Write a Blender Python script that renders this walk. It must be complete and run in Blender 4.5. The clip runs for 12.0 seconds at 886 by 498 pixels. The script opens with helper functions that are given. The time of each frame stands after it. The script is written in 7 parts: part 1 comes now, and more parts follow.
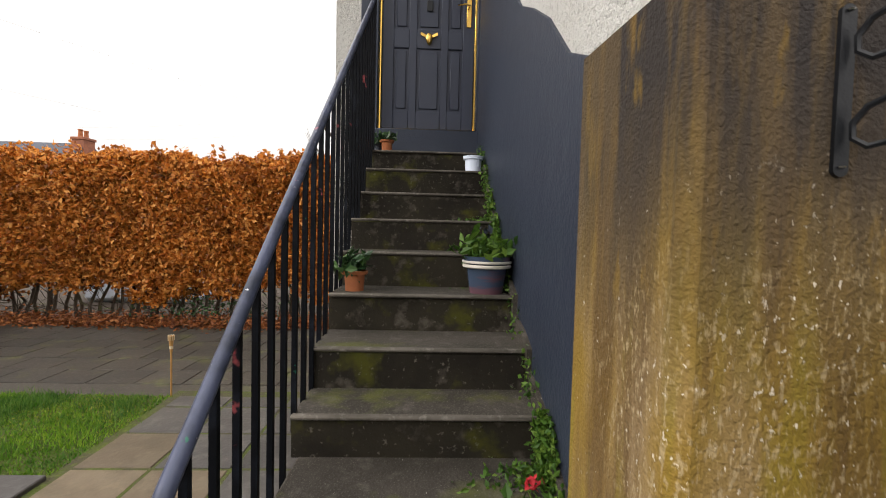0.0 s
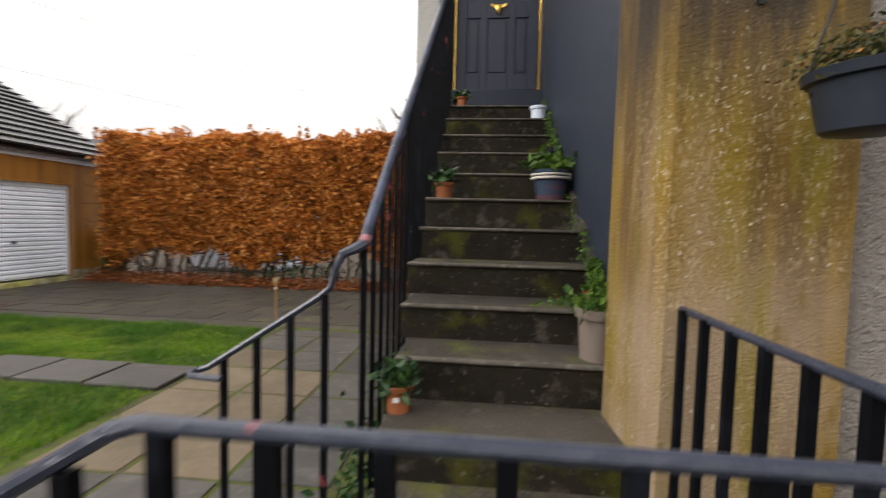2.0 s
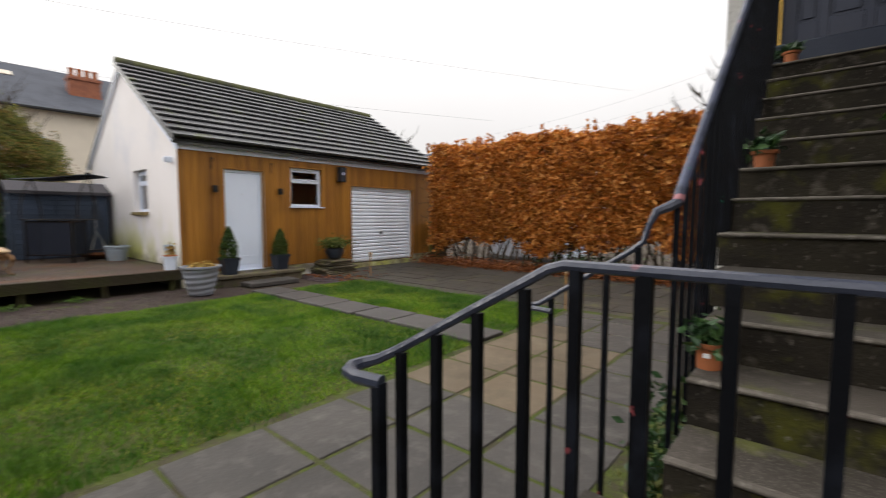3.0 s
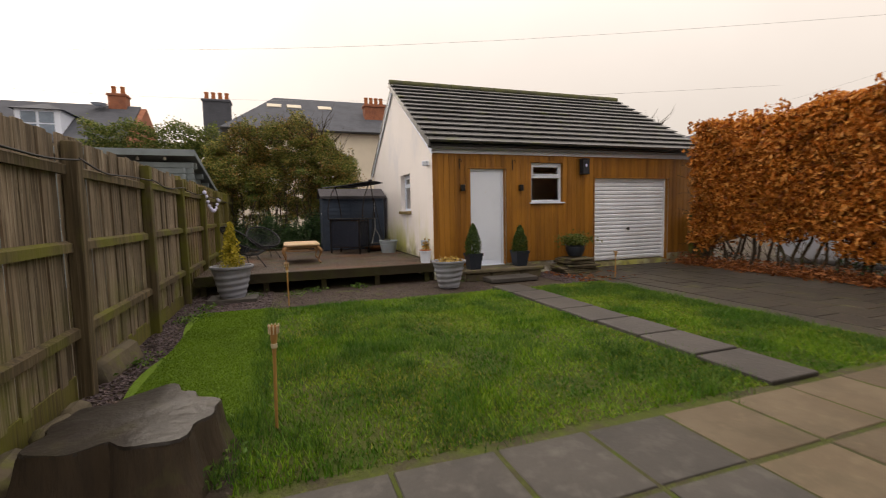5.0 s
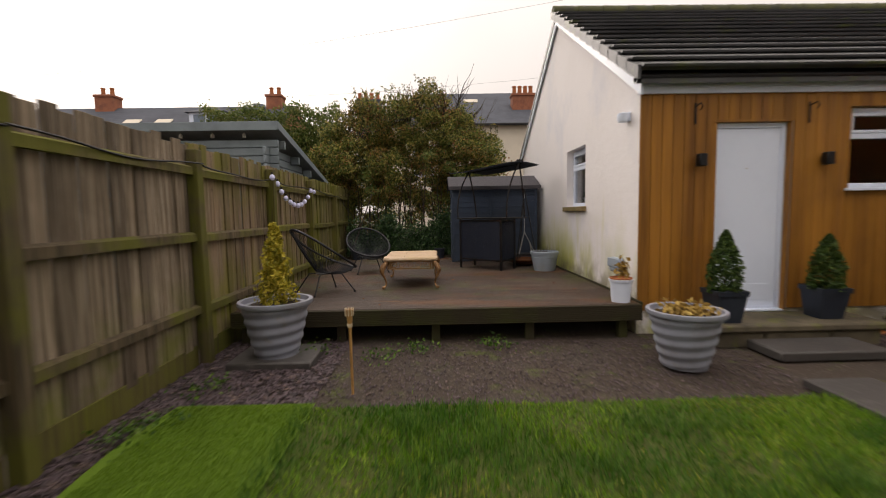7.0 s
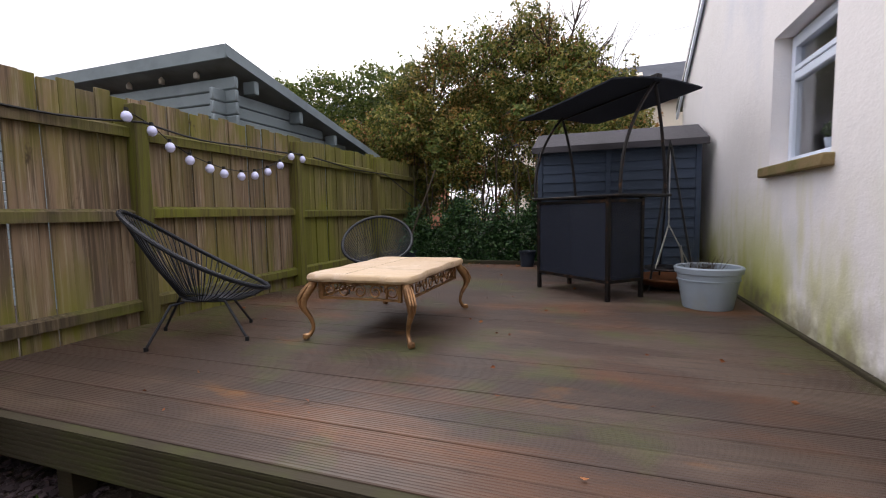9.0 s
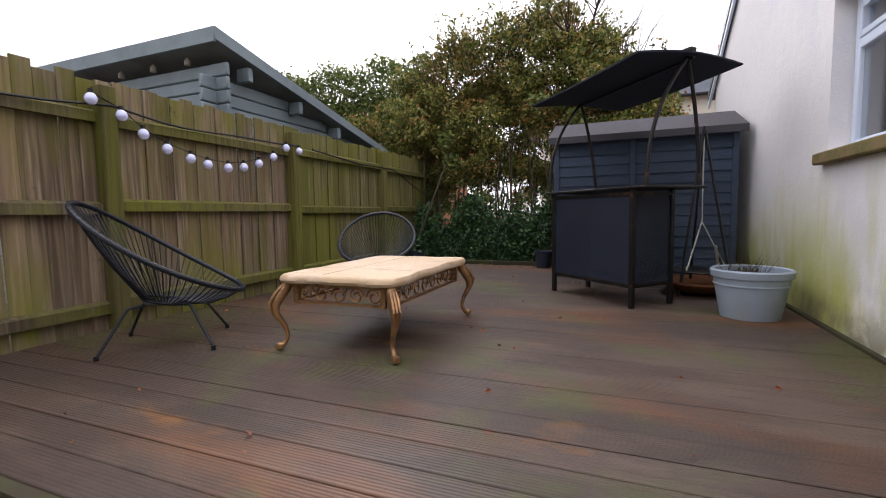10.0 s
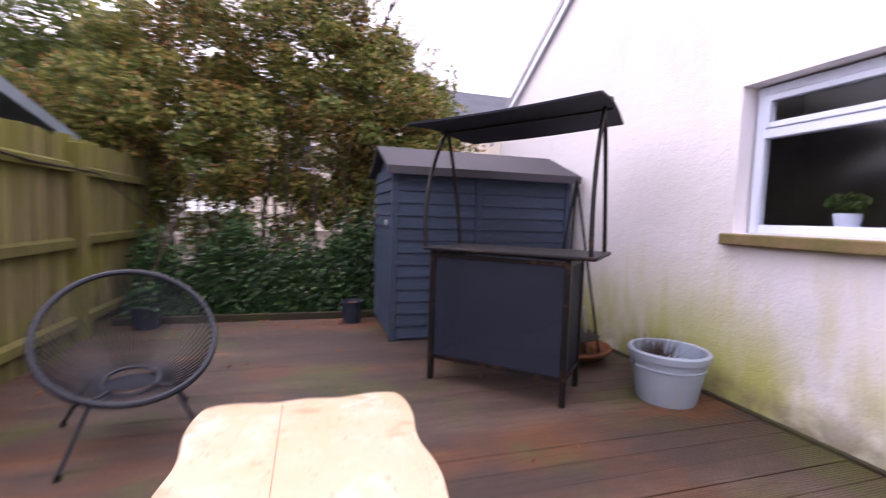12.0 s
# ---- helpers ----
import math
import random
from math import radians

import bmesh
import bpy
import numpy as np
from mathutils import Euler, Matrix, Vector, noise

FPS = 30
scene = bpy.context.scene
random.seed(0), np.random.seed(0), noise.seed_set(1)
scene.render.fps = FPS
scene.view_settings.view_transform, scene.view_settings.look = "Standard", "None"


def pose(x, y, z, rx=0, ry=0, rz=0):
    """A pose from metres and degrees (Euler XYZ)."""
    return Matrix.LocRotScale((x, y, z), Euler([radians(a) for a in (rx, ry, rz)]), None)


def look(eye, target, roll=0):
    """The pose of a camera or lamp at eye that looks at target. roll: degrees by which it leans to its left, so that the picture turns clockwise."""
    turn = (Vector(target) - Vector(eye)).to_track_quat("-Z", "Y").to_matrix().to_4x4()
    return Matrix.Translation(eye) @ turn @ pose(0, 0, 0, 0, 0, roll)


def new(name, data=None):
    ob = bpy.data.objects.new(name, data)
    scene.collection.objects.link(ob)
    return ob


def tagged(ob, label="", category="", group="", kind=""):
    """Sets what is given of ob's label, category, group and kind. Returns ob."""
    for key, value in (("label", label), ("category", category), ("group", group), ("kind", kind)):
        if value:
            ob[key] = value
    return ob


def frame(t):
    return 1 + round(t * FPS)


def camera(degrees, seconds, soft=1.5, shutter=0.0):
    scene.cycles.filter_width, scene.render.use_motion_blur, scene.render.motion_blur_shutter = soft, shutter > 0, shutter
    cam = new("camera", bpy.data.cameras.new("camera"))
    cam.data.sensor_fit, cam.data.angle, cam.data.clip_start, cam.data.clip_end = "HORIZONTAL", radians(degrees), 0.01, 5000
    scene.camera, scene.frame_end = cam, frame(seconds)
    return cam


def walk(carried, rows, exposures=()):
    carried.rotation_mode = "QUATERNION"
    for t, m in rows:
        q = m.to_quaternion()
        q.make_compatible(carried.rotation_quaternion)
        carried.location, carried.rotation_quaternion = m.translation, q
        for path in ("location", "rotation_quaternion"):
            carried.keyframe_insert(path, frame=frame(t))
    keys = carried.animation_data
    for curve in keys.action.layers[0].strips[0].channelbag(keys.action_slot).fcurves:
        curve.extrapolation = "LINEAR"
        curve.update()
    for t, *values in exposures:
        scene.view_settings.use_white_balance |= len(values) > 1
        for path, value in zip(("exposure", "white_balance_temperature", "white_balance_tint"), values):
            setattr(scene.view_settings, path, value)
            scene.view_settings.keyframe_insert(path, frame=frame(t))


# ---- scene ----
cam = camera(89.9, 12.0, soft=1.0, shutter=0.4)
PATH = [
    (0, (0.068, 0.297, 1.903), (0.143, 2.294, 1.82), 1.4),
    (0.5, (0.06, 0.214, 1.836), (0.152, 2.209, 1.746), 1.4),
    (1, (0.065, 0.097, 1.745), (0.17, 2.092, 1.652), 1.5),
    (1.5, (0.022, -0.072, 1.606), (0.096, 1.923, 1.494), 1.4),
    (2, (-0.022, -0.286, 1.442), (-0.208, 1.702, 1.326), 1.4),
    (2.2, (-0.035, -0.366, 1.404), (-0.456, 1.584, 1.269), 0.9),
    (2.5, (-0.03, -0.474, 1.364), (-0.827, 1.355, 1.222), 0.7),
    (3, (-0.022, -0.584, 1.33), (-1.315, 0.934, 1.18), 0.1),
    (3.5, (-0.041, -0.603, 1.313), (-1.608, 0.631, 1.163), -0.2),
    (3.7, (-0.051, -0.606, 1.311), (-1.685, 0.537, 1.156), -0.2),
    (5.3, (-0.689, -0.259, 1.353), (-2.603, 0.299, 1.193), -1.2),
    (5.5, (-0.891, -0.239, 1.355), (-2.825, 0.247, 1.198), -1.1),
    (6, (-1.645, -0.091, 1.341), (-3.618, 0.195, 1.19), -1.2),
    (6.5, (-2.9, 0.093, 1.341), (-4.888, 0.237, 1.184), -1.0),
    (6.7, (-3.434, 0.164, 1.336), (-5.425, 0.27, 1.178), -1.0),
    (8.3, (-7.239, 1.157, 1.224), (-9.181, 0.709, 1.056), -0.9),
    (8.5, (-7.441, 1.239, 1.195), (-9.364, 0.717, 1.026), -1.0),
    (9, (-7.778, 1.331, 1.115), (-9.66, 0.674, 0.953), -1.1),
    (9.5, (-7.996, 1.342, 1.062), (-9.85, 0.61, 0.904), -1.1),
    (10, (-8.198, 1.333, 1.065), (-10.049, 0.592, 0.907), -1.0),
    (10.5, (-8.384, 1.126, 1.103), (-10.246, 0.412, 0.945), -0.8),
    (11, (-8.654, 0.735, 1.169), (-10.562, 0.157, 1.008), -0.5),
    (11.5, (-9.008, 0.29, 1.278), (-10.997, 0.171, 1.105), 0.3),
    (12, (-9.486, -0.018, 1.443), (-11.397, 0.556, 1.298), 1.8),
]
walk(cam, [(t, look(eye, target, roll)) for t, eye, target, roll in PATH], exposures=(
    (0.0, 0.80, 6350, 10), (2.0, 0.68, 6350, 10), (2.6, 0.52, 5950, 10), (3.5, 0.36, 6700, 11), (5.5, 0.14, 7100, 14), (6.5, 0.08, 7000, 14),
    (8.5, 0.48, 6050, 15), (10.5, 0.80, 5850, 15), (12.0, 1.22, 5800, 34)))


# ---- world, sun ----
world = bpy.data.worlds.new("sky")
scene.world = world
world.use_nodes = True
wn, wl = world.node_tree.nodes, world.node_tree.links
SUN_YAW, SUN_UP = 118.0, 24.0
sky = wn.new("ShaderNodeTexSky")
sky.sky_type = "NISHITA"
sky.sun_disc = False
sky.sun_elevation = radians(SUN_UP)
sky.sun_rotation = radians(-SUN_YAW)
sky.air_density, sky.dust_density, sky.ozone_density = 1.0, 4.0, 1.0
pale = wn.new("ShaderNodeHueSaturation")
pale.inputs["Saturation"].default_value = 0.35
wl.new(sky.outputs["Color"], pale.inputs["Color"])
cloud = wn.new("ShaderNodeMixRGB")  # a high, even overcast over most of the sky
cloud.inputs["Fac"].default_value = 0.86
cloud.inputs["Color2"].default_value = (8.6, 8.1, 7.6, 1)
wl.new(pale.outputs["Color"], cloud.inputs["Color1"])
tc = wn.new("ShaderNodeTexCoord")
axis = wn.new("ShaderNodeSeparateXYZ")
wl.new(tc.outputs["Generated"], axis.inputs["Vector"])
lift = wn.new("ShaderNodeMath")
lift.operation = "POWER"
lift.use_clamp = True
lift.inputs[1].default_value = 1.4
wl.new(axis.outputs["Z"], lift.inputs[0])
rise = wn.new("ShaderNodeMapRange")  # an overcast sky is palest overhead
rise.inputs["To Min"].default_value, rise.inputs["To Max"].default_value = 0.50, 1.65
wl.new(lift.outputs[0], rise.inputs["Value"])
drift = wn.new("ShaderNodeTexNoise")  # faint cloud
drift.inputs["Scale"].default_value, drift.inputs["Detail"].default_value = 2.2, 4.0
wl.new(tc.outputs["Generated"], drift.inputs["Vector"])
veil = wn.new("ShaderNodeMapRange")
veil.inputs["To Min"].default_value, veil.inputs["To Max"].default_value = 0.88, 1.12
wl.new(drift.outputs["Fac"], veil.inputs["Value"])
both = wn.new("ShaderNodeMath")
both.operation = "MULTIPLY"
wl.new(rise.outputs["Result"], both.inputs[0])
wl.new(veil.outputs["Result"], both.inputs[1])
dome = wn.new("ShaderNodeMixRGB")
dome.blend_type = "MULTIPLY"
dome.inputs["Fac"].default_value = 1.0
wl.new(cloud.outputs["Color"], dome.inputs["Color1"])
wl.new(both.outputs[0], dome.inputs["Color2"])
wl.new(dome.outputs["Color"], wn["Background"].inputs["Color"])
wn["Background"].inputs["Strength"].default_value = 0.15

sun = new("sun", bpy.data.lights.new("sun", "SUN"))
sun.data.energy, sun.data.angle, sun.data.color = 1.1, radians(30), (1.0, 0.93, 0.84)
sun.matrix_world = look((0, 0, 0), (math.sin(radians(SUN_YAW)), -math.cos(radians(SUN_YAW)), -math.tan(radians(SUN_UP))))


# ---- mesh tools ----
class Shape:
    """Vertices and faces gathered for one mesh."""

    def __init__(self):
        self.v, self.f = [], []

    def add(self, verts, faces):
        n = len(self.v)
        self.v += [tuple(p) for p in verts]
        self.f += [tuple(i + n for i in f) for f in faces]
        return self

    def box(self, a, b, bevel=0.0, m=None):
        lo, hi = [min(p, q) for p, q in zip(a, b)], [max(p, q) for p, q in zip(a, b)]
        bevel = min(bevel, 0.45 * min(h - l for l, h in zip(lo, hi)))
        if bevel <= 0:
            vs = [(x, y, z) for x in (lo[0], hi[0]) for y in (lo[1], hi[1]) for z in (lo[2], hi[2])]
            fs = [(0, 1, 3, 2), (4, 6, 7, 5), (0, 4, 5, 1), (2, 3, 7, 6), (0, 2, 6, 4), (1, 5, 7, 3)]
        else:
            vs, idx = [], {}
            for c in range(8):
                s = [(c >> k) & 1 for k in range(3)]
                for a2 in range(3):
                    p = []
                    for k in range(3):
                        e = hi[k] if s[k] else lo[k]
                        p.append(e if k == a2 else e + (-bevel if s[k] else bevel))
                    idx[(c, a2)] = len(vs)
                    vs.append(tuple(p))
            fs = []
            for a2 in range(3):
                u, w = (a2 + 1) % 3, (a2 + 2) % 3
                for s in (0, 1):
                    q = [(s << a2) | (i << u) | (j << w) for i, j in ((0, 0), (1, 0), (1, 1), (0, 1))]
                    fs.append(tuple(idx[(c, a2)] for c in q))
                for i in (0, 1):
                    for j in (0, 1):
                        c0 = (i << u) | (j << w)
                        c1 = c0 | (1 << a2)
                        fs.append((idx[(c0, u)], idx[(c1, u)], idx[(c1, w)], idx[(c0, w)]))
            for c in range(8):
                fs.append((idx[(c, 0)], idx[(c, 1)], idx[(c, 2)]))
        if m is not None:
            vs = [m @ Vector(p) for p in vs]
        return self.add(vs, fs)

    def prism(self, poly, axis, a, b):
        """A polygon in the two other axes (in order x, y, z), drawn out along axis from a to b."""
        def at(p, t):
            q = list(p)
            q.insert(axis, t)
            return q
        n = len(poly)
        vs = [at(p, a) for p in poly] + [at(p, b) for p in poly]
        fs = [tuple(range(n)), tuple(range(2 * n - 1, n - 1, -1))]
        fs += [(i, (i + 1) % n, (i + 1) % n + n, i + n) for i in range(n)]
        return self.add(vs, fs)

    def lathe(self, profile, n=24, centre=(0, 0, 0), wobble=0.0, sx=1.0, sy=1.0):
        vs, fs, k = [], [], len(profile)
        for i in range(n):
            a = 2 * math.pi * i / n
            w = 1 + wobble * math.sin(3 * a + 1) * 0.6 + wobble * math.sin(7 * a)
            for r, z in profile:
                vs.append((centre[0] + r * w * sx * math.cos(a), centre[1] + r * w * sy * math.sin(a), centre[2] + z))
        for i in range(n):
            for j in range(k - 1):
                p, q = i * k + j, (i + 1) % n * k + j
                fs.append((p, q, q + 1, p + 1))
        if profile[0][0] > 1e-4:
            fs.append(tuple(i * k for i in range(n))[::-1])
        if profile[-1][0] > 1e-4:
            fs.append(tuple(i * k + k - 1 for i in range(n)))
        return self.add(vs, fs)

    def tube(self, points, r, n=8, closed=False, square=False):
        """A tube along points; r is a number or one for each point."""
        pts = [Vector(p) for p in points]
        k = len(pts)
        rs = list(r) if isinstance(r, (list, tuple)) else [r] * k
        vs, fs = [], []
        up = None
        for i, p in enumerate(pts):
            a = pts[(i - 1) % k] if closed or i else p
            b = pts[(i + 1) % k] if closed or i < k - 1 else p
            d = (b - a).normalized()
            if up is None:
                up = Vector((0, 0, 1)) if abs(d.z) < 0.95 else Vector((1, 0, 0))
            s = d.cross(up).normalized()
            up = s.cross(d).normalized()
            for j in range(n):
                t = 2 * math.pi * (j + (0.5 if square else 0)) / n
                vs.append(p + rs[i] * (math.cos(t) * s + math.sin(t) * up))
        for i in range(k if closed else k - 1):
            for j in range(n):
                p, q = i * n, (i + 1) % k * n
                fs.append((p + j, p + (j + 1) % n, q + (j + 1) % n, q + j))
        if not closed:
            fs += [tuple(range(n))[::-1], tuple((k - 1) * n + j for j in range(n))]
        return self.add(vs, fs)

    def bar(self, a, b, w, d=None):
        """A square bar from a to b."""
        return self.tube([a, b], w * 0.7071, 4, square=True)

    def mesh(self, name, material=None, smooth=True):
        me = bpy.data.meshes.new(name)
        me.from_pydata(self.v, [], self.f)
        bm = bmesh.new()
        bm.from_mesh(me)
        bmesh.ops.recalc_face_normals(bm, faces=bm.faces)
        bm.to_mesh(me)
        bm.free()
        if smooth:
            me.polygons.foreach_set("use_smooth", [True] * len(me.polygons))
            me.set_sharp_from_angle(angle=radians(38))
        if material:
            me.materials.append(material)
        return me


def part(name, shape, material, parent, label="", smooth=True, kind=""):
    """A mesh object under a thing or a part; shape is a Shape or a ready mesh."""
    me = shape.mesh(name, material, smooth) if isinstance(shape, Shape) else shape
    ob = new(name, me)
    ob.parent = parent
    return tagged(ob, label, kind=kind)


def thing(name, label, category, group="", kind="", at=None):
    ob = new(name)
    ob.empty_display_size = 0.1
    if at is not None:
        ob.matrix_basis = at
    return tagged(ob, label, category, group, kind)


def solid(name, shape, material, label, category, kind="", group="", smooth=True):
    """A thing of a single mesh."""
    return tagged(new(name, shape.mesh(name, material, smooth)), label, category, group, kind)


def leaves(name, points, size, material, rng, flat=0.0, stretch=1.5, drop=0.0):
    """One mesh of folded leaf quads at the points (an n x 3 array)."""
    n = len(points)
    d = rng.normal(size=(n, 3))
    d[:, 2] = d[:, 2] * (1 - flat) - drop
    d /= np.linalg.norm(d, axis=1)[:, None]
    o = rng.normal(size=(n, 3))
    s = np.cross(d, o)
    s /= np.linalg.norm(s, axis=1)[:, None]
    k = np.cross(d, s)
    z = size * rng.uniform(0.6, 1.25, n)[:, None]
    tip, base = points + d * z * stretch * 0.5, points - d * z * stretch * 0.5
    lift = k * z * 0.16
    vs = np.stack([base, points + s * z * 0.42 + lift, tip, points - s * z * 0.42 + lift], 1).reshape(-1, 3)
    i = np.arange(n)[:, None] * 4
    fs = np.concatenate([i + [0, 1, 2], i + [0, 2, 3]], 1).reshape(-1, 3)
    me = bpy.data.meshes.new(name)
    me.from_pydata(vs.tolist(), [], fs.tolist())
    me.materials.append(material)
    return me


def blades(name, points, height, material, rng, lean=0.5, width=0.006):
    n = len(points)
    a = rng.uniform(0, 2 * math.pi, n)
    h = height * rng.uniform(0.5, 1.3, n)
    l = lean * h * rng.uniform(0.1, 1.0, n)
    s = np.stack([np.cos(a), np.sin(a), 0 * a], 1) * width
    b = a + rng.uniform(0.6, 2.4, n)
    tip = points + np.stack([np.cos(b) * l, np.sin(b) * l, h], 1)
    vs = np.stack([points - s, points + s, tip], 1).reshape(-1, 3)
    me = bpy.data.meshes.new(name)
    me.from_pydata(vs.tolist(), [], np.arange(3 * n).reshape(-1, 3).tolist())
    me.materials.append(material)
    return me


# ---- materials ----
def surface(name, base, rough=0.7, metal=0.0, blots=(), bump=(), island=0.0, random_tone=0.0, stretch=(1, 1, 1), spec=0.3):
    """base: colour. blots: (scale, colour, low, high, amount[, stretch]) laid one on another by noise. bump: (scale, height) pairs.
    island / random_tone: spread of brightness from leaf to leaf / piece to piece."""
    m = bpy.data.materials.new(name)
    m.use_nodes = True
    nt = m.node_tree
    nd, ln = nt.nodes, nt.links
    bsdf = nd["Principled BSDF"]
    bsdf.inputs["Roughness"].default_value = rough
    bsdf.inputs["Metallic"].default_value = metal
    bsdf.inputs["Specular IOR Level"].default_value = spec
    geo = nd.new("ShaderNodeNewGeometry")

    def place(s):
        mp = nd.new("ShaderNodeMapping")
        mp.inputs["Scale"].default_value = s
        ln.new(geo.outputs["Position"], mp.inputs["Vector"])
        return mp.outputs["Vector"]

    def grain(scale, s, detail=4.0):
        t = nd.new("ShaderNodeTexNoise")
        t.inputs["Scale"].default_value = scale
        t.inputs["Detail"].default_value = detail
        t.inputs["Roughness"].default_value = 0.6
        ln.new(place(s), t.inputs["Vector"])
        return t.outputs["Fac"]

    rgb = nd.new("ShaderNodeRGB")
    rgb.outputs[0].default_value = (*base, 1)
    colour = rgb.outputs[0]
    for scale, other, low, high, amount, *rest in blots:
        rng = nd.new("ShaderNodeMapRange")
        rng.inputs["From Min"].default_value = low
        rng.inputs["From Max"].default_value = high
        rng.inputs["To Max"].default_value = amount
        ln.new(grain(scale, rest[0] if rest else stretch), rng.inputs["Value"])
        fac = rng.outputs["Result"]
        if len(rest) > 2:  # only within patches of a coarser noise
            pr = nd.new("ShaderNodeMapRange")
            pr.inputs["From Min"].default_value, pr.inputs["From Max"].default_value = rest[2][1:]
            ln.new(grain(rest[2][0], (1, 1, 0.7), 2.0), pr.inputs["Value"])
            mu = nd.new("ShaderNodeMath")
            mu.operation = "MULTIPLY"
            ln.new(fac, mu.inputs[0])
            ln.new(pr.outputs["Result"], mu.inputs[1])
            fac = mu.outputs[0]
        if len(rest) > 1 and rest[1]:  # only up to, or from, a height that is uneven
            sep = nd.new("ShaderNodeSeparateXYZ")
            ln.new(geo.outputs["Position"], sep.inputs["Vector"])
            hr = nd.new("ShaderNodeMapRange")
            hr.inputs["From Min"].default_value, hr.inputs["From Max"].default_value = rest[1]
            ln.new(sep.outputs["Z"], hr.inputs["Value"])
            mu = nd.new("ShaderNodeMath")
            mu.operation = "MULTIPLY"
            ln.new(fac, mu.inputs[0])
            ln.new(hr.outputs["Result"], mu.inputs[1])
            fac = mu.outputs[0]
        mix = nd.new("ShaderNodeMixRGB")
        ln.new(fac, mix.inputs["Fac"])
        ln.new(colour, mix.inputs["Color1"])
        mix.inputs["Color2"].default_value = (*other, 1)
        colour = mix.outputs["Color"]
    if island or random_tone:
        hsv = nd.new("ShaderNodeHueSaturation")
        r = nd.new("ShaderNodeMapRange")
        spread = island or random_tone
        r.inputs["To Min"].default_value, r.inputs["To Max"].default_value = 1 - spread, 1 + spread
        if island:
            ln.new(geo.outputs["Random Per Island"], r.inputs["Value"])
        else:
            info = nd.new("ShaderNodeObjectInfo")
            ln.new(info.outputs["Random"], r.inputs["Value"])
        ln.new(r.outputs["Result"], hsv.inputs["Value"])
        ln.new(colour, hsv.inputs["Color"])
        colour = hsv.outputs["Color"]
    ln.new(colour, bsdf.inputs["Base Color"])
    last = None
    for scale, height, *rest in bump:
        b = nd.new("ShaderNodeBump")
        b.inputs["Distance"].default_value = height
        b.inputs["Strength"].default_value = 1.0
        ln.new(grain(scale, rest[0] if rest else stretch, 3.0), b.inputs["Height"])
        if last:
            ln.new(last, b.inputs["Normal"])
        last = b.outputs["Normal"]
    if last:
        ln.new(last, bsdf.inputs["Normal"])
    return m


def foliage(name, dark, mid, light, rough=0.55, translucent=0.25, patches=None):
    """Leaf colours picked leaf by leaf."""
    m = surface(name, mid, rough)
    nd, ln = m.node_tree.nodes, m.node_tree.links
    bsdf, geo = nd["Principled BSDF"], nd["Geometry"]
    ramp = nd.new("ShaderNodeValToRGB")
    ramp.color_ramp.elements[0].color = (*dark, 1)
    ramp.color_ramp.elements[1].color = (*light, 1)
    e = ramp.color_ramp.elements.new(0.5)
    e.color = (*mid, 1)
    ln.new(geo.outputs["Random Per Island"], ramp.inputs["Fac"])
    colour = ramp.outputs["Color"]
    if patches:  # stretches of another tone, by noise at their own size
        t = nd.new("ShaderNodeTexNoise")
        t.inputs["Scale"].default_value = patches[0]
        t.inputs["Detail"].default_value = 5.0
        ln.new(geo.outputs["Position"], t.inputs["Vector"])
        r = nd.new("ShaderNodeMapRange")
        r.inputs["From Min"].default_value, r.inputs["From Max"].default_value = patches[2:]
        ln.new(t.outputs["Fac"], r.inputs["Value"])
        mul = nd.new("ShaderNodeMixRGB")
        mul.blend_type = "MULTIPLY"
        mul.inputs["Color2"].default_value = (*patches[1], 1)
        ln.new(r.outputs["Result"], mul.inputs["Fac"])
        ln.new(colour, mul.inputs["Color1"])
        colour = mul.outputs["Color"]
    ln.new(colour, bsdf.inputs["Base Color"])
    tr = nd.new("ShaderNodeBsdfTranslucent")
    ln.new(colour, tr.inputs["Color"])
    mix = nd.new("ShaderNodeMixShader")
    mix.inputs["Fac"].default_value = translucent
    ln.new(bsdf.outputs["BSDF"], mix.inputs[1])
    ln.new(tr.outputs["BSDF"], mix.inputs[2])
    ln.new(mix.outputs["Shader"], nd["Material Output"].inputs["Surface"])
    return m


def glass(name, rough=0.02, tint=(0.9, 0.95, 0.95)):
    m = bpy.data.materials.new(name)
    m.use_nodes = True
    b = m.node_tree.nodes["Principled BSDF"]
    b.inputs["Base Color"].default_value = (*tint, 1)
    b.inputs["Roughness"].default_value = rough
    b.inputs["Transmission Weight"].default_value = 1.0
    b.inputs["IOR"].default_value = 1.35
    return m


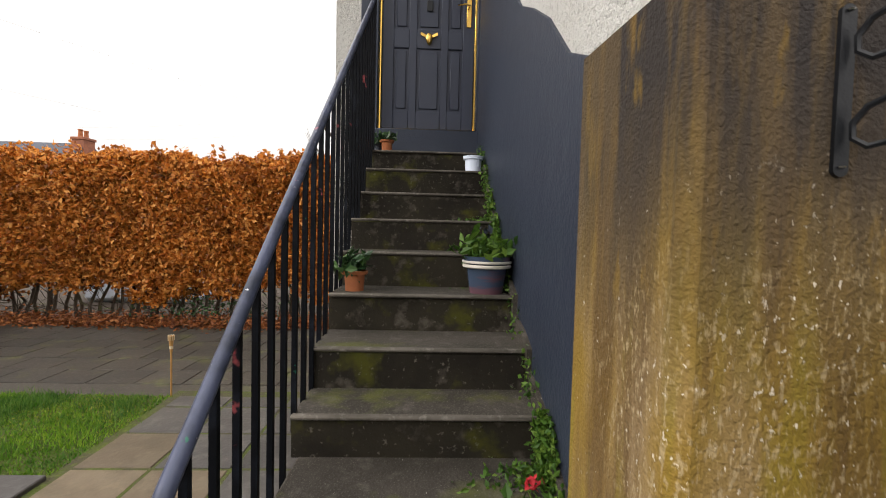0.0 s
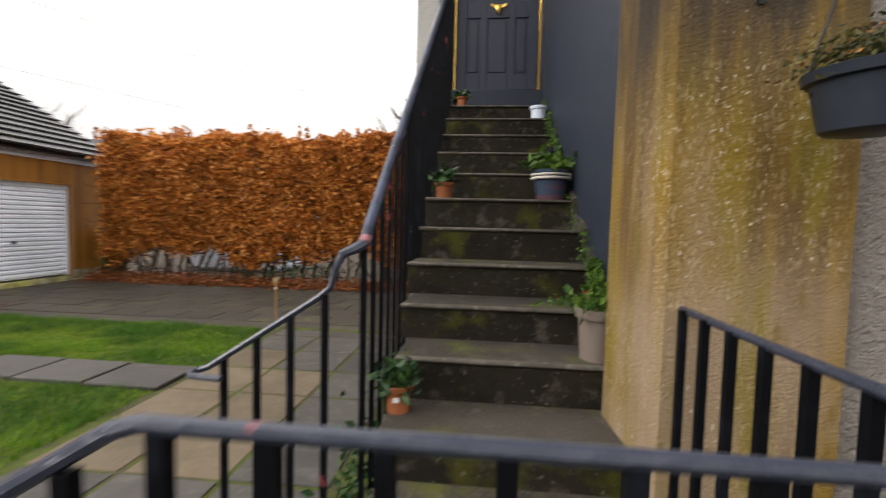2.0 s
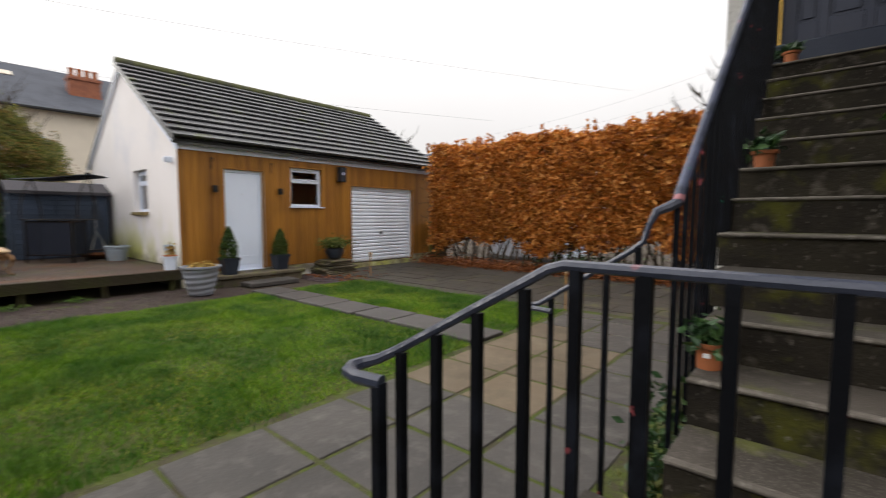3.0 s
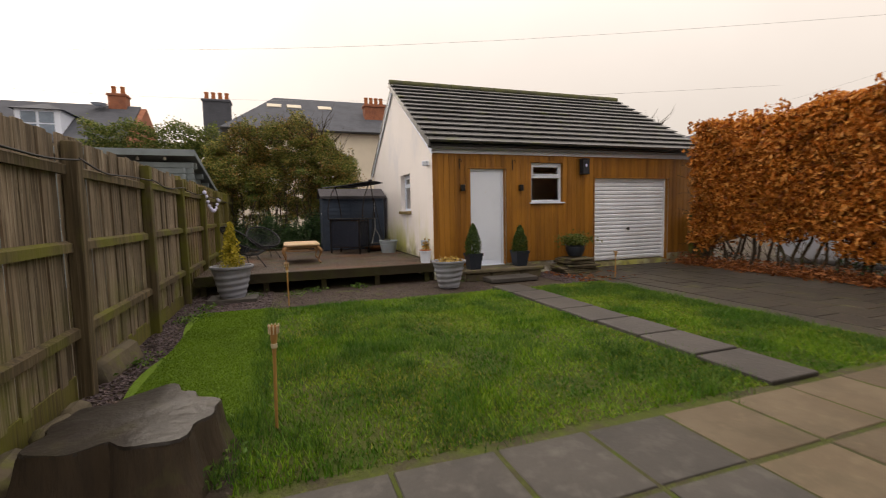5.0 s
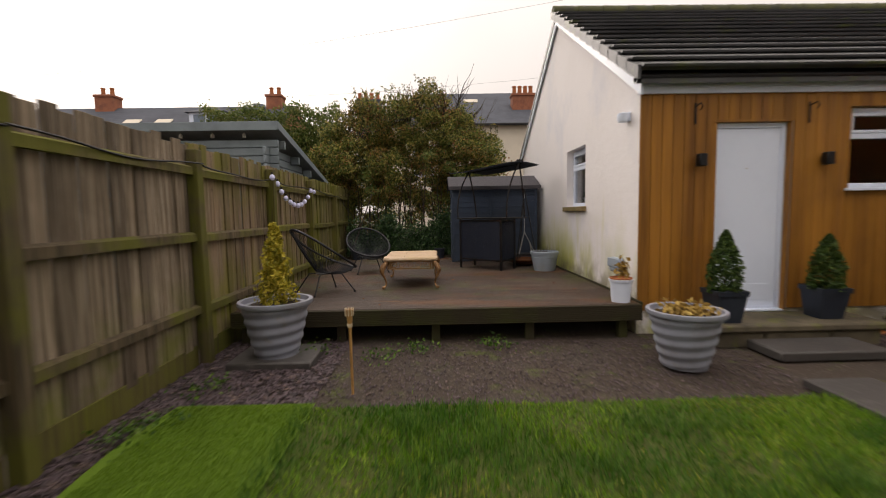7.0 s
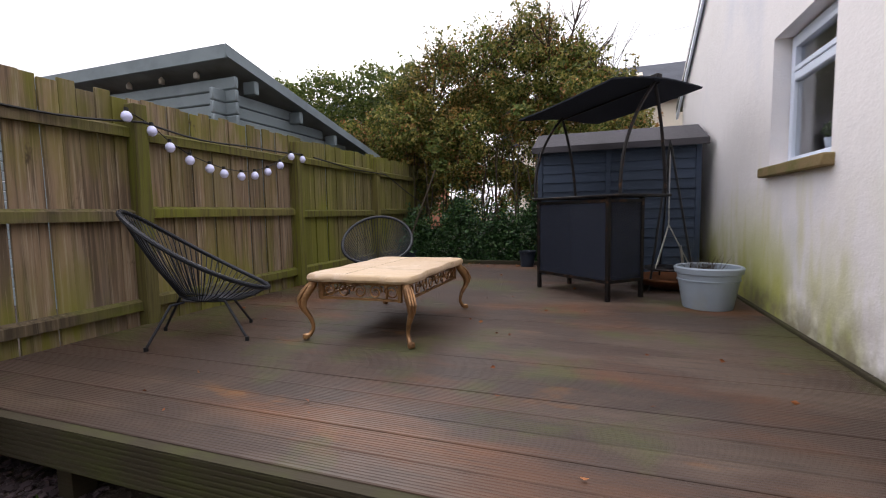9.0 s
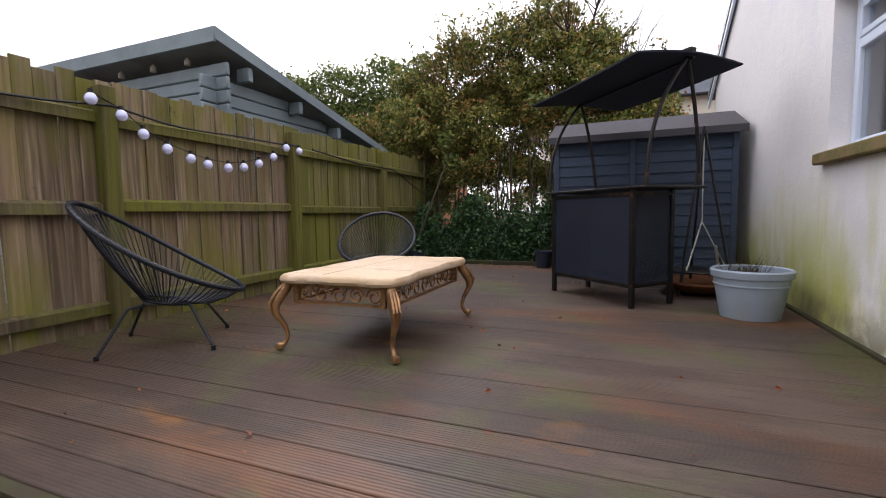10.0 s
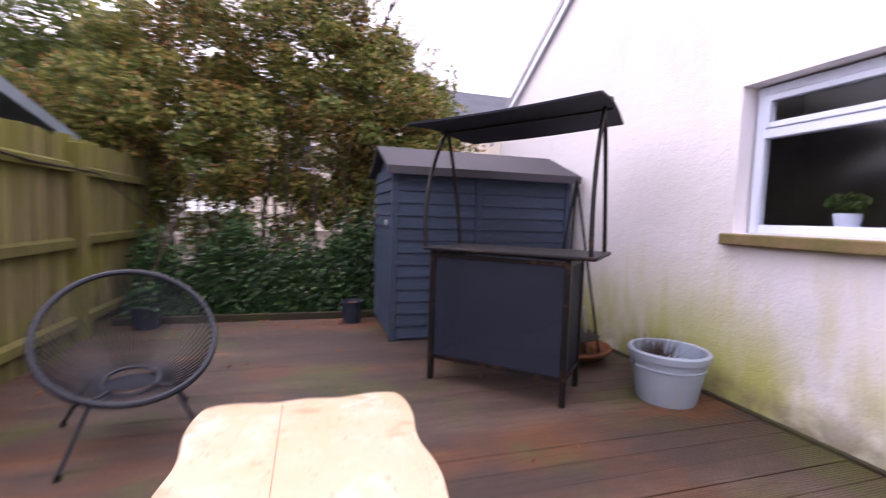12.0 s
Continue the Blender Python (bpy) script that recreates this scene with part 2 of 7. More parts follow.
M_TIMBER = surface("weathered_timber", (0.215, 0.168, 0.118), 0.85, blots=[
    (1.0, (0.075, 0.056, 0.036), 0.44, 0.60, 0.85, (34, 34, 0.9)), (1.0, (0.37, 0.31, 0.235), 0.52, 0.68, 0.8, (60, 60, 1.6)), (1.3, (0.10, 0.075, 0.05), 0.46, 0.64, 0.65),
    (2.0, (0.115, 0.125, 0.018), 0.44, 0.62, 0.75, (1, 1, 1), (0.85, 0.35)), (7.0, (0.05, 0.035, 0.02), 0.68, 0.74, 0.8, (1, 1, 0.5))],
    bump=[(30, 0.004, (2, 2, 0.06))], random_tone=0.30)
M_TIMBER_PATCHY = surface("algae_streaked_timber", (0.215, 0.150, 0.094), 0.85, blots=[
    (1.0, (0.09, 0.065, 0.042), 0.44, 0.60, 0.85, (34, 34, 0.9)), (1.0, (0.33, 0.265, 0.185), 0.52, 0.68, 0.8, (60, 60, 1.6)),
    (1.6, (0.15, 0.128, 0.024), 0.50, 0.64, 0.55, (2.5, 2.5, 0.7)), (0.9, (0.27, 0.21, 0.155), 0.50, 0.66, 0.45, (3, 3, 0.6)), (2.4, (0.125, 0.12, 0.016), 0.38, 0.58, 0.85, (2, 2, 0.6), (1.35, 1.85)),
    (2.0, (0.16, 0.16, 0.016), 0.40, 0.58, 0.85, (2, 2, 0.6), (0.95, 0.40)), (7.0, (0.05, 0.035, 0.02), 0.67, 0.73, 0.85, (1, 1, 0.5))],
    bump=[(30, 0.004, (2, 2, 0.06))], random_tone=0.20)
M_POST = surface("dark_fence_post", (0.12, 0.09, 0.052), 0.85, blots=[
    (1.0, (0.05, 0.038, 0.022), 0.42, 0.62, 0.9, (26, 26, 0.8)), (1.0, (0.21, 0.17, 0.115), 0.55, 0.72, 0.6, (50, 50, 1.5)), (1.5, (0.125, 0.13, 0.014), 0.46, 0.62, 0.8)],
    bump=[(30, 0.004, (2, 2, 0.08))], random_tone=0.15)
M_TIMBER_ALGAE = surface("algae_timber", (0.165, 0.138, 0.058), 0.85, blots=[
    (1.0, (0.085, 0.072, 0.024), 0.43, 0.62, 0.85, (34, 34, 1.0)), (1.0, (0.31, 0.27, 0.14), 0.53, 0.70, 0.7, (60, 60, 1.6)),
    (1.1, (0.135, 0.138, 0.014), 0.42, 0.60, 0.75), (2.0, (0.13, 0.138, 0.012), 0.42, 0.62, 0.75, (1, 1, 1), (0.85, 0.4)), (7.0, (0.05, 0.038, 0.02), 0.67, 0.73, 0.8, (1, 1, 0.5))],
    bump=[(30, 0.004, (2, 2, 0.06))], random_tone=0.16)
M_TIMBER_GREEN = surface("mossy_timber", (0.125, 0.108, 0.034), 0.85, blots=[
    (1.1, (0.12, 0.126, 0.011), 0.40, 0.60, 0.8), (1.0, (0.07, 0.055, 0.022), 0.47, 0.64, 0.8, (36, 36, 1.2))],
    bump=[(30, 0.004, (2, 2, 0.08))], random_tone=0.15)
M_CLAD = surface("oiled_cladding", (0.34, 0.148, 0.019), 0.5, blots=[
    (1.0, (0.115, 0.042, 0.009), 0.42, 0.68, 0.7, (7, 7, 0.35)), (4.0, (0.33, 0.16, 0.05), 0.52, 0.75, 0.5, (10, 10, 0.3)),
    (0.9, (0.07, 0.035, 0.015), 0.5, 0.8, 0.5)],
    bump=[(40, 0.002, (2, 2, 0.05))], random_tone=0.16)
M_RENDER = surface("cream_render", (0.83, 0.80, 0.80), 0.9, blots=[
    (0.55, (0.75, 0.72, 0.70), 0.45, 0.7, 0.6), (0.75, (0.66, 0.67, 0.73), 0.54, 0.68, 0.6, (1, 1, 0.8)), (1.6, (0.62, 0.59, 0.30), 0.56, 0.66, 0.5, (2.6, 2.6, 0.35), (1.6, 0.9)), (0.8, (0.50, 0.50, 0.11), 0.44, 0.58, 0.95, (1.3, 1.3, 0.6), (1.3, 0.45)), (3.0, (0.40, 0.42, 0.10), 0.52, 0.66, 0.7, (1.2, 1.2, 0.6), (0.95, 0.35)),
    (1.2, (0.42, 0.44, 0.12), 0.40, 0.58, 0.8, (1.4, 1.4, 0.5), (1.05, 0.45)), (4.0, (0.22, 0.19, 0.12), 0.40, 0.60, 0.9, (1, 1, 1), (0.68, 0.34))],
    bump=[(60, 0.003), (8, 0.006)])
M_ROUGHCAST = surface("white_roughcast", (0.66, 0.65, 0.62), 0.95, blots=[(1.2, (0.5, 0.48, 0.45), 0.4, 0.7, 0.6), (40, (0.35, 0.34, 0.32), 0.55, 0.7, 0.6)],
    bump=[(55, 0.02), (120, 0.01)])
M_HARL = surface("pink_grey_roughcast", (0.32, 0.29, 0.262), 0.95, blots=[(1.2, (0.23, 0.205, 0.185), 0.4, 0.7, 0.7), (45, (0.20, 0.18, 0.16), 0.52, 0.68, 0.7)],
    bump=[(55, 0.025), (120, 0.012)])
M_PIER = surface("stained_render", (0.225, 0.142, 0.024), 0.9, blots=[
    (2.1, (0.26, 0.185, 0.11), 0.50, 0.66, 0.75, (1.5, 1.5, 0.6)),
    (4.5, (0.105, 0.060, 0.018), 0.45, 0.62, 0.85, (2.5, 2.5, 0.25)),
    (1.4, (0.36, 0.27, 0.19), 0.44, 0.62, 0.75, (1, 1, 1), (1.55, 1.15)),
    (3.2, (0.20, 0.155, 0.012), 0.50, 0.62, 0.75, (2.5, 2.5, 0.35), (2.0, 1.7)),
    (3.0, (0.075, 0.052, 0.028), 0.36, 0.56, 0.95, (2.2, 2.2, 0.30), (1.62, 2.0)),
    (5.5, (0.026, 0.022, 0.021), 0.44, 0.56, 0.95, (2.5, 2.5, 0.30), (1.72, 2.15)),
    (9.0, (0.17, 0.105, 0.02), 0.62, 0.70, 0.7, (1.5, 1.5, 0.5)),
    (110, (0.42, 0.33, 0.19), 0.54, 0.64, 0.6, (1, 1, 0.4), (2.0, 1.7), (2.8, 0.47, 0.58)),
    (95, (0.66, 0.59, 0.48), 0.645, 0.675, 0.85, (1, 1, 0.7), (2.05, 1.8), (3.0, 0.47, 0.57)),
    (62, (0.64, 0.60, 0.52), 0.69, 0.71, 0.85, (1, 1, 0.9), (2.1, 1.8), (2.2, 0.46, 0.58))],
    bump=[(30, 0.0018), (120, 0.005)])
M_NAVY = surface("dark_blue_paint", (0.027, 0.034, 0.054), 0.45, blots=[(1.2, (0.022, 0.028, 0.044), 0.4, 0.7, 0.7), (0.7, (0.048, 0.058, 0.080), 0.5, 0.8, 0.5)], bump=[(70, 0.003), (9, 0.004)])
M_DOOR_NAVY = surface("blue_grey_door_paint", (0.034, 0.040, 0.062), 0.35, blots=[(3.0, (0.035, 0.04, 0.06), 0.45, 0.7, 0.5)], bump=[(60, 0.0008)])
M_STEP = surface("dark_concrete", (0.057, 0.049, 0.040), 0.85, blots=[
    (2.5, (0.028, 0.024, 0.018), 0.4, 0.65, 0.85), (3.2, (0.09, 0.10, 0.015), 0.56, 0.68, 0.7), (14, (0.14, 0.125, 0.108), 0.55, 0.75, 0.5), (160, (0.16, 0.145, 0.125), 0.55, 0.68, 0.6), (75, (0.5, 0.48, 0.45), 0.72, 0.74, 0.9)],
    bump=[(70, 0.004), (9, 0.006)], random_tone=0.08)
M_NOSING = surface("worn_tread_edge", (0.115, 0.102, 0.086), 0.85, blots=[(6, (0.07, 0.062, 0.05), 0.42, 0.6, 0.85), (30, (0.24, 0.22, 0.19), 0.55, 0.7, 0.6)], bump=[(50, 0.005)])
# riser and stair-body concrete, base under half the treads', with moss and pale specks
M_RISER = surface("dark_riser", (0.025, 0.021, 0.014), 0.85, blots=[
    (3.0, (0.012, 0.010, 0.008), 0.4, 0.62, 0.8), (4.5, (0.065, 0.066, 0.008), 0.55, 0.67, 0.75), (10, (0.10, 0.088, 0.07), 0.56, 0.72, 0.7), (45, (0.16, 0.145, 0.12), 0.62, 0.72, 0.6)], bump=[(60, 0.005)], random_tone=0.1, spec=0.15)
M_FLAG = surface("grey_flagstone", (0.066, 0.060, 0.054), 0.55, blots=[
    (1.6, (0.042, 0.039, 0.036), 0.4, 0.65, 0.8), (7, (0.145, 0.135, 0.12), 0.52, 0.75, 0.5), (25, (0.07, 0.07, 0.06), 0.6, 0.75, 0.5)],
    bump=[(30, 0.004), (4, 0.006)], random_tone=0.2)
M_FLAG_SAND = surface("buff_flagstone", (0.122, 0.092, 0.058), 0.65, blots=[(1.8, (0.17, 0.135, 0.09), 0.4, 0.68, 0.8), (9, (0.21, 0.165, 0.105), 0.55, 0.75, 0.5), (3, (0.10, 0.08, 0.05), 0.5, 0.65, 0.7)], bump=[(30, 0.004)], random_tone=0.2)
M_SLATE = surface("dark_slab", (0.070, 0.064, 0.060), 0.55, blots=[(2.0, (0.050, 0.046, 0.044), 0.4, 0.65, 0.7), (8, (0.15, 0.14, 0.13), 0.55, 0.75, 0.4)], bump=[(20, 0.004)], random_tone=0.12)
M_DRIVE = surface("dark_paving", (0.046, 0.039, 0.030), 0.6, blots=[(0.9, (0.028, 0.025, 0.021), 0.4, 0.65, 0.8), (2.2, (0.10, 0.105, 0.03), 0.56, 0.7, 0.6), (20, (0.13, 0.115, 0.095), 0.55, 0.75, 0.5)], bump=[(30, 0.005)], random_tone=0.2)
M_MOSS = surface("mossy_soil", (0.065, 0.085, 0.014), 0.95, blots=[(4, (0.065, 0.055, 0.035), 0.42, 0.6, 0.9), (18, (0.10, 0.13, 0.018), 0.52, 0.7, 0.7)], bump=[(60, 0.01), (15, 0.01)])
M_SOIL = surface("gravelly_soil", (0.060, 0.044, 0.033), 0.95, blots=[(2.0, (0.06, 0.048, 0.038), 0.4, 0.62, 0.85), (3.0, (0.08, 0.10, 0.025), 0.57, 0.68, 0.8), (30, (0.22, 0.18, 0.15), 0.57, 0.7, 0.7)], bump=[(60, 0.015), (20, 0.015)])
M_CHIP = surface("slate_chippings", (0.075, 0.055, 0.06), 0.6, island=0.55, blots=[(12, (0.16, 0.11, 0.08), 0.55, 0.7, 0.7)])
M_TURF = surface("lawn_soil", (0.055, 0.085, 0.008), 0.95, blots=[(3, (0.11, 0.10, 0.035), 0.45, 0.65, 0.7), (25, (0.05, 0.07, 0.012), 0.45, 0.65, 0.8)], bump=[(80, 0.02)])
M_BLADE = foliage("grass_blades", (0.06, 0.15, 0.005), (0.135, 0.275, 0.010), (0.25, 0.35, 0.03), 0.6, 0.35, (1.3, (0.36, 0.54, 0.44), 0.45, 0.57))
M_TUFT = foliage("tuft_blades", (0.030, 0.095, 0.010), (0.075, 0.17, 0.016), (0.16, 0.26, 0.04), 0.6, 0.3, (1.7, (0.7, 0.75, 0.8), 0.46, 0.60))
M_STRAW = foliage("straw_moss", (0.10, 0.15, 0.008), (0.19, 0.24, 0.014), (0.30, 0.30, 0.05), 0.7, 0.25)
M_FAKE = surface("artificial_turf", (0.105, 0.185, 0.009), 0.85, blots=[(2.2, (0.085, 0.155, 0.008), 0.42, 0.66, 0.7), (90, (0.13, 0.22, 0.012), 0.5, 0.66, 0.6), (3.0, (0.06, 0.115, 0.006), 0.58, 0.70, 0.5, (1, 4, 1))], bump=[(200, 0.006), (3, 0.006)])
M_PILE = foliage("turf_pile", (0.092, 0.175, 0.007), (0.125, 0.225, 0.010), (0.16, 0.265, 0.015), 0.7, 0.3, (1.6, (0.78, 0.80, 0.72), 0.48, 0.62))
M_DECK = surface("wet_deck_timber", (0.058, 0.036, 0.026), 0.48, blots=[
    (1.1, (0.052, 0.036, 0.028), 0.42, 0.6, 0.9), (1.6, (0.135, 0.054, 0.020), 0.52, 0.66, 0.75, (1, 0.35, 1)), (2.6, (0.105, 0.075, 0.055), 0.54, 0.64, 0.6, (1, 0.3, 1)), (3.4, (0.20, 0.085, 0.02), 0.64, 0.72, 0.6, (1, 0.4, 1)), (1.8, (0.060, 0.066, 0.017), 0.52, 0.64, 0.7), (5, (0.12, 0.08, 0.055), 0.56, 0.7, 0.4, (1, 0.4, 1)), (6, (0.035, 0.023, 0.016), 0.5, 0.72, 0.6, (6, 0.5, 1))],
    bump=[(25, 0.002, (3, 0.15, 1))], random_tone=0.14)
M_FASCIA = surface("mossy_deck_edge", (0.036, 0.029, 0.015), 0.8, blots=[(2.0, (0.045, 0.048, 0.010), 0.47, 0.66, 0.8), (6, (0.04, 0.03, 0.018), 0.5, 0.7, 0.7, (6, 0.5, 8))], bump=[(30, 0.004, (1, 0.1, 2))])
M_TILE = surface("grey_roof_tile", (0.098, 0.100, 0.106), 0.42, blots=[(1.4, (0.058, 0.060, 0.064), 0.4, 0.65, 0.7), (2.2, (0.11, 0.13, 0.03), 0.58, 0.7, 0.7), (18, (0.14, 0.14, 0.13), 0.58, 0.75, 0.5)], bump=[(30, 0.004)], random_tone=0.12)
M_RIDGE = surface("mossy_ridge_tile", (0.10, 0.105, 0.04), 0.8, blots=[(5, (0.06, 0.06, 0.05), 0.42, 0.65, 0.8)], bump=[(30, 0.006)])
M_WHITE = surface("white_plastic", (0.74, 0.81, 0.95), 0.32, blots=[(1.5, (0.64, 0.71, 0.84), 0.45, 0.75, 0.5)], bump=[(8, 0.001)])
M_GDOOR = surface("white_metal_door", (0.80, 0.85, 0.95), 0.38, blots=[(1.0, (0.58, 0.62, 0.70), 0.45, 0.72, 0.6, (1, 1, 0.5))])
M_BLACK = surface("black_gloss_paint", (0.008, 0.009, 0.011), 0.35, blots=[(6, (0.014, 0.014, 0.017), 0.5, 0.7, 0.6)], bump=[(50, 0.001)])
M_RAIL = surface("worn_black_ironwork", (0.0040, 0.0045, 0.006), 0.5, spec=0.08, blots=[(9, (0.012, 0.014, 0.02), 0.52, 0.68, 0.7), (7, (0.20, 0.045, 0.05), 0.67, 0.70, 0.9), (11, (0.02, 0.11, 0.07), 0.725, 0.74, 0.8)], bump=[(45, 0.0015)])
# black rail; the blue of the sky's reflection is mixed into its base colour
M_FLATRAIL = surface("worn_black_sky_tinted_rail", (0.030, 0.036, 0.058), 0.30, blots=[(7, (0.045, 0.05, 0.075), 0.52, 0.66, 0.8), (12, (0.16, 0.06, 0.075), 0.66, 0.70, 0.8), (60, (0.35, 0.35, 0.4), 0.71, 0.73, 0.8)], bump=[(35, 0.003)], spec=0.5)
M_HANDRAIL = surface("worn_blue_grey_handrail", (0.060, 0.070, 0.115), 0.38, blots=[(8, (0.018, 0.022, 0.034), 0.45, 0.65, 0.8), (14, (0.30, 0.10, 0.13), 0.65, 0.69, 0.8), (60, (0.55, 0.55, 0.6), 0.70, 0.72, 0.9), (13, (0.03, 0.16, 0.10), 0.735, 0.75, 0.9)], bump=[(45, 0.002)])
M_CHIPPED = surface("chipped_pink_primer", (0.30, 0.13, 0.14), 0.55, blots=[(22, (0.05, 0.058, 0.09), 0.44, 0.54, 0.95), (40, (0.5, 0.42, 0.42), 0.62, 0.7, 0.6)], bump=[(60, 0.002)])
M_GOLD = surface("polished_brass", (0.75, 0.48, 0.12), 0.25, 1.0, blots=[(12, (0.55, 0.34, 0.08), 0.5, 0.7, 0.5)])
M_COPPER = surface("antique_copper_paint", (0.40, 0.225, 0.10), 0.36, 0.65, blots=[(14, (0.16, 0.09, 0.05), 0.42, 0.65, 0.8), (30, (0.55, 0.38, 0.22), 0.58, 0.72, 0.6)], bump=[(60, 0.002)])
M_STONE_TOP = surface("cream_stone_top", (0.53, 0.39, 0.26), 0.55, blots=[(2.4, (0.50, 0.36, 0.21), 0.42, 0.62, 0.8), (7, (0.64, 0.52, 0.41), 0.5, 0.68, 0.7), (9, (0.36, 0.25, 0.14), 0.56, 0.66, 0.75, (1, 0.45, 1)), (40, (0.28, 0.18, 0.09), 0.62, 0.70, 0.7)], bump=[(25, 0.004)])
M_CORD = surface("black_plastic_cord", (0.013, 0.015, 0.021), 0.4)
M_SHED = surface("blue_grey_shed_stain", (0.042, 0.060, 0.098), 0.7, blots=[(1.2, (0.035, 0.048, 0.072), 0.4, 0.65, 0.7), (1.5, (0.10, 0.11, 0.05), 0.5, 0.66, 0.7, (1, 1, 1), (0.9, 0.35)), (8, (0.09, 0.11, 0.145), 0.55, 0.75, 0.5, (1, 1, 6))], bump=[(30, 0.003, (0.2, 0.2, 3))], random_tone=0.12)
M_FELT = surface("grey_roof_felt", (0.06, 0.056, 0.066), 0.75, blots=[(2.0, (0.055, 0.052, 0.056), 0.4, 0.65, 0.7)], bump=[(140, 0.004)])
M_FABRIC = surface("black_mesh_fabric", (0.011, 0.014, 0.024), 0.75, blots=[(2.0, (0.018, 0.022, 0.035), 0.45, 0.7, 0.7)], bump=[(250, 0.002)])
M_MESH = surface("see_through_black_mesh", (0.014, 0.018, 0.032), 0.6, blots=[(2.0, (0.022, 0.027, 0.045), 0.45, 0.7, 0.7)], bump=[(250, 0.002)])
mt_n, mt_l = M_MESH.node_tree.nodes, M_MESH.node_tree.links
clear, weave = mt_n.new("ShaderNodeBsdfTransparent"), mt_n.new("ShaderNodeMixShader")
weave.inputs["Fac"].default_value = 0.20  # the open share of the weave
mt_l.new(mt_n["Principled BSDF"].outputs["BSDF"], weave.inputs[1])
mt_l.new(clear.outputs["BSDF"], weave.inputs[2])
mt_l.new(weave.outputs["Shader"], mt_n["Material Output"].inputs["Surface"])
M_RUSTY = surface("worn_black_steel", (0.012, 0.010, 0.010), 0.45, 0.3, blots=[(14, (0.10, 0.05, 0.028), 0.58, 0.68, 0.8)], bump=[(60, 0.0015)])
M_RUST = surface("rusted_steel", (0.17, 0.065, 0.025), 0.85, blots=[(8, (0.07, 0.03, 0.018), 0.42, 0.65, 0.8)], bump=[(50, 0.003)])
M_STEEL = surface("bright_steel", (0.6, 0.6, 0.6), 0.3, 1.0)
M_TUB = surface("pale_blue_plastic", (0.31, 0.36, 0.42), 0.5, blots=[(3, (0.24, 0.28, 0.32), 0.45, 0.7, 0.6), (4, (0.30, 0.29, 0.18), 0.52, 0.7, 0.6, (1, 1, 1), (0.55, 0.34))], bump=[(40, 0.001)])
M_POT = surface("grey_plastic_planter", (0.27, 0.285, 0.34), 0.55, blots=[(4, (0.20, 0.195, 0.21), 0.45, 0.7, 0.7), (7, (0.24, 0.21, 0.17), 0.58, 0.72, 0.5)], bump=[(40, 0.001)])
M_TERRA = surface("terracotta", (0.38, 0.13, 0.05), 0.8, blots=[(8, (0.26, 0.09, 0.04), 0.45, 0.7, 0.7), (14, (0.45, 0.3, 0.2), 0.64, 0.75, 0.5)], bump=[(60, 0.001)])
M_BLUEPOT = surface("blue_glazed_pot", (0.045, 0.065, 0.105), 0.25, blots=[(4, (0.13, 0.055, 0.065), 0.5, 0.62, 0.8, (0.6, 0.6, 3))])
M_CREAM = surface("cream_glaze", (0.62, 0.58, 0.52), 0.4)
M_BEIGE = surface("beige_pot", (0.19, 0.155, 0.13), 0.7, blots=[(5, (0.145, 0.12, 0.10), 0.45, 0.7, 0.6)])
M_DARKPOT = surface("dark_plastic_pot", (0.022, 0.028, 0.042), 0.45, blots=[(5, (0.04, 0.048, 0.062), 0.5, 0.7, 0.6)])
M_EARTH = surface("potting_soil", (0.035, 0.026, 0.018), 0.95, blots=[(30, (0.075, 0.055, 0.04), 0.5, 0.7, 0.7)], bump=[(60, 0.01)])
M_BARK = surface("bark", (0.062, 0.045, 0.03), 0.9, blots=[(3, (0.045, 0.035, 0.025), 0.4, 0.65, 0.8, (8, 8, 1)), (3, (0.10, 0.11, 0.04), 0.55, 0.7, 0.6)], bump=[(20, 0.01, (2, 2, 0.3))])
M_STUMP = surface("wet_cut_wood", (0.024, 0.019, 0.015), 0.35, blots=[(6, (0.016, 0.013, 0.011), 0.4, 0.65, 0.8), (2.5, (0.065, 0.058, 0.025), 0.55, 0.72, 0.6)], bump=[(18, 0.006)])
M_BAMBOO = surface("bamboo", (0.42, 0.23, 0.075), 0.5, blots=[(8, (0.26, 0.13, 0.045), 0.45, 0.7, 0.7, (1, 1, 0.6))])
M_WICK = surface("pale_torch_head", (0.62, 0.52, 0.36), 0.7, blots=[(20, (0.40, 0.31, 0.2), 0.45, 0.7, 0.6)])
M_CABIN = surface("blue_grey_log_paint", (0.20, 0.24, 0.26), 0.6, blots=[(2, (0.11, 0.135, 0.15), 0.42, 0.7, 0.7), (9, (0.19, 0.225, 0.245), 0.55, 0.75, 0.4, (1, 1, 5))], bump=[(30, 0.002)])
M_CABIN_ROOF = surface("grey_cabin_roof", (0.20, 0.225, 0.24), 0.7, blots=[(2, (0.09, 0.09, 0.095), 0.42, 0.7, 0.7)])
M_SANDSTONE = surface("mossy_sandstone", (0.13, 0.108, 0.072), 0.85, blots=[(3, (0.058, 0.050, 0.036), 0.4, 0.62, 0.8), (4, (0.13, 0.14, 0.03), 0.55, 0.68, 0.75)], bump=[(25, 0.008)], random_tone=0.15)
M_SILL = surface("mossy_stone_sill", (0.22, 0.16, 0.075), 0.85, blots=[(5, (0.13, 0.13, 0.035), 0.45, 0.62, 0.8)], bump=[(40, 0.005)])
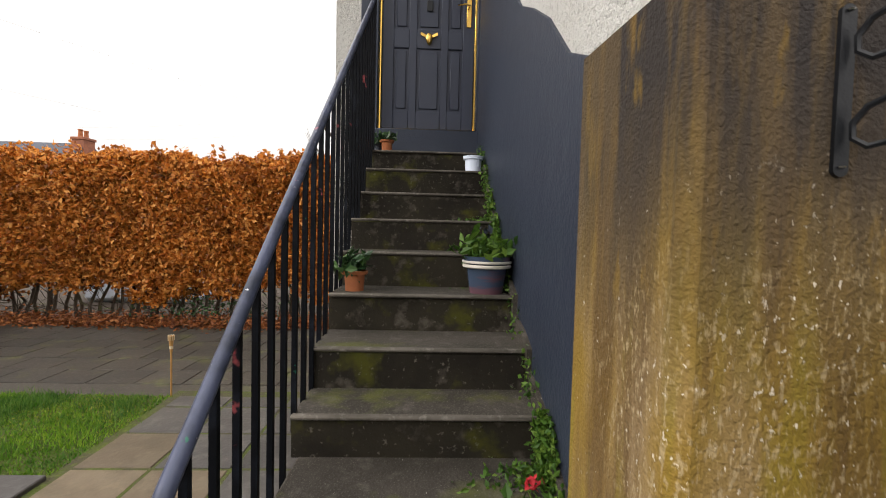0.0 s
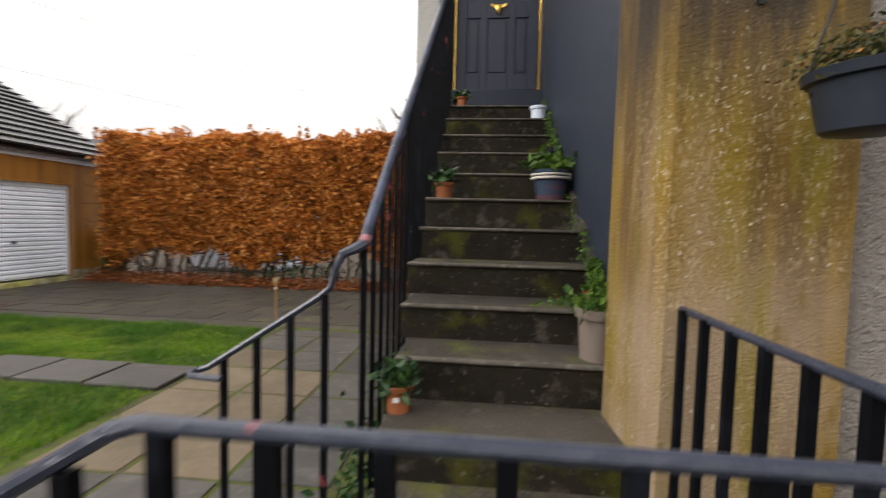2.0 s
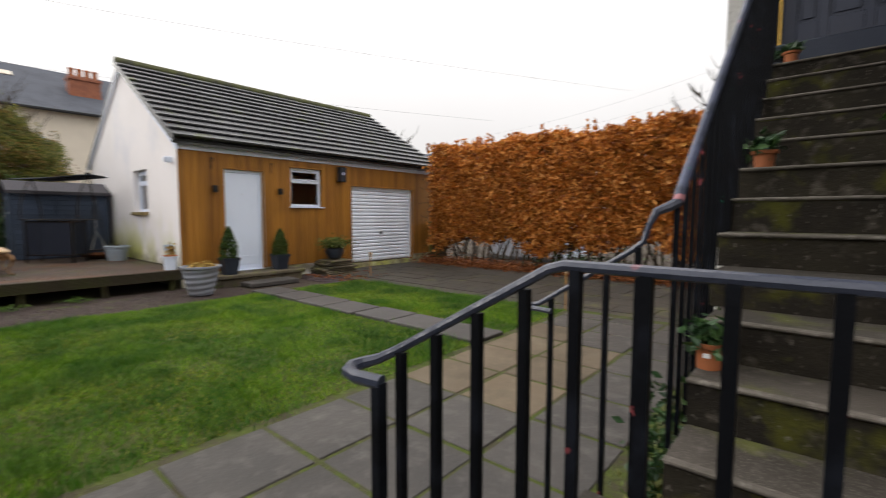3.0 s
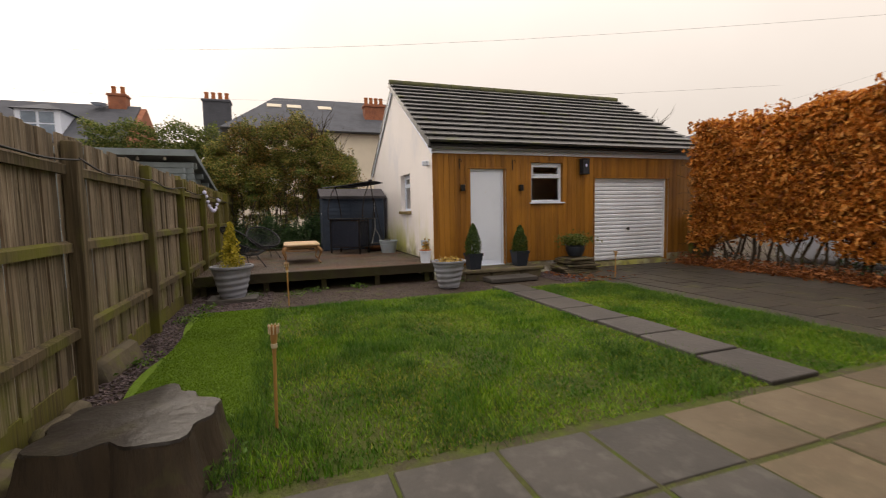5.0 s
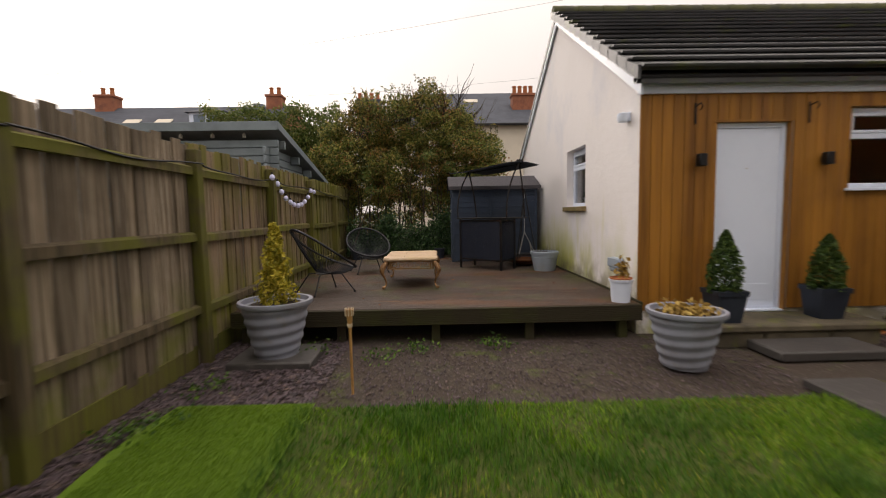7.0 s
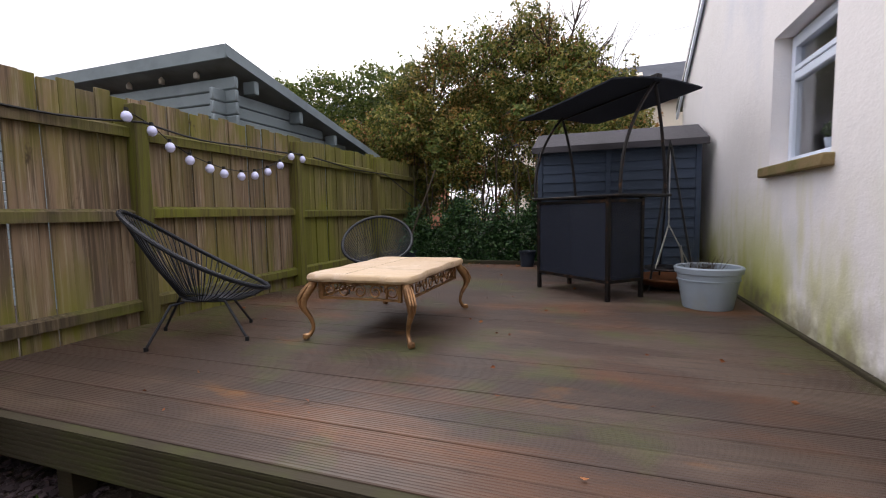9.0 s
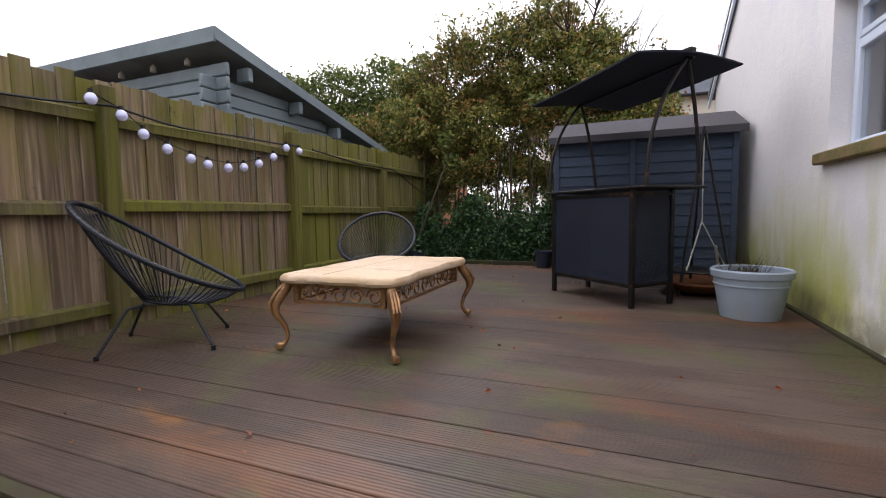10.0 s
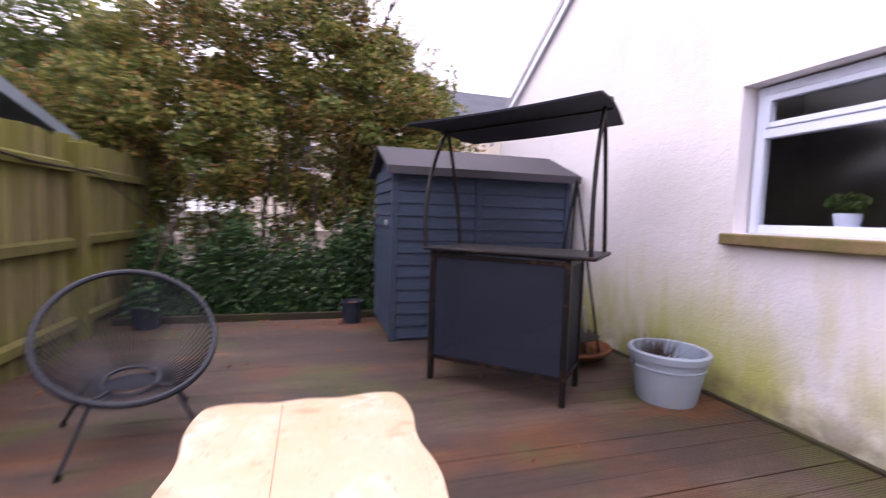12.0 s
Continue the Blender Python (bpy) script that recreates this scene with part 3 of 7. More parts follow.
M_ROOF_SLATE = surface("far_slate", (0.085, 0.092, 0.112), 0.8, spec=0.15, blots=[(0.8, (0.062, 0.067, 0.08), 0.42, 0.65, 0.7), (6, (0.115, 0.12, 0.14), 0.52, 0.7, 0.5, (1, 0.3, 3))])
M_FAR_PANE = surface("far_window_pane", (0.20, 0.26, 0.34), 0.15, blots=[(2, (0.12, 0.16, 0.22), 0.45, 0.65, 0.7)], spec=0.5)
M_BRICK = surface("far_brick", (0.30, 0.115, 0.065), 0.85, blots=[(2.5, (0.19, 0.075, 0.05), 0.42, 0.65, 0.8), (9, (0.36, 0.2, 0.13), 0.55, 0.7, 0.5, (1, 1, 3))])
M_FAR_WALL = surface("far_cream_wall", (0.66, 0.60, 0.50), 0.9, blots=[(0.6, (0.56, 0.51, 0.43), 0.42, 0.7, 0.6)])
M_DARK_ROOM = surface("dim_room", (0.46, 0.42, 0.40), 0.9, blots=[(1.5, (0.38, 0.34, 0.32), 0.45, 0.7, 0.6)])
M_BEECH = foliage("copper_beech_leaves", (0.21, 0.062, 0.010), (0.57, 0.21, 0.030), (0.82, 0.42, 0.11), 0.48, 0.38, (2.6, (0.74, 0.66, 0.60), 0.48, 0.62))
# same beech leaf with the shade inside the hedge put into its colour
M_BEECH_DARK = foliage("shade_toned_beech_leaves", (0.07, 0.020, 0.005), (0.20, 0.058, 0.010), (0.34, 0.12, 0.02), 0.6, 0.25)
M_BUSH = foliage("shrub_leaves", (0.040, 0.064, 0.010), (0.138, 0.172, 0.032), (0.40, 0.33, 0.09), 0.40, 0.35, (1.4, (0.80, 0.62, 0.55), 0.50, 0.62))
M_BUSH_LIGHT = foliage("fresh_leaves", (0.05, 0.085, 0.018), (0.11, 0.15, 0.03), (0.22, 0.22, 0.06), 0.5, 0.35)
M_BUSH_BROWN = foliage("russet_leaves", (0.10, 0.044, 0.015), (0.26, 0.12, 0.034), (0.42, 0.24, 0.08), 0.5, 0.25)
M_WITHER = foliage("withering_leaves", (0.016, 0.020, 0.006), (0.055, 0.058, 0.016), (0.13, 0.11, 0.035), 0.5, 0.2)
M_IVY = foliage("ivy_leaves", (0.014, 0.036, 0.013), (0.032, 0.078, 0.026), (0.075, 0.14, 0.04), 0.35, 0.15)
M_CREEPER = foliage("bright_creeper", (0.03, 0.075, 0.010), (0.07, 0.15, 0.018), (0.16, 0.25, 0.04), 0.45, 0.3)
M_CONIFER = foliage("golden_conifer", (0.20, 0.19, 0.02), (0.42, 0.36, 0.03), (0.62, 0.50, 0.07), 0.6, 0.25)
M_BOX = foliage("clipped_evergreen", (0.014, 0.036, 0.008), (0.042, 0.085, 0.014), (0.10, 0.15, 0.03), 0.5, 0.15)
M_DEAD = foliage("dry_plant", (0.16, 0.10, 0.03), (0.36, 0.23, 0.05), (0.5, 0.36, 0.1), 0.7, 0.2)
M_LITTER = foliage("fallen_leaves", (0.10, 0.03, 0.01), (0.24, 0.075, 0.02), (0.38, 0.15, 0.045), 0.6, 0.1)
M_BULB = surface("white_bulb", (0.66, 0.67, 0.94), 0.25)
M_RED = surface("red_petal", (0.4, 0.02, 0.03), 0.5)
M_LABEL = surface("white_label", (0.8, 0.8, 0.8), 0.6)
M_CABLE = surface("black_cable", (0.01, 0.01, 0.01), 0.5)
M_WIRE = surface("weathered_grey_wire", (0.30, 0.29, 0.29), 0.6)
M_GLASS = glass("window_glass", 0.05)
M_FROST = glass("frosted_glass", 0.10, (0.9, 0.92, 0.94))

rng = np.random.default_rng(7)
rnd = random.Random(11)


def sheet(name, x0, y0, x1, y1, z, material, label, category, kind="structure", thick=0.06):
    return solid(name, Shape().box((x0, y0, z - thick), (x1, y1, z)), material, label, category, kind)


# ---- ground ----
sheet("ground", -400, -400, 400, 400, -0.03, M_SOIL, "bare brown gravelly soil between the garden beds", "ground", thick=0.2)
sheet("lawn", -7.25, -0.62, -2.72, 5.25, 0.0, M_TURF, "patchy mossy green lawn beside the paving", "lawn", thick=0.05)
sheet("mossy_bed", -2.72, -2.0, 3.5, 5.4, 0.001, M_MOSS, "mossy joints and bedding under the flagstones", "ground", thick=0.02)
sheet("driveway", -9.0, 5.25, 1.5, 9.6, 0.0, M_DRIVE, "dark damp paved driveway with mossy joints", "driveway", thick=0.05)
art = Shape()
na, nb = 24, 8
for i in range(na + 1):
    for j in range(nb + 1):
        x, y = -7.3 + 4.0 * i / na, -1.5 + 0.95 * j / nb
        y -= 0.05 * math.sin(i * 0.5) * (j == 0)
        z = 0.014 + 0.006 * noise.noise(Vector((x * 1.2, y * 1.2, 3)))
        art.v.append((x, y, max(z, 0.006)))
for i in range(na):
    for j in range(nb):
        p = i * (nb + 1) + j
        art.f.append((p, p + nb + 1, p + nb + 2, p + 1))
solid("artificial_grass_mat", art, M_FAKE, "bright green artificial grass mat laid on soil beside the lawn", "grass mat", "structure")
pile = np.stack([rng.uniform(-7.28, -3.32, 60000), rng.uniform(-1.46, -0.56, 60000), np.full(60000, 0.018)], 1)
tagged(new("mat_pile", blades("mat_pile", pile, 0.009, M_PILE, rng, 1.3, 0.0045)), "short plastic pile of the artificial grass mat", "grass mat", kind="stuff")

# grass
def lawn_points(n, x0, y0, x1, y1, z=0.0):
    p = np.stack([rng.uniform(x0, x1, n), rng.uniform(y0, y1, n), np.full(n, z)], 1)
    path = (p[:, 1] > 3.06) & (p[:, 1] < 3.63)
    return p[~path]


def patch(p, scale, seed):
    """A value from 0 to 1 that drifts over the lawn."""
    return np.array([0.5 + 0.5 * noise.noise(Vector((x * scale, y * scale, seed))) for x, y, z in p])


gp = lawn_points(95000, -7.25, -0.62, -2.7, 5.25)
thick = patch(gp, 1.1, 4.0)
keep = rng.uniform(0, 1, len(gp)) < 0.35 + 0.9 * thick
tagged(new("grass", blades("grass", gp[keep & (thick < 0.60)], 0.030, M_BLADE, rng, 1.3, 0.0055)), "short uneven green grass blades of the lawn", "grass", kind="stuff")
tagged(new("lush_grass", blades("lush_grass", gp[keep & (thick >= 0.60)], 0.050, M_BLADE, rng, 1.1, 0.0055)), "thicker patches of longer green grass", "grass", kind="stuff")
mp_ = lawn_points(60000, -7.25, -0.62, -2.7, 5.25)
yellow = patch(mp_, 0.8, 9.0)
tagged(new("moss_straw", blades("moss_straw", mp_[yellow > 0.53 + rng.normal(0, 0.07, len(mp_))], 0.022, M_STRAW, rng, 1.6, 0.0055)), "yellowish moss and straw between the grass", "grass", kind="stuff")
tufts = []
for c in range(420):
    cx, cy = rng.uniform(-7.2, -2.8), rng.uniform(-0.6, 5.2)
    if 2.98 < cy < 3.72:
        continue
    if noise.noise(Vector((cx * 0.9, cy * 0.9, 21.0))) < -0.02:
        continue
    k = int(rng.uniform(30, 120))
    r_ = rng.uniform(0.04, 0.13)
    tufts.append(np.stack([cx + rng.normal(0, r_, k), cy + rng.normal(0, r_, k), np.zeros(k)], 1))
edge = np.concatenate([np.stack([rng.uniform(-3.6, -2.8, 900), rng.normal(-0.72, 0.12, 900), np.zeros(900)], 1),
                       np.stack([rng.uniform(-7.2, -3.3, 1500), rng.normal(-0.57, 0.05, 1500), np.zeros(1500)], 1)])
tagged(new("grass_tufts", blades("grass_tufts", np.concatenate(tufts + [edge]), 0.075, M_TUFT, rng, 1.0, 0.004)), "longer grass tufts standing out of the lawn", "grass", kind="stuff")

# slate chips and gravel along the fence and before the deck
def chips(name, n, x0, y0, x1, y1, size, label, z=-0.025):
    s = Shape()
    for i in range(n):
        m = pose(rng.uniform(x0, x1), rng.uniform(y0, y1), z + rng.uniform(0, 0.012), rng.normal(0, 14), rng.normal(0, 14), rng.uniform(0, 360))
        w, d = size * rng.uniform(0.5, 1.3), size * rng.uniform(0.35, 0.9)
        vs = [m @ Vector(p) for p in ((-w, -d * 0.7, 0), (w * 0.7, -d, 0), (w, d * 0.6, 0), (-w * 0.5, d, 0),
                                      (-w * 0.9, -d * 0.6, size * 0.3), (w * 0.6, -d * 0.9, size * 0.3), (w * 0.9, d * 0.5, size * 0.3), (-w * 0.4, d * 0.9, size * 0.3))]
        s.add(vs, [(4, 5, 6, 7), (0, 1, 5, 4), (1, 2, 6, 5), (2, 3, 7, 6), (3, 0, 4, 7)])
    return solid(name, s, M_CHIP, label, "gravel", "stuff", smooth=False)


chips("slate_chips", 3800, -9.0, -1.85, -7.3, -0.6, 0.022, "purple grey slate chips along the fence")
chips("slate_gravel", 2600, -7.4, -1.85, -2.8, -1.45, 0.02, "slate chips and gravel at the foot of the fence")
chips("slate_bed", 3200, -8.95, 4.6, -7.2, 6.2, 0.024, "purple slate chips with fallen leaves by the garage")
chips("fine_gravel", 3500, -8.8, -0.6, -7.25, 3.2, 0.012, "fine brown gravel between lawn and deck")
lit = np.stack([rng.uniform(-8.9, -7.2, 260), rng.uniform(4.9, 6.3, 260), np.full(260, 0.0)], 1)
tagged(new("fallen_leaves", leaves("fallen_leaves", lit, 0.06, M_LITTER, rng, 0.85)), "scattered orange fallen leaves on slate chips", "leaves", kind="stuff")
weeds = np.concatenate([np.stack([rng.normal(x, 0.12, 90), rng.normal(y, 0.1, 90), rng.uniform(0, 0.07, 90)], 1)
                        for x, y in ((-7.6, -1.45), (-8.3, -0.2), (-6.9, -1.6), (-5.2, -1.65), (-8.6, 0.9), (-8.6, 2.9), (-3.4, -0.9), (-3.0, -0.75), (-8.55, 0.1), (-8.5, -0.9), (-7.0, -1.45))])
tagged(new("weeds", leaves("weeds", weeds, 0.028, M_CREEPER, rng, 0.5)), "low green weeds on the bare soil", "weeds", kind="stuff")


# ---- garage ----
GX, GY0, GY1, RIDGE_X, RIDGE_Z, EAVE_Z, BACK_X = -9.0, 2.5, 9.55, -12.15, 4.77, 2.77, -15.25
garage = thing("garage", "cream rendered garage with brown timber cladding and grey tiled roof", "garage")
openings = [(3.27, 4.12, 0.2, 2.25), (4.74, 5.58, 1.50, 2.40), (6.41, 8.59, 0.08, 2.07)]


def wall_x(name, x0, x1, y0, y1, z0, z1, holes, material, parent, label=""):
    """A wall across x0 to x1 with openings that go through it."""
    s = Shape()
    ys = sorted({y0, y1, *[h[0] for h in holes], *[h[1] for h in holes]})
    for a, b in zip(ys, ys[1:]):
        cut = [h for h in holes if h[0] < b and h[1] > a]
        z = z0
        for h in cut:
            if h[2] > z:
                s.box((x0, a, z), (x1, b, h[2]))
            z = h[3]
        if z1 > z:
            s.box((x0, a, z), (x1, b, z1))
    return part(name, s, material, parent, label)


wall_x("front_wall", GX - 0.25, GX - 0.022, GY0 + 0.25, GY1, 0.22, EAVE_Z - 0.06, openings, M_DARK_ROOM, garage)
wall_x("plinth", GX - 0.25, GX - 0.03, GY0 + 0.25, GY1, -0.05, 0.22, [(3.27, 4.12, 0.2, 0.22), (6.41, 8.59, 0.1, 0.22)], M_RENDER, garage, "white painted plinth")
gab = Shape()
wx0, wx1, wz0, wz1 = -11.62, -10.72, 1.40, 2.29
for a, b, c, d in ((BACK_X, wx0, -0.05, EAVE_Z), (wx1, GX - 0.022, -0.05, EAVE_Z), (wx0, wx1, -0.05, wz0), (wx0, wx1, wz1, EAVE_Z)):
    gab.box((a, GY0, c), (b, GY0 + 0.25, d))
gab.prism([(BACK_X, EAVE_Z), (GX - 0.022, EAVE_Z), (RIDGE_X, RIDGE_Z - 0.06)], 1, GY0, GY0 + 0.25)
part("gable_wall", gab, M_RENDER, garage, "cream rendered wall with green algae stains")
far = Shape().box((BACK_X, GY1 - 0.25, -0.05), (GX - 0.26, GY1, EAVE_Z)).prism([(BACK_X, EAVE_Z), (GX - 0.26, EAVE_Z), (RIDGE_X, RIDGE_Z - 0.06)], 1, GY1 - 0.25, GY1)
part("far_wall", far, M_RENDER, garage)
part("back_wall", Shape().box((BACK_X, GY0 + 0.25, -0.05), (BACK_X + 0.25, GY1 - 0.25, EAVE_Z)), M_RENDER, garage)
part("inner_floor", Shape().box((BACK_X + 0.25, GY0 + 0.25, 0.1), (GX - 0.25, GY1 - 0.25, 0.2)), M_DARK_ROOM, garage)
part("inner_wall", Shape().box((-12.6, 4.4, 0.2), (GX - 0.3, 4.5, 2.7)).box((-12.7, GY0 + 0.25, 0.2), (-12.6, 4.5, 2.7)), M_DARK_ROOM, garage)

# roof: sloping courses of tiles
roof = part("roof", Shape().prism([(GX + 0.14, EAVE_Z - 0.08), (RIDGE_X, RIDGE_Z - 0.05), (BACK_X - 0.2, EAVE_Z - 0.12), (BACK_X - 0.2, EAVE_Z - 0.2), (RIDGE_X, RIDGE_Z - 0.16), (GX + 0.14, EAVE_Z - 0.16)], 1, GY0 - 0.06, GY1 + 0.1), M_TILE, garage, smooth=False)
run = math.hypot(GX + 0.2 - RIDGE_X, RIDGE_Z - EAVE_Z)
slope = math.atan2(RIDGE_Z - EAVE_Z, GX + 0.2 - RIDGE_X)
COURSES = 13
step = run / COURSES
tile = Shape()
tile.prism([(-0.03, -0.01), (-0.03, 0.032), (0.045, 0.046), (0.045, 0.072), (-step - 0.05, 0.004), (-step - 0.05, -0.01)], 1, GY0 - 0.1, GY1 + 0.14)
tile_me = tile.mesh("roof_course", M_TILE, False)
for i in range(COURSES):
    c = part("roof_course", tile_me, M_TILE, roof)
    d = i * step
    c.matrix_basis = Matrix.Translation((GX + 0.2 - d * math.cos(slope), 0, EAVE_Z - 0.045 + d * math.sin(slope))) @ pose(0, 0, 0, 0, math.degrees(slope), 0)
ridge = Shape()
for i in range(17):
    y = GY0 - 0.1 + i * 0.43
    ridge.tube([(RIDGE_X, y, RIDGE_Z - 0.015), (RIDGE_X, y + 0.425, RIDGE_Z - 0.015)], [0.085, 0.08], 10)
part("ridge_tiles", ridge, M_RIDGE, roof, "moss-covered ridge tiles")
verge = Shape()
for i in range(COURSES):
    d0, d1 = i * step, (i + 1) * step + 0.03
    p = [(GX + 0.2 - d * math.cos(slope), EAVE_Z - 0.03 + d * math.sin(slope)) for d in (d0, d1)]
    verge.prism([(p[0][0], p[0][1] + 0.035), (p[1][0], p[1][1]), (p[1][0], p[1][1] - 0.12), (p[0][0], p[0][1] - 0.10)], 1, GY0 - 0.13, GY0 - 0.095)
part("verge_tiles", verge, M_TILE, roof)
part("barge_board", Shape().prism([(GX + 0.1, EAVE_Z - 0.13), (RIDGE_X, RIDGE_Z - 0.10), (BACK_X - 0.25, EAVE_Z - 0.16), (BACK_X - 0.25, EAVE_Z - 0.30), (RIDGE_X, RIDGE_Z - 0.24), (GX + 0.1, EAVE_Z - 0.26)], 1, GY0 - 0.05, GY0 - 0.022), M_WHITE, roof, "white barge board")
part("fascia_board", Shape().box((GX + 0.005, GY0 - 0.04, EAVE_Z - 0.235), (GX + 0.034, GY1 + 0.05, EAVE_Z - 0.07), 0.004), M_WHITE, roof, "white fascia board under the gutter")
gut = [(GX + 0.035 + 0.055 * (1 - math.cos(a)) , EAVE_Z - 0.09 - 0.055 * math.sin(a)) for a in [math.pi * k / 8 for k in range(9)]]
part("gutter", Shape().prism(gut + [(p[0] * 1.0 - 0.0, p[1] + 0.012) for p in gut[::-1]], 1, GY0 - 0.1, GY1 + 0.12), M_BLACK, roof, "black plastic gutter")

# cladding boards
BW = 0.118
made = {}
nboards = int((GY1 - GY0) / BW)
for i in range(nboards):
    a = GY0 + i * BW
    b = a + BW - 0.006
    spans, z = [], 0.23
    for h in openings:
        if h[0] - 0.0 < (a + b) / 2 < h[1]:
            if h[2] > z + 0.05:
                spans.append((z, h[2]))
            z = h[3]
    spans.append((z, EAVE_Z - 0.2))
    for s0, s1 in spans:
        key = (round(s0, 3), round(s1, 3))
        if key not in made:
            made[key] = Shape().box((-0.022, 0, s0), (0, BW - 0.005, s1), 0.003).mesh("cladding_board", M_CLAD, False)
        o = part("cladding_board", made[key], M_CLAD, garage)
        o.location = (GX, a, 0)
for h in openings:
    trimm = Shape()
    for y0, y1 in ((h[0] - 0.004, h[0] + 0.016), (h[1] - 0.016, h[1] + 0.004)):
        trimm.box((GX - 0.2, y0, h[2]), (GX + 0.006, y1, h[3] + 0.004), 0.002)
    trimm.box((GX - 0.2, h[0] - 0.004, h[3] - 0.012), (GX + 0.008, h[1] + 0.004, h[3] + 0.012), 0.002)
    part("reveal", trimm, M_CLAD, garage)

# door
door = part("door", Shape().box((GX - 0.10, 3.33, 0.22), (GX - 0.06, 4.05, 2.18), 0.004), M_WHITE, garage, "plain white door")
part("door_frame", Shape().box((GX - 0.12, 3.286, 0.2), (GX - 0.05, 3.326, 2.238), 0.004).box((GX - 0.12, 4.054, 0.2), (GX - 0.05, 4.104, 2.238), 0.004).box((GX - 0.12, 3.326, 2.184), (GX - 0.05, 4.054, 2.238), 0.004).box((GX - 0.10, 3.3, 0.2), (GX + 0.02, 4.1, 0.222), 0.004), M_WHITE, door)
part("kick_panel", Shape().box((GX - 0.062, 3.42, 0.32), (GX - 0.054, 3.96, 0.5), 0.003), M_WHITE, door)
part("spy_hole", Shape().lathe([(0.0, 0), (0.012, 0.002), (0.012, 0.01), (0.0, 0.012)], 10, (GX - 0.06, 3.69, 1.75)), M_STEEL, door)


def window(parent, m, w, h, transom, sill_material, frosted=False):
    """A two-light white window in local x (width) and z (height), outer face at y = 0."""
    win = part("window", Shape().box((0, 0.03, 0), (0.055, 0.09, h), 0.006).box((w - 0.055, 0.03, 0), (w, 0.09, h), 0.006)
               .box((0.055, 0.03, 0), (w - 0.055, 0.09, 0.055), 0.006).box((0.055, 0.03, h - 0.055), (w - 0.055, 0.09, h), 0.006)
               .box((0.055, 0.03, transom - 0.03), (w - 0.055, 0.09, transom + 0.03), 0.006), M_WHITE, parent, "white plastic framed window")
    win.matrix_basis = m
    part("casement", Shape().box((0.055, 0.022, transom + 0.03), (0.085, 0.08, h - 0.055), 0.004).box((w - 0.085, 0.022, transom + 0.03), (w - 0.055, 0.08, h - 0.055), 0.004)
         .box((0.085, 0.022, transom + 0.03), (w - 0.085, 0.08, transom + 0.065), 0.004).box((0.085, 0.022, h - 0.09), (w - 0.085, 0.08, h - 0.055), 0.004), M_WHITE, win)
    g = M_FROST if frosted else M_GLASS
    for z0, z1 in ((0.055, transom - 0.03), (transom + 0.065, h - 0.09)):
        p = part("pane", Shape().box((0.056, 0.055, z0), (w - 0.056, 0.061, z1)), g, win)
        p.visible_shadow = False
    return win


w1 = window(garage, pose(GX - 0.04, 4.76, 1.525, 0, 0, 90), 0.80, 0.86, 0.56, M_WHITE)
part("window_sill", Shape().box((GX - 0.05, 4.72, 1.495), (GX + 0.05, 5.60, 1.525), 0.005), M_WHITE, garage, "white window sill")
w2 = window(garage, pose(wx0 + 0.02, GY0 + 0.07, wz0, 0, 0, 0), wx1 - wx0 - 0.04, wz1 - wz0 - 0.01, 0.60, M_SILL, True)
part("stone_sill", Shape().box((wx0 - 0.05, GY0 - 0.06, wz0 - 0.075), (wx1 + 0.05, GY0 + 0.12, wz0 - 0.005), 0.008), M_SILL, garage, "mossy stone window sill")

# garage door with ribs
gdoor = part("garage_door", Shape().box((GX - 0.155, 6.462, 0.14), (GX - 0.14, 8.538, 2.03)), M_GDOOR, garage, "white ribbed metal up-and-over garage door")
ribs = 21
for i in range(ribs):
    z0 = 0.14 + i * 1.89 / ribs
    z1 = z0 + 1.89 / ribs
    part("rib", Shape().prism([(GX - 0.14, z0), (GX - 0.100, z0), (GX - 0.112, z0 + 0.010), (GX - 0.085, z0 + 0.03), (GX - 0.085, z1 - 0.02), (GX - 0.1, z1), (GX - 0.14, z1)], 1, 6.462, 8.538), M_GDOOR, gdoor, smooth=False)
part("door_surround", Shape().box((GX - 0.16, 6.427, 0.12), (GX - 0.06, 6.462, 2.058), 0.004).box((GX - 0.16, 8.538, 0.12), (GX - 0.06, 8.573, 2.058), 0.004).box((GX - 0.16, 6.462, 2.02), (GX - 0.06, 8.538, 2.058), 0.004), M_GDOOR, gdoor)
part("handle", Shape().box((GX - 0.088, 7.44, 0.83), (GX - 0.06, 7.50, 0.90), 0.006).box((GX - 0.075, 7.39, 0.855), (GX - 0.05, 7.47, 0.878), 0.005), M_BLACK, gdoor, "black turn handle")


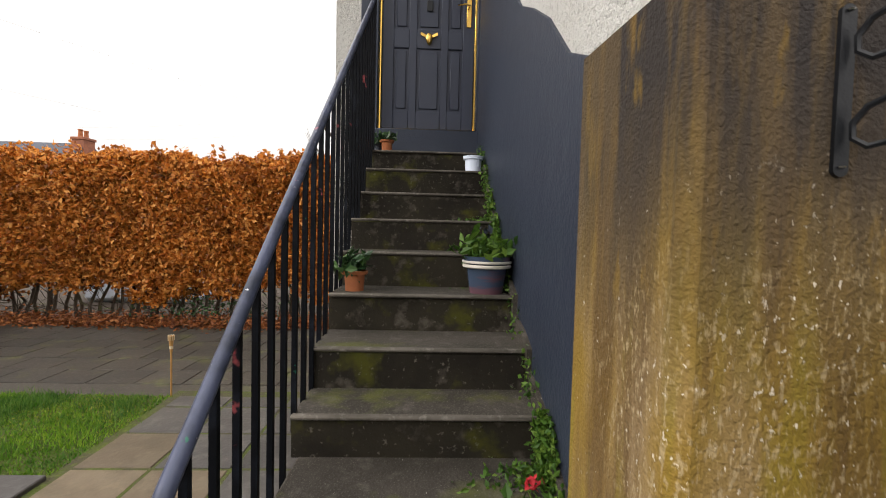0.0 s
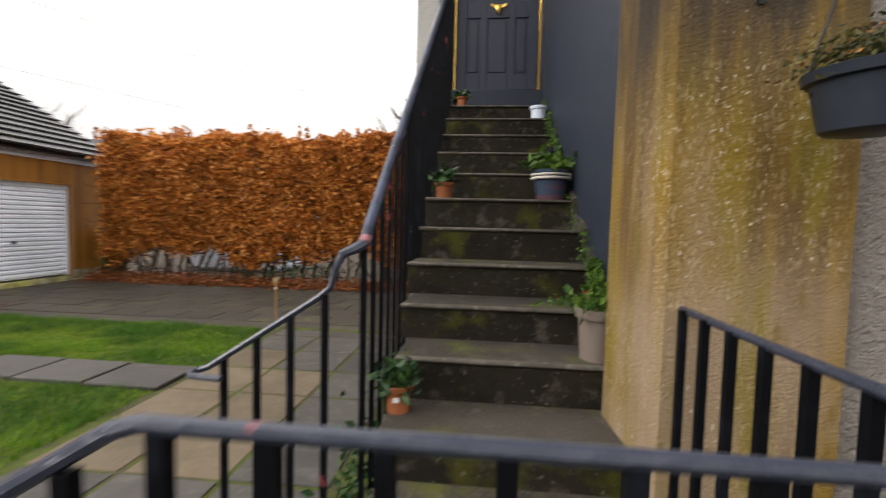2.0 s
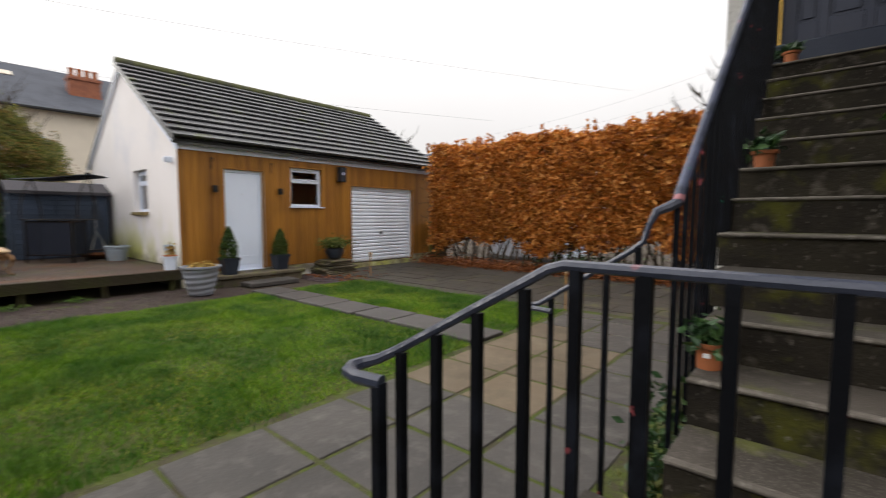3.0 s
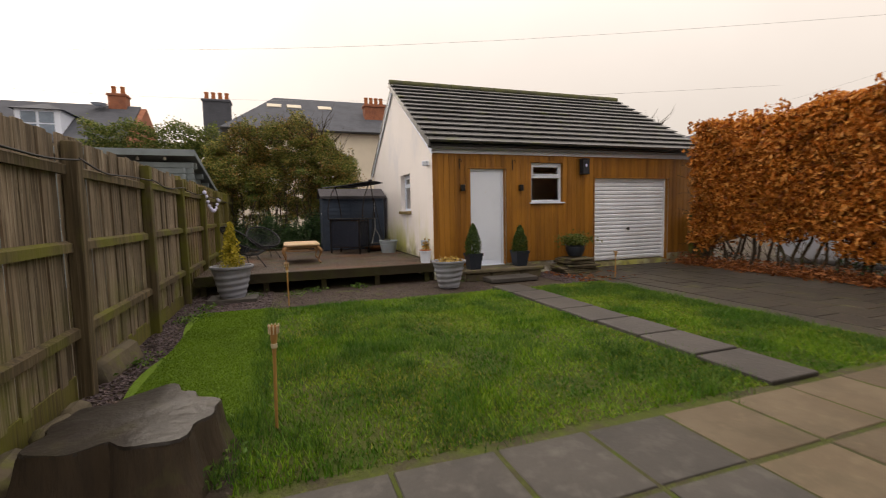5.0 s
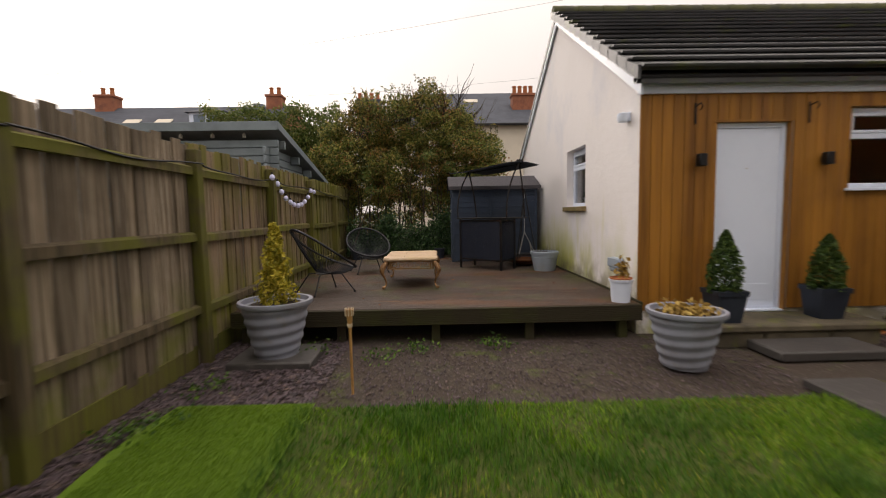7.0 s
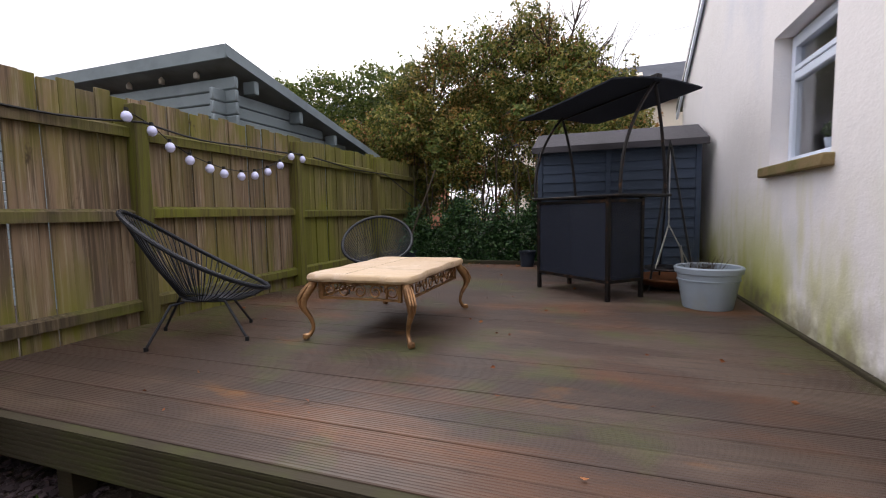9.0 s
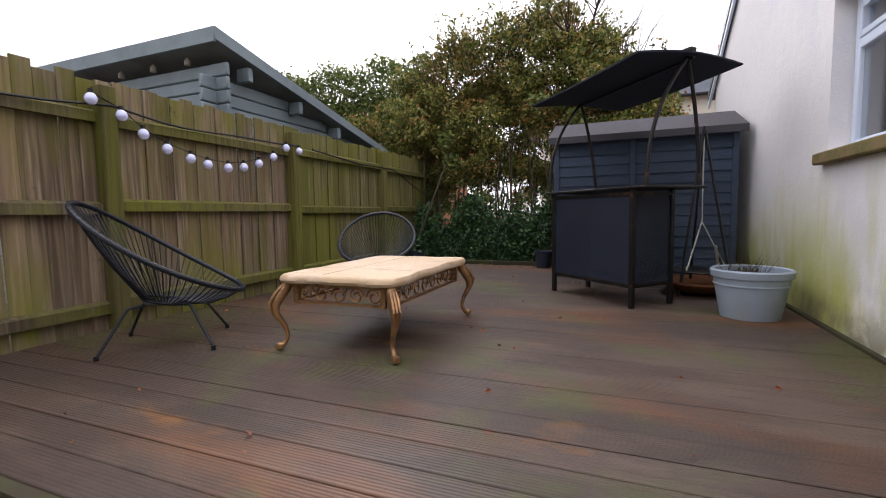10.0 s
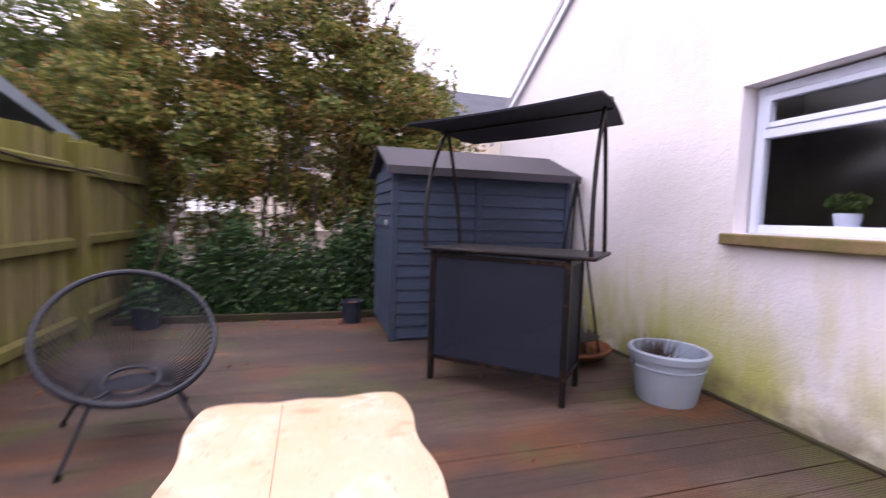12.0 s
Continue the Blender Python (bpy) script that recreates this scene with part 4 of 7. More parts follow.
# ---- things on the garage ----
def wall_lantern(y, z):
    t = thing("wall_lantern", "black square metal wall lantern on timber cladding", "wall lamp")
    part("back_plate", Shape().box((GX + 0.002, y - 0.05, z - 0.13), (GX + 0.02, y + 0.05, z + 0.13), 0.004), M_BLACK, t)
    f = Shape()
    for dy in (-0.085, 0.075):
        for dx in (0.03, 0.15):
            f.box((GX + dx, y + dy, z - 0.16), (GX + dx + 0.012, y + dy + 0.012, z + 0.16), 0.002)
    f.box((GX + 0.02, y - 0.09, z + 0.15), (GX + 0.17, y + 0.09, z + 0.175), 0.005).box((GX + 0.02, y - 0.09, z - 0.175), (GX + 0.17, y + 0.09, z - 0.155), 0.005)
    part("cage", f, M_BLACK, t)
    part("pane", Shape().box((GX + 0.036, y - 0.078, z - 0.153), (GX + 0.156, y + 0.078, z + 0.148)), M_DARKPOT, t)
    part("bulb", Shape().lathe([(0.0, 0), (0.02, 0.01), (0.03, 0.04), (0.02, 0.07), (0.0, 0.08)], 12, (GX + 0.165, y, z - 0.02), sx=0.3), M_BULB, t)


wall_lantern(6.07, 2.31)


def wall_spot(y, z):
    t = thing("wall_spotlight", "small black box spotlight on timber cladding", "wall lamp", "spotlights beside the door")
    part("mount", Shape().box((GX + 0.002, y - 0.025, z - 0.035), (GX + 0.03, y + 0.025, z + 0.035), 0.004), M_BLACK, t)
    part("lamp_body", Shape().box((GX + 0.03, y - 0.042, z - 0.065), (GX + 0.115, y + 0.042, z + 0.065), 0.008), M_BLACK, t)


wall_spot(3.12, 1.84)
wall_spot(4.47, 1.84)
for y in (3.08, 4.30):
    t = thing("wall_hook", "dark iron scroll hook on timber cladding", "hook", "hooks above the door")
    part("plate", Shape().box((GX + 0.002, y - 0.012, 2.22), (GX + 0.01, y + 0.012, 2.44), 0.002), M_RUSTY, t)
    part("hook_arm", Shape().tube([(GX + 0.01, y, 2.40), (GX + 0.10, y, 2.42), (GX + 0.13, y, 2.38), (GX + 0.10, y, 2.35)], 0.006, 6), M_RUSTY, t)
al = thing("security_light", "white sensor light on the rendered wall corner", "wall lamp")
part("housing", Shape().lathe([(0, 0), (0.05, 0.01), (0.065, 0.05), (0.06, 0.10), (0.0, 0.12)], 16, (-9.28, GY0 - 0.07, 2.30)), M_WHITE, al)
part("mount", Shape().box((-9.33, GY0 - 0.03, 2.31), (-9.23, GY0 - 0.002, 2.41), 0.006), M_WHITE, al)
vb = thing("outdoor_socket", "pale grey plastic outdoor socket box on the wall", "socket box")
part("box_body", Shape().box((-9.60, GY0 - 0.085, 0.60), (-9.32, GY0 - 0.002, 0.77), 0.02), M_TUB, vb)
part("lid", Shape().box((-9.605, GY0 - 0.10, 0.66), (-9.315, GY0 - 0.086, 0.765), 0.006), M_TUB, vb)
ip = thing("potted_plant", "small green plant in a white pot on the windowsill", "potted plant")
part("pot", Shape().lathe([(0.05, 0), (0.062, 0.085), (0.055, 0.085), (0.05, 0.07), (0, 0.07)], 18, (-11.12, GY0 + 0.19, wz0 + 0.04)), M_WHITE, ip)
c = rng.normal(0, 1, (260, 3))
c = c / np.linalg.norm(c, axis=1)[:, None] * rng.uniform(0.3, 1, (260, 1)) * [0.11, 0.055, 0.06] + [-11.12, GY0 + 0.19, wz0 + 0.175]
part("foliage", leaves("foliage", c, 0.035, M_BOX, rng), M_BOX, ip)
part("inner_sill", Shape().box((wx0 + 0.02, GY0 + 0.165, wz0 - 0.03), (wx1 - 0.02, GY0 + 0.26, wz0 + 0.04)), M_WHITE, garage)

# sandstone step at the garage door
ds = thing("door_step", "mossy sandstone slab step before the white door", "step", kind="structure")
part("slab", Shape().box((-8.98, 2.92, 0.13), (-8.40, 4.72, 0.2), 0.015), M_SANDSTONE, ds)
for i, (y0, y1) in enumerate(((2.96, 3.5), (3.52, 4.15), (4.17, 4.66))):
    part("stone", Shape().box((-8.95, y0, -0.04), (-8.44, y1, 0.128), 0.02), M_SANDSTONE, ds)
part("lower_slab", Shape().box((-8.42, 3.3, -0.02), (-7.98, 4.3, 0.07), 0.015), M_SLATE, ds)

# stacked slates with a bowl
st = thing("stone_pile", "stack of dark flat stones beside the garage", "stone pile")
for i in range(7):
    a = rnd.uniform(-10, 10)
    m = pose(-8.62 + rnd.uniform(-.04, .04), 5.62 + rnd.uniform(-.06, .06), 0.02 + i * 0.045, rnd.uniform(-2, 2), rnd.uniform(-2, 2), a)
    w = 0.46 - 0.03 * i
    part("stone", Shape().box((-0.3, -w, -0.02), (0.3, w, 0.022), 0.012, m), M_SANDSTONE, st)


def pot_profile(rt, rb, h, lip=0.02, wall=0.012):
    return [(0, 0), (rb, 0), (rt - 0.012, h - lip * 1.4), (rt, h - lip * 1.3), (rt + 0.004, h), (rt - wall, h), (rt - wall - 0.01, h - 0.04), (0, h - 0.045)]


bowl = thing("planted_bowl", "dark glazed bowl with a low green shrub on stones", "potted plant", at=pose(-8.62, 5.62, 0.335))
part("bowl", Shape().lathe([(0, 0), (0.13, 0), (0.15, 0.02), (0.21, 0.16), (0.20, 0.22), (0.225, 0.25), (0.19, 0.25), (0.18, 0.2), (0, 0.2)], 24), M_DARKPOT, bowl)
c = rng.normal(0, 1, (900, 3)) * [0.12, 0.17, 0.06] + [0, 0, 0.36]
part("foliage", leaves("foliage", c, 0.045, M_BUSH_LIGHT, rng), M_BUSH_LIGHT, bowl)


# ---- round planters ----
def swirl_planter(name, x, y, z, s, label):
    t = thing(name, label, "planter", "swirled grey planters", at=pose(x, y, z) @ Matrix.Scale(s, 4))
    prof, k = [(0, 0), (0.20, 0)], 40
    for i in range(k + 1):
        u = i / k
        prof.append((0.20 + 0.115 * u ** 0.8 + 0.0075 * math.sin(u * math.pi * 2 * 4.5), 0.02 + 0.47 * u))
    prof += [(0.345, 0.50), (0.355, 0.52), (0.35, 0.545), (0.315, 0.545), (0.305, 0.50), (0.0, 0.49)]
    s2 = Shape().lathe(prof, 36)
    # swirl: ridges climb around the body
    s2.v = [(px, py, pz + 0.02 * math.sin(math.atan2(py, px)) * (0.03 < pz < 0.48)) for px, py, pz in s2.v]
    part("pot", s2, M_POT, t)
    part("soil", Shape().lathe([(0, 0.498), (0.15, 0.505), (0.30, 0.496), (0.30, 0.49), (0, 0.49)], 20), M_EARTH, t)
    return t


pl = swirl_planter("planter", -8.36, -1.18, 0.045, 0.94, "swirled grey planter with a golden conifer on a slab")
n = 2600
u = rng.uniform(0, 1, n) ** 0.8
a = rng.uniform(0, 2 * math.pi, n)
r = (0.155 * (1 - u) ** 0.9 + 0.018) * rng.uniform(0.35, 1.1, n) * (1 + 0.38 * np.sin(a * 3 + u * 17))
c = np.stack([r * np.cos(a) - 0.02 - 0.0 * u, r * np.sin(a), 0.49 + u * 0.80], 1)
part("conifer", leaves("conifer", c, 0.030, M_CONIFER, rng, stretch=2.0, drop=-0.8), M_CONIFER, pl, "golden upright conifer")
solid("paving_slab", Shape().box((-8.66, -1.55, -0.035), (-8.08, -0.80, 0.045), 0.012), M_SLATE, "square mossy slab under a planter on the slate chips", "paving slab")
pl2 = swirl_planter("planter", -7.93, 2.42, 0.0, 0.89, "swirled grey planter with yellow withered stems on gravel")
c = rng.normal(0, 1, (260, 3)) * [0.11, 0.11, 0.03] + [0, 0, 0.54]
part("withered_plant", leaves("withered_plant", c, 0.05, M_DEAD, rng), M_DEAD, pl2, kind="stuff")


def cone_topiary(x, y, z, h, lean):
    t = thing("topiary", "clipped green conical evergreen in a dark square-sided pot", "potted plant", "topiaries beside the white door", at=pose(x, y, z, 0, lean, 0))
    s = Shape().lathe([(0, 0), (0.155, 0), (0.20, 0.27), (0.215, 0.27), (0.22, 0.32), (0.195, 0.32), (0.19, 0.28), (0, 0.28)], 4)
    m = pose(0, 0, 0, 0, 0, 45)
    s.v = [tuple(m @ Vector(p)) for p in s.v]
    part("pot", s, M_DARKPOT, t, smooth=False)
    n = 2400
    u = rng.uniform(0, 1, n)
    a = rng.uniform(0, 2 * math.pi, n)
    r = 0.150 * (1 - u ** 2.0) ** 0.75 * (1 + 0.12 * np.sin(a * 4 + u * 9)) * rng.uniform(0.6, 1.1, n)
    part("foliage", leaves("foliage", np.stack([r * np.cos(a), r * np.sin(a), 0.29 + u * h], 1), 0.03, M_BOX, rng), M_BOX, t)
    part("stem", Shape().tube([(0, 0, 0.25), (0, 0, 0.5)], 0.012, 6), M_BARK, t)


cone_topiary(-8.62, 3.20, 0.2, 0.62, 0)
cone_topiary(-8.70, 4.29, 0.2, 0.56, 2)


# ---- path slabs and flags ----
def pieces(parent, name, material, rects, z0, z1, bevel=0.008):
    store = {}
    for x0, y0, x1, y1, *mat in rects:
        mt = mat[0] if mat else material
        key = (round(x1 - x0, 3), round(y1 - y0, 3), mt.name)
        if key not in store:
            store[key] = Shape().box((0, 0, z0), (x1 - x0, y1 - y0, z1), bevel).mesh(name, mt, False)
        o = part(name, store[key], mt, parent)
        o.location = (x0, y0, rnd.uniform(-0.003, 0.003))
        o.rotation_euler = (radians(rnd.uniform(-0.2, 0.2)), radians(rnd.uniform(-0.2, 0.2)), radians(rnd.uniform(-0.35, 0.35)))


path = thing("stepping_stone_path", "path of dark rectangular slabs across the lawn", "path", kind="structure")
pieces(path, "slab", M_SLATE, [(-2.68 - (i + 1) * 0.69 + 0.035, 3.06 + 0.018 * (i % 3), -2.68 - i * 0.69, 3.59 + 0.018 * (i % 3)) for i in range(7)], -0.02, 0.04)

# ---- house with the outside stair ----
house = thing("house", "white roughcast house with dark blue painted entrance wall", "house")
SX0, SX1 = -0.37, 0.50
RISE, GO = 0.176, 0.27
TREAD_Z = (2.53, 2.346, 2.15, 1.965, 1.78, 1.595, 1.42, 1.252, 1.10, 0.955, 0.80, 0.64)
TREAD_Y = (3.87, 3.58, 3.29, 3.0, 2.71, 2.40, 2.09, 1.825, 1.548, 1.281, 1.023, 0.76)


def tread(k):
    """Height and front edge of the k-th step from the top."""
    return TREAD_Z[k], TREAD_Y[k]


DOOR_Y = 4.41
part("entrance_wall", Shape().box((-0.79, DOOR_Y, 0), (-0.47, DOOR_Y + 0.3, 7)).box((0.53, DOOR_Y, 0), (0.6, DOOR_Y + 0.3, 7)).box((-0.47, DOOR_Y, 4.95), (0.53, DOOR_Y + 0.3, 7)).box((-0.47, DOOR_Y, 0), (0.53, DOOR_Y + 0.3, 2.53)), M_ROUGHCAST, house, "white roughcast wall")
part("side_wall", Shape().box((-0.79, DOOR_Y + 0.3, 0), (-0.65, 9.4, 7)), M_ROUGHCAST, house)
part("back_block", Shape().box((-0.65, DOOR_Y + 0.9, 0), (6, 9.4, 7)), M_DARK_ROOM, house)
part("stair_side_wall", Shape().box((0.52, 1.22, 0), (0.9, DOOR_Y, 7)), M_ROUGHCAST, house, "white roughcast wall above the painted band")
band = [(1.2, 0.0), (1.2, 2.1)]
for i in range(13):
    y = 1.2 + i * (DOOR_Y - 1.2) / 12
    band.append((y, 2.39 + (y - 1.54) * 0.67 + 0.035 * math.sin(i * 2.3)))
band += [(DOOR_Y, 0.0)]
part("painted_band", Shape().prism(band, 0, 0.505, 0.53), M_NAVY, house, "dark blue painted lower wall with uneven top edge", smooth=False)
part("south_wall", Shape().box((0.88, 0.925, 0), (6, 1.2, 7)), M_HARL, house, "pinkish grey roughcast wall")
part("east_wall", Shape().box((5.7, 1.2, 0), (6, 9.4, 7)), M_HARL, house)
pier = Shape()
pp = [(0.395, 1.25), (0.416, 0.91), (0.440, 0.886), (0.885, 0.90), (0.885, 1.25)]
top = [2.275, 2.27, 2.28, 2.55, 2.60]
pier.add([(x, y, 0.0) for x, y in pp] + [(x, y, t) for (x, y), t in zip(pp, top)], [(0, 1, 2, 3, 4), (9, 8, 7, 6, 5)] + [(i, (i + 1) % 5, (i + 1) % 5 + 5, i + 5) for i in range(5)])
part("pier", pier, M_PIER, house, "stained mossy rendered wall end", smooth=False)
part("roof", Shape().box((-1.3, 0.5, 7), (6.4, 9.8, 7.2)), M_ROOF_SLATE, house)
part("threshold", Shape().box((-0.55, DOOR_Y - 0.12, 2.53), (0.52, DOOR_Y + 0.05, 2.80), 0.01), M_NAVY, house, "dark blue painted door threshold")
part("door_surround", Shape().box((-0.56, DOOR_Y - 0.05, 2.80), (-0.40, DOOR_Y + 0.1, 4.98), 0.008).box((0.485, DOOR_Y - 0.05, 2.80), (0.515, DOOR_Y + 0.1, 4.98), 0.006).box((-0.40, DOOR_Y - 0.05, 4.88), (0.485, DOOR_Y + 0.1, 4.98), 0.006), M_NAVY, house, "dark blue door surround")

# front door: stiles, rails and sunk panels
dx0, dx1, dz0, dz1, dy = -0.375, 0.463, 2.83, 4.85, DOOR_Y + 0.02
fd = part("front_door", Shape().box((dx0, dy + 0.015, dz0), (dx1, dy + 0.05, dz1)), M_DOOR_NAVY, house, "dark blue panelled front door with brass fittings")
w = dx1 - dx0
cols = [(dx0 + 0.105, dx0 + 0.245), (dx0 + 0.315, dx0 + 0.535), (dx0 + 0.60, dx0 + 0.735)]
rows = [(dz0 + 0.16, dz0 + 0.73), (dz0 + 0.90, dz0 + 1.55), (dz0 + 1.66, dz0 + 1.90)]
st = Shape()
xs = [dx0] + [v for c in cols for v in c] + [dx1]
zs = [dz0] + [v for r_ in rows for v in r_] + [dz1]
for i in range(0, len(xs), 2):
    st.box((xs[i], dy, dz0), (xs[i + 1], dy + 0.014, dz1), 0.004)
for i in range(0, len(zs), 2):
    for c in cols:
        st.box((c[0], dy, zs[i]), (c[1], dy + 0.014, zs[i + 1]), 0.004)
part("door_face", st, M_DOOR_NAVY, fd)
for c in cols:
    for r_ in rows:
        part("panel", Shape().box((c[0] + 0.025, dy + 0.004, r_[0] + 0.025), (c[1] - 0.025, dy + 0.016, r_[1] - 0.025), 0.006), M_DOOR_NAVY, fd)
part("brass_trim", Shape().box((dx0 - 0.022, dy - 0.012, dz0 - 0.03), (dx0 - 0.004, dy + 0.01, dz1), 0.003).box((dx1 + 0.004, dy - 0.012, dz0 - 0.03), (dx1 + 0.022, dy + 0.01, dz1), 0.003).box((dx0 - 0.004, dy - 0.025, dz0 - 0.03), (dx1 + 0.004, dy + 0.01, dz0 - 0.004), 0.003), M_GOLD, fd, "polished brass trim strips")
part("handle_plate", Shape().box((dx1 - 0.075, dy - 0.01, dz0 + 0.93), (dx1 - 0.03, dy - 0.001, dz0 + 1.20), 0.006), M_GOLD, fd, "brass handle plate")
part("door_handle", Shape().tube([(dx1 - 0.052, dy - 0.005, dz0 + 1.11), (dx1 - 0.052, dy - 0.05, dz0 + 1.11), (dx1 - 0.09, dy - 0.055, dz0 + 1.115), (dx1 - 0.16, dy - 0.05, dz0 + 1.105)], [0.008, 0.008, 0.009, 0.006], 8), M_GOLD, fd, "brass lever handle")
bee = Shape().lathe([(0, -0.06), (0.018, -0.045), (0.03, -0.01), (0.032, 0.015), (0.022, 0.04), (0, 0.05)], 14, (dx0 + 0.425, dy - 0.015, dz0 + 0.815), sy=0.6)
for s in (-1, 1):
    bee.add([(dx0 + 0.425 + s * 0.015, dy - 0.012, dz0 + 0.845), (dx0 + 0.425 + s * 0.075, dy - 0.02, dz0 + 0.87), (dx0 + 0.425 + s * 0.08, dy - 0.02, dz0 + 0.845), (dx0 + 0.425 + s * 0.02, dy - 0.012, dz0 + 0.82),
             (dx0 + 0.425 + s * 0.015, dy - 0.006, dz0 + 0.845), (dx0 + 0.425 + s * 0.075, dy - 0.012, dz0 + 0.87), (dx0 + 0.425 + s * 0.08, dy - 0.012, dz0 + 0.845), (dx0 + 0.425 + s * 0.02, dy - 0.006, dz0 + 0.82)],
            [(0, 1, 2, 3), (7, 6, 5, 4), (0, 4, 5, 1), (1, 5, 6, 2), (2, 6, 7, 3), (3, 7, 4, 0)])
part("bee_knocker", bee, M_GOLD, fd, "brass bee-shaped knocker")
part("door_lock", Shape().box((dx0 + 0.40, dy - 0.012, dz0 + 1.06), (dx0 + 0.455, dy - 0.001, dz0 + 1.16), 0.006), M_BLACK, fd)

# stair
LZ = 0.48
stair = thing("outside_stair", "worn dark concrete outside stair with mossy risers", "stairs", kind="structure")
for k in range(0, 12):
    z, y = tread(k)
    yb = DOOR_Y - 0.12 if k == 0 else tread(k - 1)[1] + 0.02
    j = rnd.uniform(-0.006, 0.006)
    left = SX0 - (0.022 if k < 8 else 0.0 if k == 8 else -0.032)
    part("tread", Shape().box((left, y + j, z - 0.022), (SX1 + 0.004, yb, z), 0.010), M_STEP, stair)
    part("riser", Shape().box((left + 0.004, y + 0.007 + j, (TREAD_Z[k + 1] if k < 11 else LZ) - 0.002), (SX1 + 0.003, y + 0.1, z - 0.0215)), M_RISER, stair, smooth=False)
for k in range(0, 12):
    z, y = tread(k)
    part("nosing", Shape().box((SX0 - (0.020 if k < 8 else -0.002 if k == 8 else -0.034), y - 0.009, z - 0.016), (SX1 + 0.002, y + 0.020, z + 0.0015), 0.006), M_NOSING, stair, "paler worn tread edge")
part("landing", Shape().box((SX0 - 0.03, 0.03, LZ - 0.08), (SX1 + 0.02, tread(11)[1] + 0.03, LZ), 0.012), M_STEP, stair)
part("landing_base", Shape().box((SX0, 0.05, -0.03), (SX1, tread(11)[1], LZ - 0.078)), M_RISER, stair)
part("bottom_step", Shape().box((SX0 - 0.28, 0.02, -0.03), (SX0 - 0.005, 0.97, 0.32), 0.012), M_STEP, stair)
part("bottom_step", Shape().box((SX0 - 0.54, 0.02, -0.03), (SX0 - 0.285, 0.97, 0.16), 0.012), M_STEP, stair)
body = [(DOOR_Y - 0.1, 0.0), (DOOR_Y - 0.1, 2.46)]
for k in range(0, 12):
    z, y = tread(k)
    body += [(y + 0.03, z - 0.03), (y + 0.03, (TREAD_Z[k + 1] if k < 11 else LZ) - 0.065)]
body += [(tread(11)[1] + 0.03, 0.0)]
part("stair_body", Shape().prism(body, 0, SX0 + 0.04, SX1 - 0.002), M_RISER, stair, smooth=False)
for k in range(1, 9):
    z, y = tread(k)
    part("skirting", Shape().prism([(y - 0.03, z - 0.16), (y - 0.03, z + 0.012), (y + 0.10, z + 0.06), (tread(k - 1)[1] + 0.02, z + 0.10), (tread(k - 1)[1] + 0.02, z - 0.1)], 0, SX1 - 0.016, SX1 + 0.006), M_STEP, stair, smooth=False)


# railings
KNEE_Y, RX = 1.03, -0.385
railing = thing("stair_railing", "black iron stair railing with worn blue handrail", "railing")
top_y = DOOR_Y - 0.35
hr = lambda y: 1.385 + (y - KNEE_Y) * 0.815
pts = [(RX, top_y, hr(top_y) + 0.02), (RX, top_y - 0.1, hr(top_y - 0.1))] + [(RX, KNEE_Y + 0.06, hr(KNEE_Y + 0.06))]
pts += [(RX, KNEE_Y - 0.0, 1.375), (RX - 0.02, KNEE_Y - 0.03, 1.36), (RX - 0.05, KNEE_Y - 0.05, 1.345), (RX - 0.07, KNEE_Y - 0.055, 1.30), (RX - 0.085, KNEE_Y - 0.055, 1.245), (RX - 0.12, KNEE_Y - 0.055, 1.215)]
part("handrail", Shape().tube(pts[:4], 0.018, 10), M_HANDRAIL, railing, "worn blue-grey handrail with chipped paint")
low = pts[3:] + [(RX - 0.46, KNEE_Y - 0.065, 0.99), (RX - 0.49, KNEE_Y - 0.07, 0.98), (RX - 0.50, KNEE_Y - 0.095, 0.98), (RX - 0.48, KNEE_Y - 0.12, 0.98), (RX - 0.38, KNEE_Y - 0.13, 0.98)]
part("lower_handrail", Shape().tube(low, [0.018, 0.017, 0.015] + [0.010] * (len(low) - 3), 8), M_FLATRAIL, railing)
for y_, w_ in ((KNEE_Y - 0.005, 0.030),):
    part("worn_patch", Shape().tube([(RX, y_ + q * w_, hr(y_ + q * w_) - (0.008 if y_ < KNEE_Y + 0.05 else 0.0)) for q in (0, 0.5, 1)], [0.0182, 0.0188, 0.0182], 10), M_CHIPPED, railing, "pink primer worn through the paint")
y = KNEE_Y
i = 0
while y < top_y - 0.05:
    zb = max([LZ] + [TREAD_Z[q] for q in range(12) if TREAD_Y[q] < y]) - 0.02
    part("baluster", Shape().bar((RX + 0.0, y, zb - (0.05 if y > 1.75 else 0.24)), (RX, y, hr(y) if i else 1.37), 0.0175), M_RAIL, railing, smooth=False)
    y += 0.1175
    i += 1
for j in range(4):
    x = RX - 0.10 - j * 0.105
    part("baluster", Shape().bar((x, KNEE_Y - 0.058, 0.31 if j < 2 else 0.15), (x, KNEE_Y - 0.058, 1.225 - (j * 0.105) * 0.66), 0.0175), M_RAIL, railing, smooth=False)

guard = thing("landing_railing", "black iron railing round the stair landing with curled end", "railing")
SY, RZ, EX = 0.087, 1.25, 0.47
